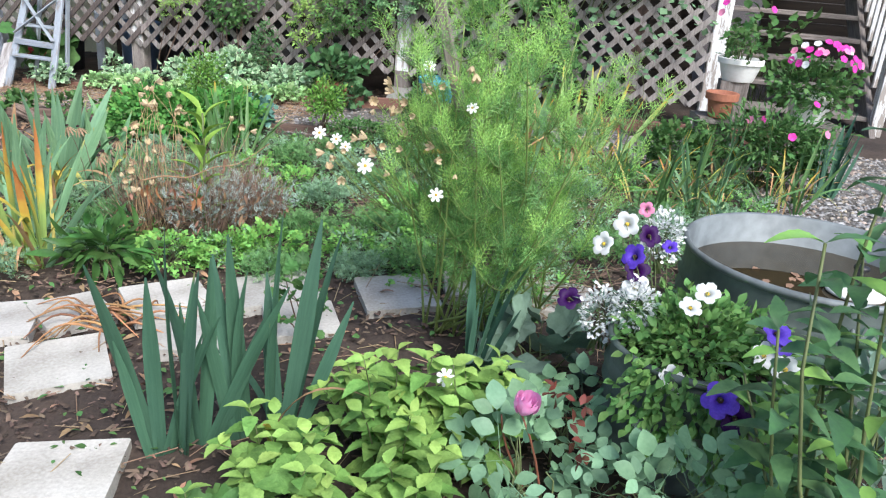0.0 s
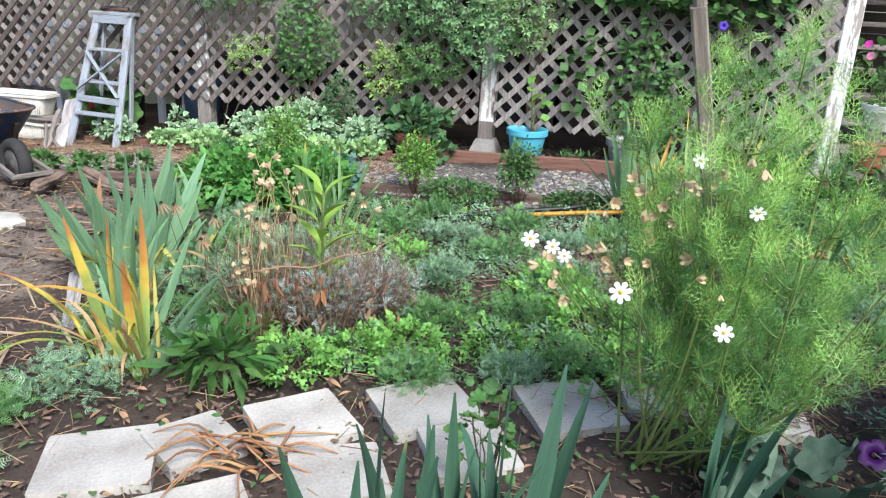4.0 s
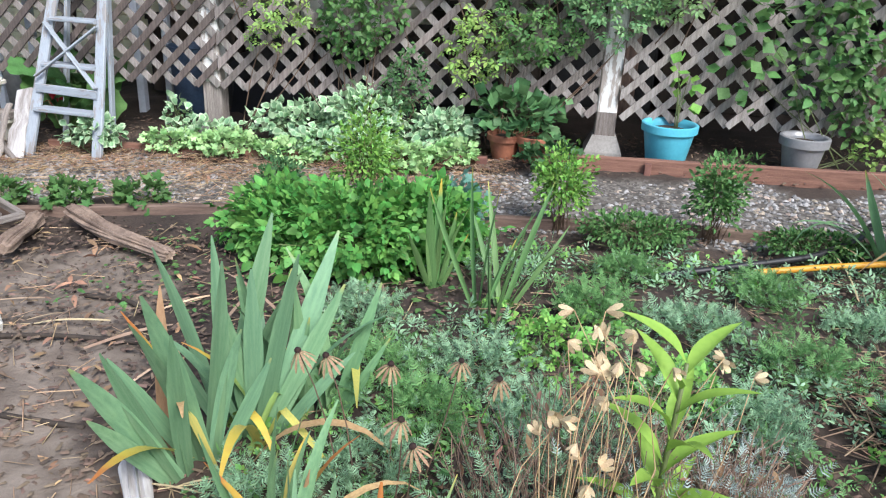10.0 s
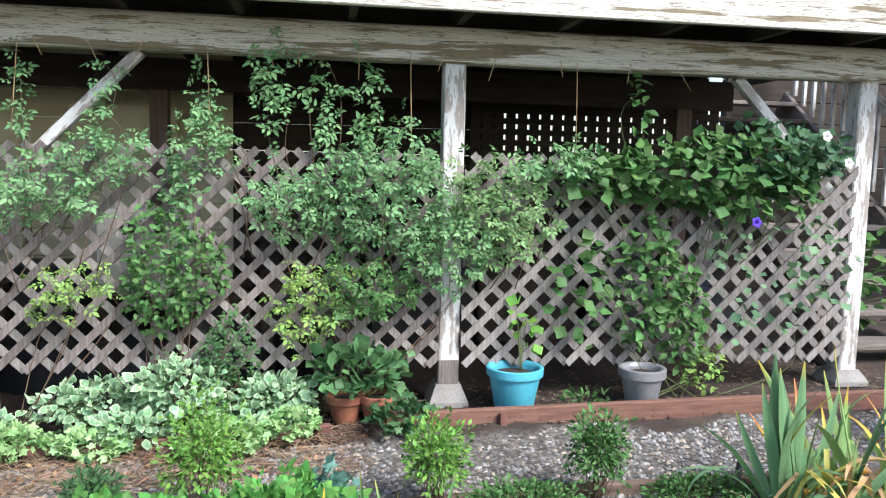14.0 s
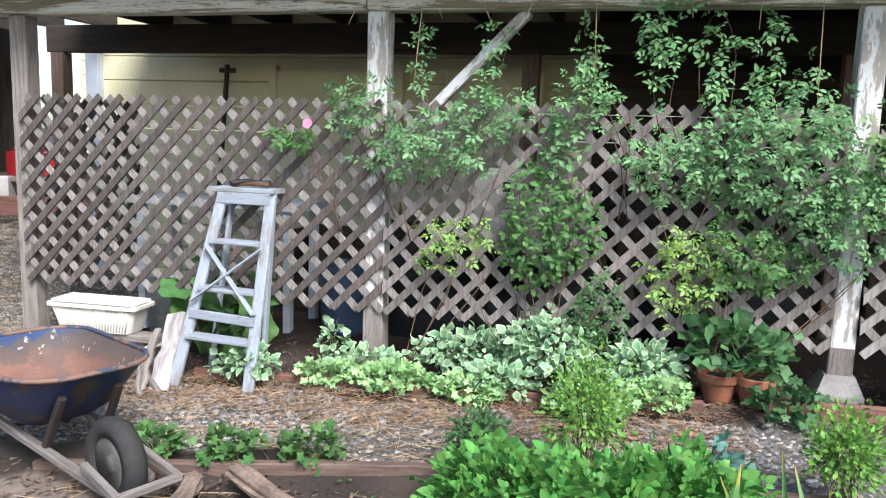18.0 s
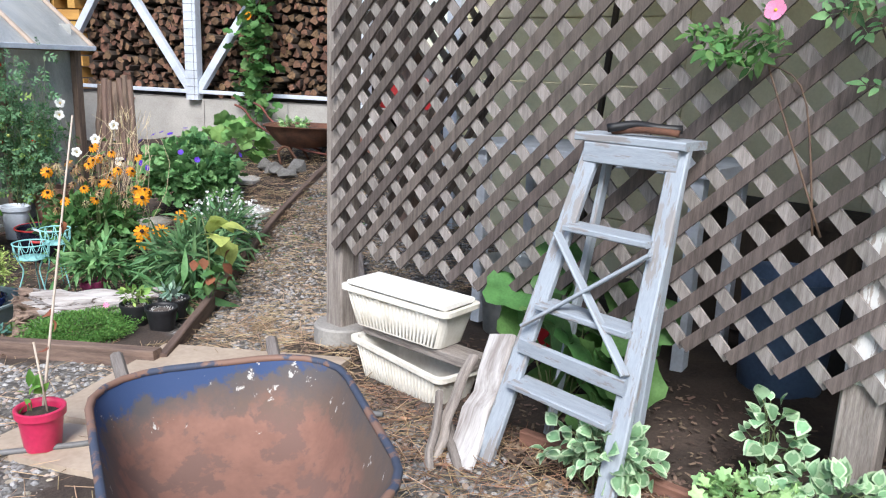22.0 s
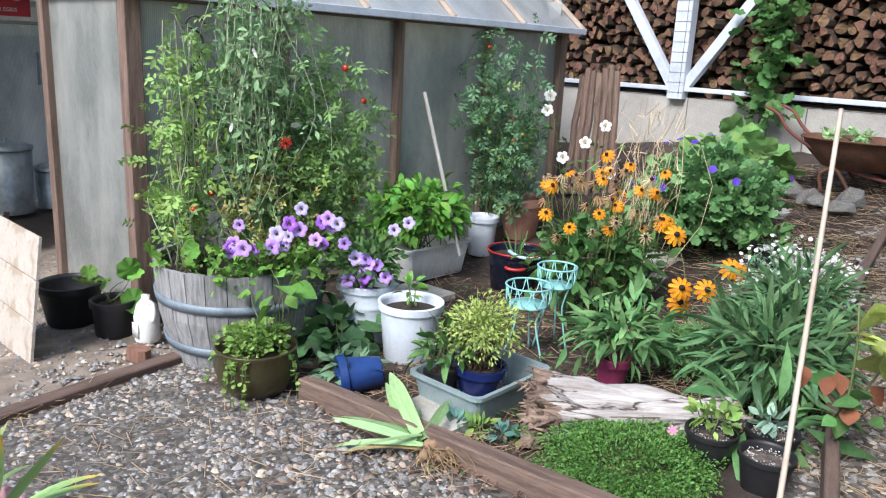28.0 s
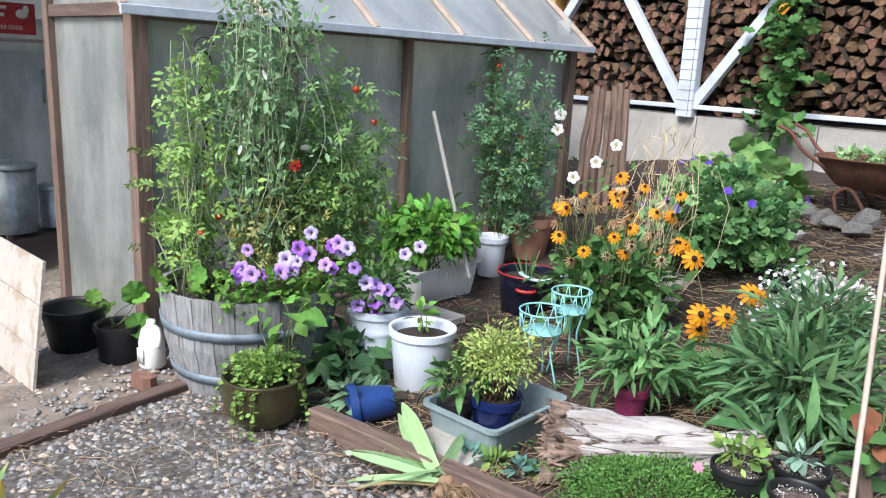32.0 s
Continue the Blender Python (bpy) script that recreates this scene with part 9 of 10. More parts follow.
MB().add(*tube_vf(smooth_line([(0.02, -0.1, 0.33), (0.14, -0.09, 0.37), (0.24, -0.06, 0.36), (0.36, -0.05, 0.43), (0.46, -0.03, 0.44), (0.6, 0.0, 0.55)], 26), np.linspace(0.004, 0.0015, 26), 6)).part("fallen_stalk", mat("orange_stalk", (0.42, 0.27, 0.15), (0.28, 0.16, 0.09), rough=0.8), root)
for k in range(14):
    p = np.array([(rng.uniform(0.02, 0.3), rng.normal(-0.08, 0.03), rng.uniform(0.27, 0.37))])
    MB().inst(LANCE, p, frames(rng.normal(0, 0.35, (1, 3)) - (0, 0, 1), rng), rng.uniform(0.05, 0.085)).part("hanging_dead_leaf", mat("rust_orange_leaf", (0.34, 0.13, 0.06), (0.22, 0.085, 0.04), rough=0.85, obj=0.6), root)
root = thing("echinacea_heads", -2.45, 3.35, "dark dried coneflower heads on thin stems", "dry plant")
for k in range(7):
    p = (rng.uniform(-0.25, 0.35), rng.uniform(-0.2, 0.3), rng.uniform(0.3, 0.5))
    bloom(root, p, (rng.normal(0, 0.2), -0.3, 1), 0.07, "wilted", M_DRY, M_DARK_EYE)
    stalks(root, [((p[0] * 0.5, p[1] * 0.5, 0), p)], 0.0025, M_BROWN_STEM, "stem")
leafy("dock_plant", -1.98, 2.68, "rosette of glossy broad upright green leaves", "plant", 150, 0.115, leaf_t(0.27, 0.4, 0.15, 0.25, n=6), leaf("dock", (0.075, 0.165, 0.04), None, 0.8, 0.4), 0.24, 0.2, 0.24, 8, seed=330, shell=0.1, base_r=0.1)

# pale weathered sticks and logs
driftwood((-3.16, 3.41, -0.165), (-2.79, 2.86, -0.155), 0.034, "bleached weathered stick lying on the soil", 7.0, M_DRIFT, "weathered_stick")
driftwood((-4.4, 5.05, -0.12), (-3.7, 4.67, -0.13), 0.045, "round grey-brown log with bark patches", 9.0, mat("barked_log", (0.34, 0.25, 0.19), (0.13, 0.09, 0.07), scale=6, rough=0.9, bump=0.5), "small_log")
driftwood((-4.56, 5.01, -0.14), (-4.41, 4.56, -0.13), 0.042, "short split log on bare soil", 10.0, MATS["barked_log"], "small_log")
for k, (a, b) in enumerate((((-4.4, 3.9), (-3.3, 4.05)), ((-4.6, 3.5), (-3.4, 3.55)), ((-3.9, 4.35), (-3.5, 4.2)))):
    root = new("old_hose")
    tagged(root, "old dark hose half buried in the soil", "hose", group="old hoses")
    Q = smooth_line([a, ((a[0] + b[0]) / 2, (a[1] + b[1]) / 2 + 0.06), b], 24)
    MB().add(*tube_vf(np.column_stack([Q, G(Q[:, 0], Q[:, 1]) + 0.008]), 0.01, 6)).part("tube", M_DARK_WOOD, root)
root = new("orange_hose")
tagged(root, "orange garden hose with a black coupling end", "hose")
Q = smooth_line([(-1.22, 4.98), (-0.95, 5.05), (-0.62, 5.12), (-0.35, 5.25), (-0.1, 5.3)], 40)
MB().add(*tube_vf(np.column_stack([Q, G(Q[:, 0], Q[:, 1]) + 0.05 + 0.06 * np.linspace(0, 1, 40)]), 0.014, 8)).part("tube", mat("orange_rubber", (0.62, 0.30, 0.03), (0.5, 0.22, 0.02), rough=0.5, bump=0.03), root)
root = new("black_hose")
tagged(root, "black drip hose running beside the orange one", "hose")
Q = smooth_line([(-1.75, 4.85), (-1.35, 5.0), (-0.95, 5.15), (-0.7, 5.35), (-0.6, 5.5)], 40)
MB().add(*tube_vf(np.column_stack([Q, G(Q[:, 0], Q[:, 1]) + 0.03 + 0.08 * np.linspace(0, 1, 40)]), 0.015, 8)).part("tube", M_BLACK_PLASTIC, root)

# a pale stone and a brick on the bare soil
root = thing("field_stone", -4.2, 4.0, "flat pale stone lying on bare soil", "stone", rz=20, group="stones on bare soil")
V, F = lathe_vf([(0.001, -0.01), (0.15, -0.01), (0.17, 0.03), (0.14, 0.06), (0.001, 0.065)], 9)
MB().add(V * (1, 0.7, 1) * np.array([noise.noise(Vector(v * 5)) * 0.25 + 1 for v in V])[:, None], F).part("stone", M_PAVER, root, smooth=False)
root = thing("loose_brick", -4.75, 4.35, "worn red-brown brick lying on bare soil", "brick", rz=35)
MB().add(*board_vf(0.2, 0.1, 0.06, 0.01)).part("brick", M_RED_BOARD, root, smooth=False)

# stepping slabs
for k, (px, py, yaw, s) in enumerate(((-1.22, 2.7, 37, 0.32), (-1.58, 2.49, 45, 0.31), (-0.73, 2.82, 29, 0.31), (-0.42, 3.0, 15, 0.3), (-0.1, 2.97, 6, 0.3), (-2.08, 2.12, 29, 0.33), (-1.86, 2.29, 55, 0.25), (-1.65, 1.94, 40, 0.31), (-1.36, 2.25, 29, 0.28), (-1.01, 2.475, 30, 0.27), (-1.27, 1.44, 20, 0.31))):
    root = thing("stepping_slab", px, py, "pale square concrete stepping slab on soil", "paving slab", rz=yaw, group="stepping slabs")
    root.matrix_basis = pose(px, py, float(G(px, py)) - 0.018, (k * 37 % 5) - 2, (k * 53 % 5) - 2, yaw)
    MB().add(*board_vf(s, s, 0.045, 0.007)).part("slab", M_PAVER, root, smooth=False)
root = thing("root_pile", -1.66, 2.26, "pile of curled orange-brown dead roots and leaves", "plant litter")
rng = np.random.default_rng(340)
for k in range(26):
    a = rng.uniform(0, 6.28)
    L = rng.uniform(0.1, 0.3)
    c = rng.normal(0, 0.07, 2)
    MB().add(*tube_vf(smooth_line([(c[0], c[1], 0.03), (c[0] + L * 0.5 * math.cos(a), c[1] + L * 0.5 * math.sin(a), 0.07 + 0.03 * rng.random()), (c[0] + L * math.cos(a + 0.5), c[1] + L * math.sin(a + 0.5), 0.02)], 8), np.linspace(0.006, 0.002, 8), 5)).part("dead_root", mat("dead_root", (0.42, 0.22, 0.10), (0.25, 0.13, 0.06), rough=0.85, obj=0.8), root)

# cosmos with its stake
def thread_leaf(pairs=5):
    """A cosmos leaf 1 long: a curved rib with forked threads."""
    V, F = [], []

    def thread(p, d, l, w):
        d = np.array(d) / np.linalg.norm(d)
        u = np.cross(d, (0.2, 0.1, 1.0))
        u = u / np.linalg.norm(u) * w
        q = p + d * l
        F.append(np.arange(4) + len(V))
        V.extend([p - u, p + u, q + u * 0.4, q - u * 0.4])
        return q
    rib = [np.array((0, t, 0.12 * math.sin(2.4 * t) - 0.1 * t * t)) for t in np.linspace(0, 1, pairs + 2)]
    for p, q in zip(rib, rib[1:]):
        thread(p, q - p, float(np.linalg.norm(q - p)), 0.012)
    for k, p in enumerate(rib[1:-1]):
        for s in (-1, 1):
            l = 0.34 * (1 - 0.55 * k / pairs)
            q = thread(p, (s, 0.75, 0.25), l * 0.55, 0.011)
            for a in (0.2, 1.4):
                thread(q, (s * a, 1.0, 0.15 + 0.2 * a), l * 0.6, 0.0095)
    return np.array(V), [np.array(F)]


COSMOS_LEAF = thread_leaf()
root = thing("cosmos_plant", -0.36, 2.46, "tall feathery cosmos with white daisy flowers, some faded", "flowering plant")
rng = np.random.default_rng(350)
M_COSMOS_STEM = mat("cosmos_stem", (0.22, 0.31, 0.09), (0.15, 0.21, 0.06), rough=0.6, island=0.3)
low, tip, twigs = [], [], MB()
BASES = [(-0.17, 0.15), (-0.1, 0.12), (-0.15, 0.08), (0.02, 0.16), (0.22, 0.38), (0.18, 0.3)]
for k in range(32):
    b = BASES[k % 6]
    a, r = 2.4 * k + rng.normal(0, 0.3), ((k + 0.5) / 32) ** 0.7
    top = (0.06 + 0.42 * r * math.cos(a), -0.14 + 0.36 * r * math.sin(a), rng.uniform(0.62, 1.28) * (1.06 - 0.2 * r))
    Q = smooth_line([(b[0] + rng.normal(0, 0.02), b[1] + rng.normal(0, 0.02), -0.01), (0.4 * b[0] + 0.6 * top[0], 0.4 * b[1] + 0.6 * top[1], 0.4 * top[2]), top], 15)
    MB().add(*tube_vf(Q, np.linspace(0.0055, 0.0018, 15), 6)).part("stem", M_COSMOS_STEM, root)
    for i in range(5, 15):
        t, turn = i / 14, 1.57 * i + k
        for s in (0, math.pi):
            d = np.array((math.cos(turn + s), math.sin(turn + s), 0.55))
            (tip if t > 0.95 else low).append((Q[i], d, rng.uniform(0.085, 0.14) * (1 - 0.3 * t)))
            if i % 2 and t > 0.45 and rng.random() < 0.75:
                l = rng.uniform(0.08, 0.2) * (1.15 - 0.5 * t)
                B = curve(Q[i], Q[i] + d * (l, l, l * 1.6), (0, 0, -0.02), 5)
                twigs.add(*tube_vf(B, np.linspace(0.0022, 0.0011, 5), 4))
                for j in range(1, 5):
                    for e in (0, 1.57, 3.14, 4.7):
                        dd = np.array((math.cos(turn + j + e), math.sin(turn + j + e), 0.7 + 0.25 * j))
                        (tip if j > 2 and t > 0.55 else low).append((B[j], dd, rng.uniform(0.055, 0.1)))
tagged(twigs.part("twig", M_COSMOS_STEM, root), kind="stuff")
for lst, m, pn in ((low, leaf("cosmos", (0.165, 0.30, 0.085), (0.105, 0.215, 0.06), 0.9), "feathery_foliage"), (tip, leaf("cosmos_tip", (0.31, 0.49, 0.12), (0.23, 0.38, 0.085), 0.5), "young_foliage")):
    D = np.array([v[1] for v in lst])
    MB().inst(COSMOS_LEAF, np.array([v[0] for v in lst]), frames(D + rng.normal(0, 0.3, D.shape), rng, roll=0.5), np.array([v[2] for v in lst])).part(pn, m, root)
fl = []
for x, y, z, size in ((-0.62, 1.965, 0.653, 0.05), (-0.41, 1.935, 0.607, 0.042), (-0.845, 2.2, 0.673, 0.045), (-0.79, 2.2, 0.66, 0.04), (-0.76, 2.2, 0.64, 0.036), (-0.49, 2.1, 0.92, 0.036), (-0.36, 2.1, 0.82, 0.036), (-0.3, 1.7, 0.2, 0.05)):
    p = (x + 0.36, y - 2.46, z + 0.12)
    bloom(root, p, (rng.normal(-0.2, 0.4), -0.8, 0.55), size, "cosmos", M_WHITE_PETAL, M_YELLOW_EYE, rng.uniform(0, 45))
    fl.append(p)
for k in range(34):
    t = rng.random()
    p = (-0.46 + 0.42 * t + rng.normal(0, 0.04), -0.36 + 0.1 * rng.random(), 0.66 + 0.34 * t + rng.normal(0, 0.09))
    bloom(root, p, (rng.normal(0, 0.6), -0.5, rng.normal(0, 0.6)), rng.uniform(0.018, 0.034), "dry", M_FLOWER_STRAW, M_PALE_DRY, 0, "faded papery seed head")
    fl.append(p)
stalks(root, [((p[0] * 0.65, p[1] * 0.5 + 0.05, p[2] - 0.24), p) for p in fl], 0.0018, M_COSMOS_STEM, "flower_stalk")
root = new("wooden_stake")
tagged(root, "weathered grey wooden stake supporting the cosmos", "stake")
board("shaft", (-0.22, 2.64, -0.2), (-0.533, 2.18, 1.23), 0.034, 0.03, M_BAMBOO, root, up=(0, 1, 0), n=6, wob=0.0015)
board("tip", (-0.533, 2.18, 1.231), (-0.54, 2.17, 1.26), 0.028, 0.024, M_BAMBOO, root, "split weathered top", up=(0, 1, 0), c=0.008)

# foreground plants
mat("leaf_balm", (0.225, 0.395, 0.105), (0.14, 0.27, 0.065), scale=45, fine=160, rough=0.55, bump=0.45, island=0.7, thin=0.25, spec=0.22)
mat("leaf_balm_tip", (0.36, 0.54, 0.145), (0.26, 0.42, 0.10), scale=45, fine=160, rough=0.55, bump=0.45, island=0.6, thin=0.25, spec=0.22)
BALM = leaf_t(0.6, 0.45, 0.16, 0.3, teeth=0.07, n=12)
for k, (px, py, r, h, n) in enumerate(((-0.62, 1.42, 0.16, 0.28, 9), (-0.42, 1.68, 0.19, 0.40, 15), (-0.22, 1.72, 0.15, 0.36, 11), (-0.2, 1.98, 0.16, 0.30, 10), (-0.8, 1.3, 0.12, 0.2, 6), (-0.7, 1.56, 0.15, 0.26, 9), (-0.54, 1.82, 0.14, 0.3, 9), (-0.32, 1.5, 0.14, 0.26, 8))):
    paired("lemon_balm", px, py, "yellow-green herb with toothed wrinkled leaves", "herb", n, h, r, 0.1, BALM, leaf("balm", (0.22, 0.36, 0.08), (0.15, 0.27, 0.055), 0.7), leaf("balm_tip", (0.31, 0.46, 0.10), (0.24, 0.38, 0.08), 0.5), 360 + k, "lemon balm plants")


def rose_bush(x, y, label, n, r, h, seed, size=0.15):
    root = leafy("rose_bush", x, y, label, "rose bush", n, size, pinnate(5, 0.7, 8), leaf("rose_blue", (0.20, 0.315, 0.17), (0.13, 0.225, 0.12), 0.8), r, r, h, 12, M_STEM, 0.004, seed=seed, group="rose bushes", up=(0, -0.5, 1), shell=0.3, roll=0.35)
    return root


rose = rose_bush(-0.06, 1.62, "rose bush with a pink bud and red new shoots", 34, 0.2, 0.32, 370)
rose_bush(0.28, 1.62, "low rose bush in front of the petunia tub", 44, 0.26, 0.27, 371, 0.13)
rose_bush(0.02, 1.95, "rose leaves between the herbs and the tub", 30, 0.15, 0.2, 372, 0.11)
key = []
for k in range(11):
    t = k / 10
    V, F = [], []
    nn = 7
    for i in range(6):
        z = i / 5
        for j in range(nn):
            a = (j / (nn - 1) - 0.5) * (1.9 - 0.4 * t) + k * 2.4
            rr = (0.010 + 0.020 * (1 - t)) * math.sin(math.pi * (0.12 + 0.75 * z) * 0.8) * 0.95 + (0.008 * z * z * (1 - t))
            V.append((rr * math.cos(a), rr * math.sin(a), 0.062 * z * (1 - 0.16 * abs(j - 3) / 3) + 0.006 * t))
    F = [np.array([(i * nn + j, i * nn + j + 1, (i + 1) * nn + j + 1, (i + 1) * nn + j) for i in range(5) for j in range(nn - 1)])]
    ob = MB().add(np.array(V), F).part("petal", leaf("rose_petal", (0.80, 0.36, 0.50), (0.68, 0.25, 0.40), 0.4), rose)
    ob.matrix_basis = Matrix.Translation((-0.03, -0.05, 0.345)) @ turn_to((0.25, -0.35, 1))
stalks(rose, [((0.05, 0.03, 0.0), (-0.03, -0.05, 0.345)), ((0.0, 0.05, 0.05), (-0.08, 0.0, 0.3))], 0.004, mat("red_stem", (0.28, 0.10, 0.06), (0.2, 0.08, 0.05), rough=0.5), "red_stem")
rng = np.random.default_rng(375)
for cx, cy, cz in ((0.04, 0.02, 0.36), (0.10, 0.06, 0.30), (0.12, 0.0, 0.24)):
    P = np.array((cx, cy, cz)) + rng.normal(0, 0.015, (9, 3))
    MB().inst(OVATE, P, frames(rng.normal(0, 1, (9, 3)) + (0, 0, 0.5), rng), 0.034).part("new_shoot", leaf("red_shoot", (0.17, 0.03, 0.025), (0.10, 0.045, 0.03), 0.6), rose, "dark red new leaves")
leafy("hollyhock_leaves", -0.12, 2.38, "lobed soft leaves beside the cosmos", "plant", 34, 0.15, lobed_t(5, 0.25, 0.25), M_GREYGREEN, 0.2, 0.2, 0.2, 10, seed=376)
leafy("rose_sapling", -0.93, 2.26, "thin upright rose with small round green leaves", "shrub", 60, 0.04, ROUND, M_MID, 0.12, 0.12, 0.46, 6, M_BROWN_STEM, seed=377)
leafy("strawberry_plant", -0.75, 1.25, "ferny green leaves at the bed's edge", "plant", 60, 0.08, LOBED, M_MID, 0.22, 0.18, 0.16, 8, seed=378)

# galvanised tank of water and the planted tub
def tank(name, x, y, r, h, label, category):
    root = thing(name, x, y, label, category)
    pr = [(0.0, 0.003), (r * 0.985, 0.003), (r, 0.015)]
    for k in range(1, 8):
        z = h * k / 8.0
        pr += [(r, z - 0.02), (r + (0.013 if k in (2, 3, 5, 6) else 0.0), z), (r, z + 0.02)]
    pr += [(r, h - 0.02), (r + 0.012, h - 0.012), (r + 0.014, h), (r + 0.004, h + 0.008), (r - 0.006, h), (r - 0.006, 0.02), (0.0, 0.02)]
    MB().add(*lathe_vf(pr[:-6], 48)).part("wall", M_TANK, root)
    MB().add(*lathe_vf(pr[-7:], 48)).part("rim_and_lining", mat("dull_galvanised_steel", (0.22, 0.245, 0.25), (0.12, 0.135, 0.14), scale=6, fine=25, rough=0.6, metal=0.2, bump=0.08) if h > 0.4 else M_TANK, root, "rolled rim and paler lining")
    return root


WX, WY = 0.74, 2.56
root = tank("water_tank", WX, WY, 0.41, 0.475, "round galvanised stock tank full of brown water", "water tank")
m_water = mat("murky_water", (0.055, 0.042, 0.022), (0.03, 0.024, 0.014), scale=3, rough=0.03, bump=0.0)
MB().add(*lathe_vf([(0.403, 0.37), (0.001, 0.37)], 48)).part("water", m_water, root, "still brown water")
MB().add(*tube_vf(smooth_line([(0.02, -0.41, 0.40), (0.02, -0.45, 0.38), (0.02, -0.45, 0.33), (0.02, -0.415, 0.31)], 10), 0.006, 5)).part("side_handle", M_GALV, root)
root = thing("solar_fountain", WX + 0.13, WY - 0.03, "white floating disc with a black spout", "fountain", float(G(WX, WY)) + 0.37)
MB().add(*lathe_vf([(0.001, 0.0), (0.09, 0.002), (0.095, 0.012), (0.08, 0.02), (0.001, 0.022)], 28)).part("disc", M_WHITE_PLASTIC, root)
MB().add(*lathe_vf([(0.012, 0.02), (0.012, 0.08), (0.024, 0.085), (0.024, 0.095), (0.001, 0.1)], 14)).part("spout", M_BLACK_PLASTIC, root)
root = thing("floating_leaves", WX - 0.08, WY + 0.05, "a few dark red leaves floating on water", "leaves", float(G(WX, WY)) + 0.373)
rng = np.random.default_rng(380)
for k in range(7):
    MB().inst(SMALL, rng.normal(0, 0.04, (1, 3)) * (1, 1, 0.02), frames(rng.normal(0, 1, (1, 3)) * (1, 1, 0), rng, roll=0.02), 0.05).part("floating_leaf", M_DRY, root)
QX, QY = 0.345, 2.04
tank("planted_tub", QX, QY, 0.235, 0.36, "dark galvanised tub planted with petunias", "planter tub")
zt = float(G(QX, QY)) + 0.32
MB().add(*lathe_vf([(0.227, 0.0), (0.001, 0.02)], 30)).part("soil", M_EARTH, thing("tub_soil", QX, QY, "dark soil filling the planted tub", "soil", zt))
PET = leaf("petunia", (0.15, 0.27, 0.075), (0.10, 0.20, 0.05))
root = leafy("petunia_plant", QX, QY, "bushy petunias in white, violet and deep purple spilling from the tub", "petunias", 2000, 0.033, OVATE, PET, 0.31, 0.3, 0.26, 40, seed=381, z=zt - 0.08, shell=0.3)
rng = np.random.default_rng(386)
n = 1500
a = rng.uniform(-2.3, 0.9, n)
t = rng.random(n)
P = np.stack([(0.23 + 0.1 * np.sqrt(t)) * np.cos(a), (0.23 + 0.1 * np.sqrt(t)) * np.sin(a), 0.13 - 0.28 * t * (0.4 + 0.6 * np.cos(a + 0.9) ** 2)], 1) + rng.normal(0, 0.02, (n, 3))
MB().inst(OVATE, P, frames(np.stack([np.cos(a), np.sin(a), rng.normal(-0.1, 0.5, n)], 1), rng), 0.034 * rng.uniform(0.6, 1.3, n)).part("trailing_foliage", PET, root)
W, DP, BV = M_WHITE_PETAL, M_DEEP_VIOLET, M_BLUE_VIOLET
tip = []
for x, y, z, m, d in ((0.11, 2.24, 0.5, W, 0.085), (0.05, 2.22, 0.44, W, 0.08), (0.18, 2.2, 0.49, DP, 0.075), (0.14, 2.18, 0.43, BV, 0.085), (0.16, 2.17, 0.39, DP, 0.085), (0.16, 2.15, 0.35, W, 0.085), (0.34, 2.06, 0.40, W, 0.075), (0.30, 2.02, 0.37, W, 0.07), (0.27, 1.88, 0.22, W, 0.085), (0.37, 1.76, 0.25, BV, 0.1),
                      (0.41, 1.75, 0.21, DP, 0.085), (0.51, 1.96, 0.36, BV, 0.08), (0.53, 1.95, 0.33, BV, 0.06), (0.49, 1.94, 0.30, W, 0.08), (0.54, 1.92, 0.28, W, 0.08), (-0.02, 2.16, 0.28, DP, 0.08), (0.16, 2.25, 0.55, M_PINK_PETAL, 0.05), (0.24, 2.22, 0.46, BV, 0.05), (0.22, 1.9, 0.06, W, 0.06)):
    p = (x - QX - 0.005, y - QY - 0.06, z - zt + 0.1)
    tip.append(p)
    bloom(root, p, (p[0] + rng.normal(0, 0.3), -0.8 + rng.normal(0, 0.2), 0.6 + rng.normal(0, 0.2)), d * 0.85, "trumpet", m, M_YELLOW_EYE if m is W else M_DARK_EYE, rng.uniform(0, 90))
stalks(root, [((p[0] * 0.6, p[1] * 0.6, 0.1), p) for p in tip], 0.002, M_STEM, "flower_stalk")
for k, (px, py, pz) in enumerate(((0.07, 2.1, 0.16), (0.16, 2.08, 0.2), (0.22, 2.28, 0.36))):
    root = leafy("alyssum_plant", px, py, "white frothy alyssum hanging over the tub's edge", "flowering plant", 150, 0.022, LANCE, M_GREYGREEN, 0.08, 0.08, 0.2, 8, seed=382 + k, z=pz, group="alyssum by the tub")
    P, D = in_shape(420, np.random.default_rng(387 + k), 0.085, 0.085, 0.21, 0.7)
    MB().inst(petals_t(4, 0.5, 0.5, 0.2), P, frames(D, np.random.default_rng(392 + k)), 0.011).part("tiny_flower", M_WHITE_PETAL, root)
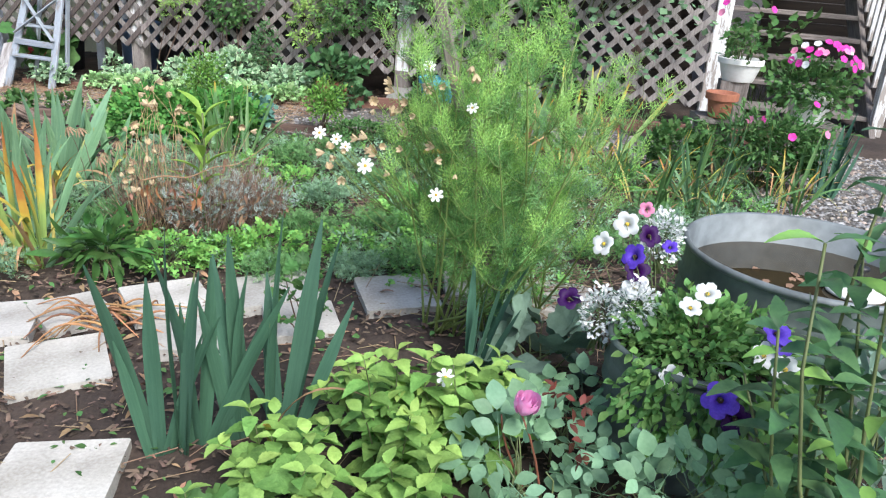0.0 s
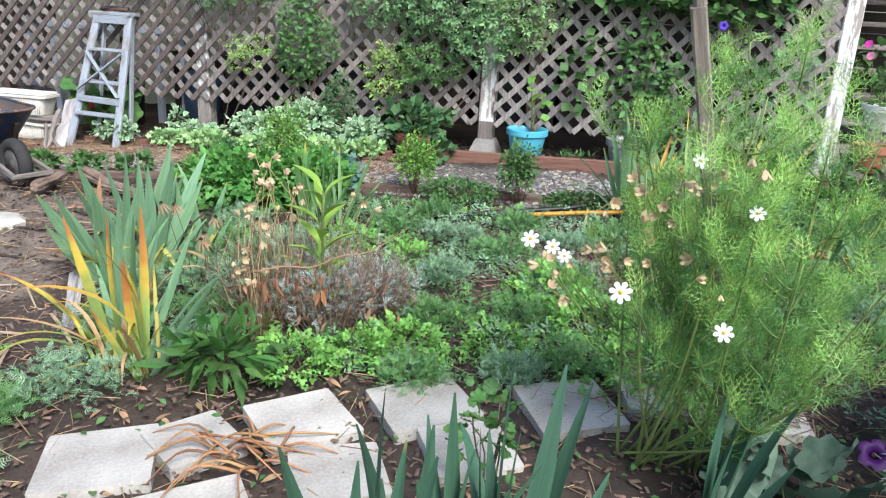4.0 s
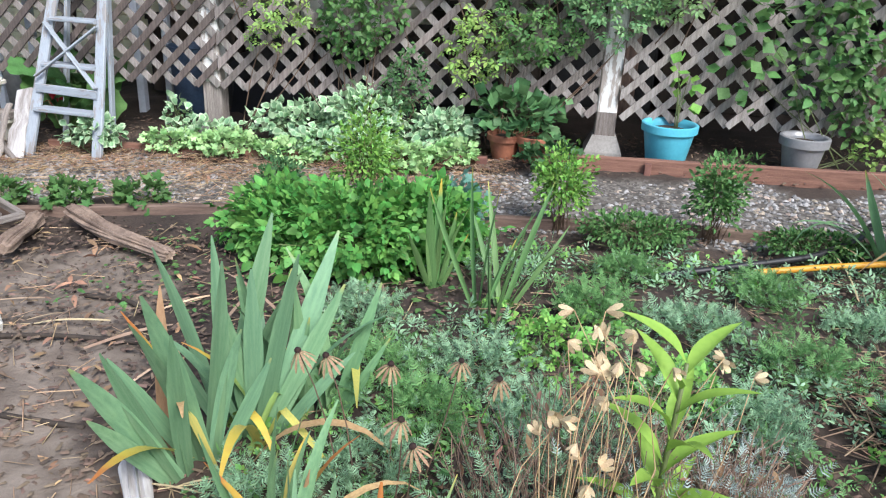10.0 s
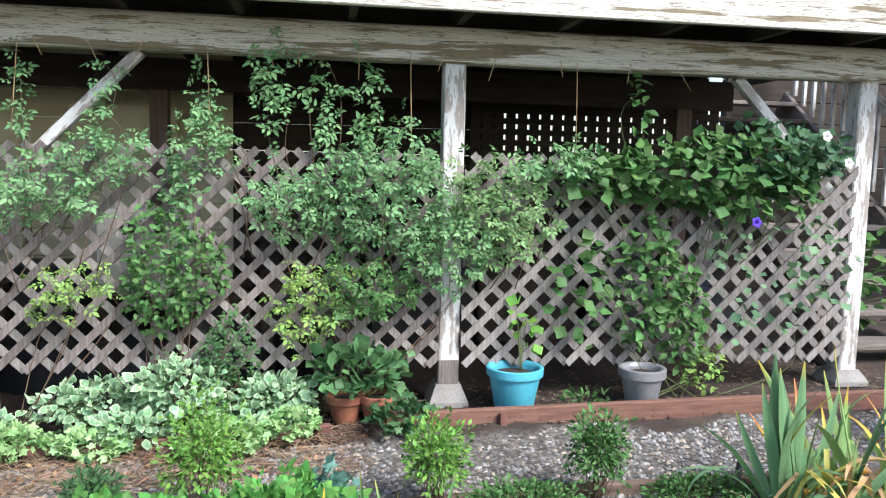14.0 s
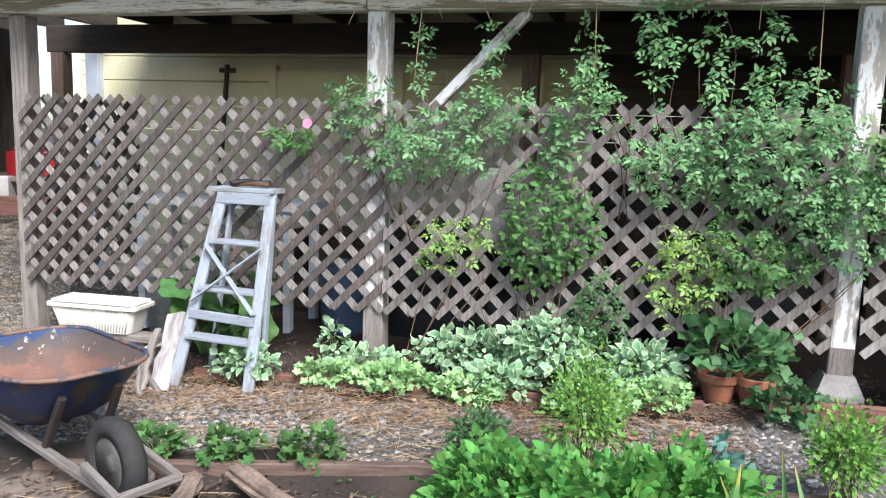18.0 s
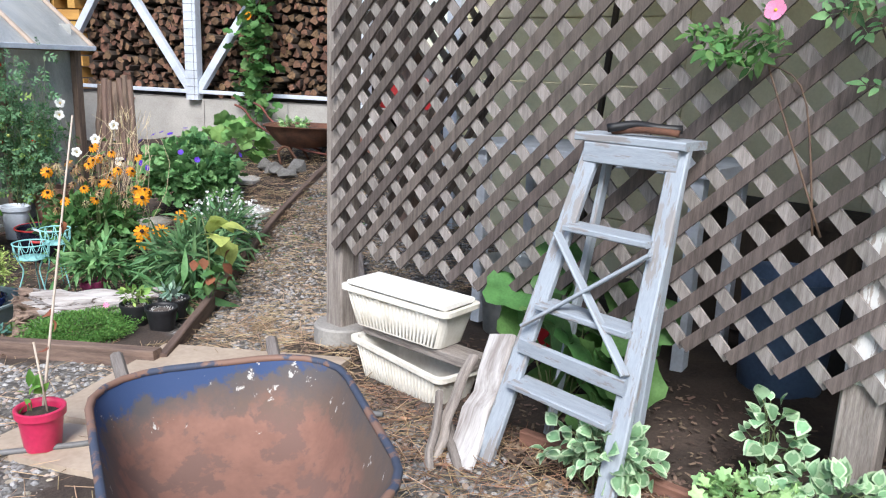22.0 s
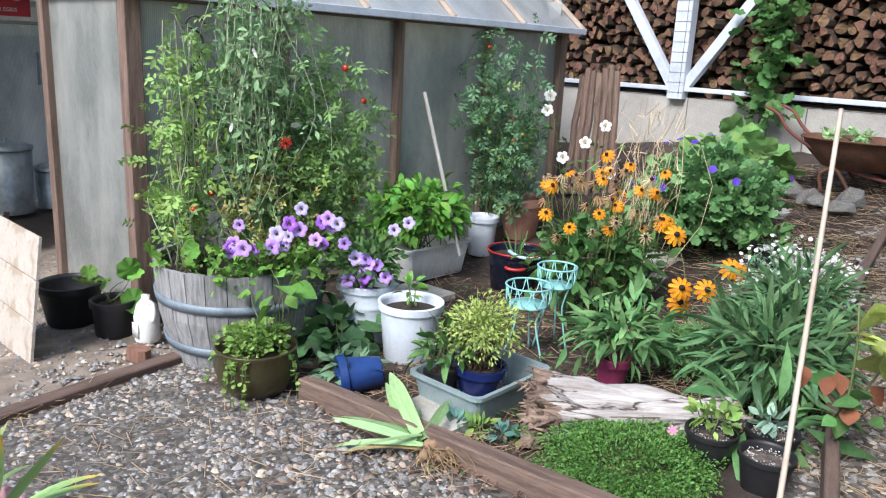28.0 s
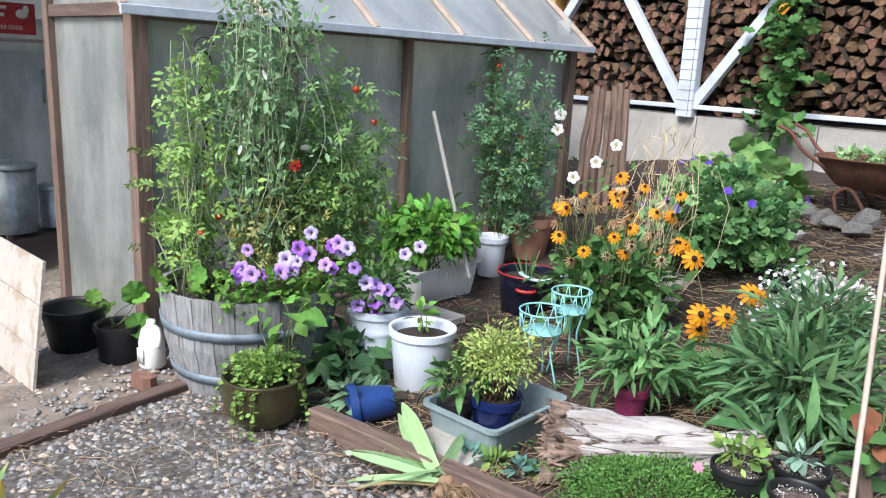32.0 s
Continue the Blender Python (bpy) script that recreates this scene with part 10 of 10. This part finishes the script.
# shrub stem with large leaves close to the path
root = thing("forsythia_sapling", 0.62, 1.5, "young shrub with large toothed dark green leaves", "shrub")
rng = np.random.default_rng(390)
pairs, P, D = [], [], []
for k in range(9):
    b, e = (rng.normal(0, 0.06), rng.normal(0, 0.06), 0), (rng.normal(-0.02, 0.12), rng.normal(0.02, 0.12), (1.16, 0.95, 1.05, 0.8, 1.1, 0.62, 0.7, 0.5, 0.9)[k])
    pairs.append((b, e))
    for j, t in enumerate(np.linspace(0.22, 1, 12)):
        for s in (-1, 1):
            P.append(np.array(b) * (1 - t) + np.array(e) * t)
            a = j * 1.57 + k
            D.append((s * math.cos(a), s * math.sin(a), 0.3 + 0.5 * (t > 0.95)))
stalks(root, pairs, 0.005, M_STEM, "stem", 0.03)
P, D = np.array(P), np.array(D)
young = rng.random(len(P)) < 0.16
T = leaf_t(0.44, 0.42, 0.14, 0.35, teeth=0.05, n=10)
for sel, m, pn, size in ((~young, leaf("sapling", (0.085, 0.165, 0.06), (0.05, 0.105, 0.045), 0.9, 0.35), "foliage", 0.1), (young, leaf("sapling_tip", (0.20, 0.34, 0.075), (0.14, 0.26, 0.06), 0.5, 0.35), "young_foliage", 0.09)):
    MB().inst(T, P[sel], frames(D[sel] + rng.normal(0, 0.25, (sel.sum(), 3)), rng, roll=0.25), size * rng.uniform(0.7, 1.2, sel.sum())).part(pn, m, root)
leafy("weedy_plant", 0.75, 1.9, "grey-green leafy stems by the water tank", "plant", 120, 0.13, LANCE, M_GREYGREEN, 0.3, 0.22, 0.5, 16, seed=391)

# pots by the end post
root = tagged(new("low_bench"), "low weathered plank bench by the fence end", "bench")
board("seat", (0.58, 5.36, 0.34), (1.5, 5.52, 0.34), 0.26, 0.04, M_GREY_WOOD, root)
for px, py in ((0.7, 5.38), (1.4, 5.5)):
    board("leg", (px, py, float(G(px, py)) - 0.01), (px, py, 0.32), 0.24, 0.06, M_GREY_WOOD, root, up=(0, 1, 0))
pot("terracotta_pot", 0.72, 5.3, 0.088, 0.068, 0.165, M_TERRA, "terracotta pot on the low bench", z=0.36, lip=0.016)
root = thing("wooden_block", 0.8, 5.5, "weathered wooden block raising the white bowl", "block", 0.36)
board("block", (0, 0, 0), (0, 0, 0.22), 0.18, 0.16, M_GREY_WOOD, root, up=(0, 1, 0))
pot("white_bowl", 0.82, 5.5, 0.135, 0.1, 0.15, M_WHITE_PLASTIC, "wide white plastic bowl with a pink geranium", z=0.58)
pot("flower_pot", 1.3, 5.5, 0.14, 0.11, 0.2, M_WHITE_PLASTIC, "white plastic pot hidden under trailing flowers", z=0.36)
for k, (px, py, z, n) in enumerate(((0.82, 5.5, 0.64, 4), (1.3, 5.46, 0.46, 30), (1.1, 5.1, 0.0, 5))):
    root = leafy("geranium_plant", px, py, "green leafy plant with magenta pink flowers", "flowering plant", 150 if k == 0 else 700, 0.05, LOBED, M_MID, 0.18 if k == 0 else 0.38, 0.26, 0.36 if k == 0 else 0.46, 20, seed=395 + k, z=z - (0.1 if k == 1 else 0), group="geraniums by the post")
    rng = np.random.default_rng(400 + k)
    for j in range(n):
        d = sphere_dirs(1, rng, 0.2)[0]
        bloom(root, d * ((0.24, 0.2, 0.18) if k == 1 else (0.3, 0.24, 0.3)) + (0.02, 0, 0.34 if k == 1 else 0.26), (d[0], -0.7, d[2]), 0.05, "five", M_WHITE_PETAL if k == 1 and j % 5 == 2 else M_MAGENTA if j % 4 else M_PINK_PETAL)
leafy("bench_greenery", 1.0, 5.12, "loose green foliage hiding the low bench", "plant", 1500, 0.055, LANCE, M_MID, 0.66, 0.22, 0.56, 24, seed=404)
leafy("bench_greenery", 0.5, 5.1, "low leafy weeds beside the end post", "plant", 480, 0.055, LOBED, M_MID, 0.34, 0.2, 0.42, 12, seed=403)
leafy("stair_vine", 1.3, 7.5, "vine straggling over the stair treads", "climbing plant", 150, 0.11, TOOTHED, M_MID, 0.55, 0.25, 1.1, 14, seed=405)
iris(1.35, 5.0, 16, 0.5, "blue-green iris fan by the bench", 406, 1, 0.1, 0.4, M_IRIS_BLUE, bends=(0, 0, 1))

# ---- firewood ----
M_LOG_END = mat("split_firewood", (0.215, 0.117, 0.069), (0.08, 0.044, 0.028), scale=9, fine=40, rough=0.9, bump=0.5, obj=0.9)
M_LOG_BARK = mat("firewood_bark", (0.095, 0.066, 0.05), (0.032, 0.024, 0.019), scale=12, fine=40, rough=0.95, bump=0.6, obj=0.8)
M_LOG_REST = mat("stacked_firewood", (0.215, 0.117, 0.069), (0.08, 0.044, 0.028), scale=9, fine=40, rough=0.9, bump=0.5, island=0.9)
rng = np.random.default_rng(500)


def log_vf(kind):
    """A billet along y: round, half or split in a wedge, with rough ends."""
    q = np.random.default_rng(510 + kind)
    if kind % 3 == 0:
        a = np.linspace(0, 2 * np.pi, 9)[:-1]
        ring = np.stack([np.cos(a), np.sin(a)], 1) * 0.5
    elif kind % 3 == 1:
        ring = np.array([(-0.5, -0.3), (0.5, -0.35), (0.42, 0.1), (0.15, 0.4), (-0.2, 0.38), (-0.45, 0.1)])
    else:
        ring = np.array([(-0.5, -0.35), (0.45, -0.42), (0.5, -0.1), (0.1, 0.5), (-0.15, 0.42)])
    ring = ring * (1 + q.normal(0, 0.06, ring.shape))
    n = len(ring)
    V = np.array([(x * s, y + (0.06 * q.normal() if y < 1 else 0), z * s) for y, s in ((0, 0.9), (0.12, 1.0), (3.0, 1.0)) for x, z in ring] + [(0, -0.03, 0)])
    F = [np.array([(i * n + k, i * n + (k + 1) % n, (i + 1) * n + (k + 1) % n, (i + 1) * n + k) for i in range(2) for k in range(n)]), np.array([(3 * n, (k + 1) % n, k) for k in range(n)])]
    return V, F


LOGS = [log_vf(k) for k in range(9)]
LOG_MESH = [MB().add(*T).mesh("log", M_LOG_END, False) for T in LOGS]
for T, me in zip(LOGS, LOG_MESH):
    me.materials.append(M_LOG_BARK)
    me.polygons.foreach_set("material_index", np.concatenate((np.ones(len(T[1][0]), int), np.zeros(len(T[1][1]), int))))
stack = tagged(new("firewood_stack"), "tall stack of split brown firewood in the shed", "firewood")
turn_s = Matrix((-su, sn, Vector((0, 0, 1)))).transposed().to_4x4()
rest, bark, count, z, row = MB(), MB(), 0, 0.66, 0
while z < 2.5:
    s = 0.16 + 0.05 * rng.random()
    hgt = rng.uniform(0.08, 0.10)
    while s < 4.25:
        w = rng.uniform(0.065, 0.14)
        p = shed_at(s + w / 2, 0.16 + rng.normal(0, 0.05), z + hgt * 0.5 + 0.02 * math.sin(2.3 * s + row) + rng.normal(0, 0.02))
        k = int(rng.integers(0, 9))
        sc = (w * rng.uniform(0.92, 1.12), 0.13, hgt * rng.uniform(0.85, 1.4))
        m = Matrix.Translation(p) @ turn_s @ Matrix.Rotation(rng.normal(0, 0.45) + (math.pi if rng.random() < 0.4 else 0), 4, "Y") @ Matrix.Diagonal((*sc, 1))
        if s < 3.1 and z < 2.0 and count < 300:
            sub("log", LOG_MESH[k], stack, m)
            count += 1
        else:
            A = np.array(m)
            V = LOGS[k][0] @ A[:3, :3].T + A[:3, 3]
            rest.add(V, [LOGS[k][1][1]]), bark.add(V, [LOGS[k][1][0]])
        s += w
    z += hgt
    row += 1
tagged(rest.part("stacked_wood", M_LOG_REST, stack, smooth=False), kind="stuff")
tagged(bark.part("stacked_bark", M_LOG_BARK, stack, smooth=False), kind="stuff")
crib = tagged(new("lumber_crib"), "criss-crossed yellow lumber ends closing the woodpile", "lumber")
M_YELLOW_WOOD = mat("fresh_yellow_lumber", (0.52, 0.30, 0.08), (0.38, 0.20, 0.05), scale=4, rough=0.7, stretch=(6, 6, 1), obj=0.4)
for k in range(11):
    zz = 0.7 + k * 0.15
    for s in (4.4, 4.75):
        if k % 2:
            board("billet", shed_at(s, 0.05, zz), shed_at(s, 0.6, zz), 0.12, 0.13, M_YELLOW_WOOD, crib)
    if not k % 2:
        board("billet", shed_at(4.28, 0.12, zz), shed_at(4.9, 0.12, zz), 0.12, 0.13, M_YELLOW_WOOD, crib)

# ---- pebbles, straw and mulch ----
def pebble_t(k):
    q = np.random.default_rng(530 + k)
    V = np.array([(1, 0, 0), (0.5, 0.75, 0), (-0.6, 0.7, 0), (-1, 0, 0), (-0.5, -0.75, 0), (0.55, -0.7, 0), (0.4, 0.1, 0.5), (-0.4, 0.12, 0.52), (0.0, -0.4, 0.48)])
    V = V * (1 + q.normal(0, 0.1, V.shape)) * (0.5, 0.4, 0.5)
    return V, [np.array([(6, 7, 8), (0, 1, 6), (1, 2, 7), (1, 7, 6), (2, 3, 7), (3, 4, 7), (4, 8, 7), (4, 5, 8), (5, 0, 6), (5, 6, 8)])]


def scatter_xy(n, poly, seed):
    q = np.random.default_rng(seed)
    P = np.array(poly)
    lo, hi = P.min(0), P.max(0)
    X = q.uniform(lo, hi, (n, 2))
    return X[gravel_mask(X[:, 0], X[:, 1]) | (in_poly(X[:, 0], X[:, 1], TRODDEN[0]) & (q.random(n) < 0.35))]


M_PEBBLE = mat("river_pebble", (0.345, 0.335, 0.328), (0.135, 0.131, 0.13), scale=30, fine=120, rough=0.75, bump=0.1, island=1.0)
M_PEBBLE_TAN = mat("tan_pebble", (0.40, 0.335, 0.27), (0.25, 0.20, 0.16), scale=30, fine=120, rough=0.75, bump=0.1, island=1.0)
for j, (m, n, seed, lab) in enumerate(((M_PEBBLE, 115000, 540, "grey rounded pebbles of the gravel paths"), (M_PEBBLE_TAN, 45000, 541, "tan pebbles mixed into the gravel paths"))):
    mb = MB()
    X = scatter_xy(n, [(-12.3, 2.2), (3.5, 9.4)], seed)
    q = np.random.default_rng(seed + 5)
    for k in range(4):
        Y = X[k::4]
        c = len(Y)
        a = q.uniform(0, 6.28, c)
        R = np.zeros((c, 3, 3))
        R[:, 0, 0], R[:, 0, 1], R[:, 1, 0], R[:, 1, 1], R[:, 2, 2] = np.cos(a), -np.sin(a), np.sin(a), np.cos(a), 1
        mb.inst(pebble_t(k), np.column_stack([Y, G(Y[:, 0], Y[:, 1]) - 0.006]), R, 0.013 + 0.034 * q.random(c) ** 1.3)
    tagged(mb.part("pebbles", m, None, lab, False), category="gravel", kind="stuff")

M_LITTER = mat("straw_litter", (0.46, 0.34, 0.21), (0.26, 0.17, 0.10), rough=0.9, island=1.0)
M_CHIP = mat("wood_chip_mulch", (0.19, 0.13, 0.095), (0.08, 0.055, 0.04), rough=0.95, island=1.0)


M_DRY_STRAP = mat("dry_strap_leaf", (0.50, 0.38, 0.25), (0.32, 0.22, 0.14), rough=0.9, island=1.0)


def litter(name, n, boxes, seed, size, m, label, T, lift=0.012):
    q = np.random.default_rng(seed)
    X = np.concatenate([q.uniform((a, b), (c, d), (int(n * w), 2)) for a, b, c, d, w in boxes])
    c = len(X)
    D = np.column_stack([q.normal(0, 1, (c, 2)), q.normal(0, 0.12, c)])
    mb = MB().inst(T, np.column_stack([X, G(X[:, 0], X[:, 1]) + lift + 0.006 * q.random(c)]), frames(D, q, roll=0.25), size * q.uniform(0.4, 1.4, c))
    tagged(mb.part(name, m, None, label), category="litter", kind="stuff")


STRAW = (np.array([(-0.016, 0, 0), (0.016, 0, 0), (0.012, 1, 0.02), (-0.012, 1, 0.02), (0, 0, 0.02), (0, 1, 0.035)], float), [np.array([(0, 1, 2, 3), (1, 4, 5, 2), (4, 0, 3, 5)])])
CHIP = (np.array([(-0.2, 0, 0), (0.22, 0.05, 0), (0.15, 1, 0.02), (-0.15, 0.9, 0.03), (0, 0.1, 0.12), (0.02, 0.9, 0.13)], float), [np.array([(0, 1, 4, 4), (0, 4, 5, 3), (1, 2, 5, 4), (2, 3, 5, 5)])])
CHIP = (CHIP[0], [np.array([(0, 4, 5, 3), (1, 2, 5, 4)]), np.array([(0, 1, 4), (2, 3, 5)])])
litter("straw", 7500, [(-9.5, 3.2, -6.2, 6.0, 0.22), (-7.6, 5.9, -6.2, 6.7, 0.16), (-9.4, 6.4, -7.0, 9.0, 0.6), (-11.2, 7.9, -8.8, 9.4, 0.3), (-6.5, 5.4, -2.4, 6.3, 0.34)], 550, 0.1, M_LITTER, "pale straw and dry needles scattered over the gravel", STRAW)
litter("pine_needles", 3800, [(-6.3, 5.85, -2.3, 6.4, 1.0)], 554, 0.07, mat("rusty_needles", (0.36, 0.21, 0.12), (0.2, 0.11, 0.07), rough=0.9, island=0.8), "rust-brown needles lying along the fence path", STRAW)
litter("bark_mulch", 26000, [(-7.0, 6.25, 1.2, 7.2, 0.16), (-6.2, 6.2, -2.4, 6.42, 0.06), (-3.4, 1.0, 1.2, 5.4, 0.4), (-6.0, 2.0, -3.0, 5.1, 0.2), (-12.4, 4.6, -8.0, 9.4, 0.2)], 551, 0.028, M_CHIP, "brown bark chips and dead leaves on the soil", CHIP)
litter("dead_leaves", 900, [(-6.3, 2.6, -3.0, 5.0, 0.55), (-3.0, 1.2, -0.5, 3.0, 0.3), (-6.2, 5.8, -2.5, 6.4, 0.25)], 552, 0.065, mat("dead_leaf_litter", (0.38, 0.23, 0.13), (0.22, 0.13, 0.08), rough=0.9, island=1.0), "dry curled brown leaves lying about", LANCE)
litter("low_weeds", 3600, [(-3.0, 1.3, 1.2, 5.2, 0.55), (-4.0, 4.2, -2.4, 5.2, 0.15), (-10.8, 5.2, -8.2, 8.4, 0.3)], 553, 0.03, M_MID, "small green seedlings and weeds on bare soil", OVATE, 0.02)
litter("soil_straw", 2600, [(-6.3, 2.4, -2.6, 5.0, 0.3), (-3.0, 1.2, 0.8, 5.2, 0.5), (-10.8, 5.2, -8.2, 8.4, 0.8)], 560, 0.11, M_LITTER, "thin dry stalks and straw lying on the soil", STRAW)
litter("bent_dry_blades", 90, [(-4.6, 2.2, -2.7, 4.3, 0.8), (-1.0, 4.7, 0.9, 5.2, 0.2)], 561, 0.38, M_DRY_STRAP, "long curled dry strap leaves on bare soil", blade_t(n=8, bend=0.5, width=0.035), 0.02)
litter("dry_stalk_heap", 900, [(-1.15, 3.75, -0.55, 4.35, 0.5), (-0.6, 2.8, 0.1, 3.3, 0.3), (-0.3, 4.0, 0.4, 4.5, 0.2)], 562, 0.14, mat("brown_dry_stalk", (0.30, 0.21, 0.14), (0.16, 0.11, 0.07), rough=0.9, island=1.0), "tangle of dry brown stalks on bare soil", STRAW, 0.03)
q = np.random.default_rng(565)
for m, n, freq, cut, size, T, lab in ((M_ARTEM, 5200, 1.9, 0.0, 0.06, pinnate(6, 0.35), "grey-green feathery sprigs creeping over the soil"), (M_FERNY, 4200, 2.3, 0.05, 0.055, pinnate(6, 0.35), "fine dark green sprigs creeping over the soil"), (M_FEVERFEW, 2600, 2.0, 0.12, 0.045, pinnate(5, 0.8), "bright green seedlings in patches on the soil")):
    X = q.uniform((-2.9, 2.85), (1.0, 5.15), (n, 2))
    X = X[np.array([noise.noise(Vector((x * freq, y * freq, size * 300))) > cut for x, y in X])]
    c = len(X)
    D = np.column_stack([q.normal(0, 0.8, (c, 2)), 0.25 + 0.6 * q.random(c)])
    mb = MB().inst(T, np.column_stack([X, G(X[:, 0], X[:, 1]) + 0.006 + 0.045 * q.random(c)]), frames(D, q, roll=0.6), size * q.uniform(0.6, 1.5, c))
    tagged(mb.part("creeping_weeds", m, None, lab), category="weeds", kind="stuff")
q = np.random.default_rng(570)
X = np.concatenate([q.uniform((-3.2, 1.0), (1.3, 5.3), (11000, 2)), q.uniform((-6.2, 2.2), (-3.0, 5.2), (5000, 2)), q.uniform((-10.6, 5.0), (-8.2, 8.4), (3500, 2)), q.uniform((-6.8, 6.4), (1.0, 7.0), (2500, 2))])
mb = MB()
for k in range(4):
    Y = X[k::4]
    mb.inst(pebble_t(k), np.column_stack([Y, G(Y[:, 0], Y[:, 1]) - 0.004]), frames(np.column_stack([q.normal(0, 1, (len(Y), 2)), np.zeros(len(Y))]), q, roll=0.3), 0.006 + 0.03 * q.random(len(Y)) ** 3)
tagged(mb.part("soil_clods", mat("soil_clod", (0.085, 0.06, 0.046), (0.04, 0.028, 0.022), scale=30, fine=150, rough=0.95, bump=0.5, island=0.9), None, "crumbly brown clods of garden soil"), category="soil", kind="stuff")
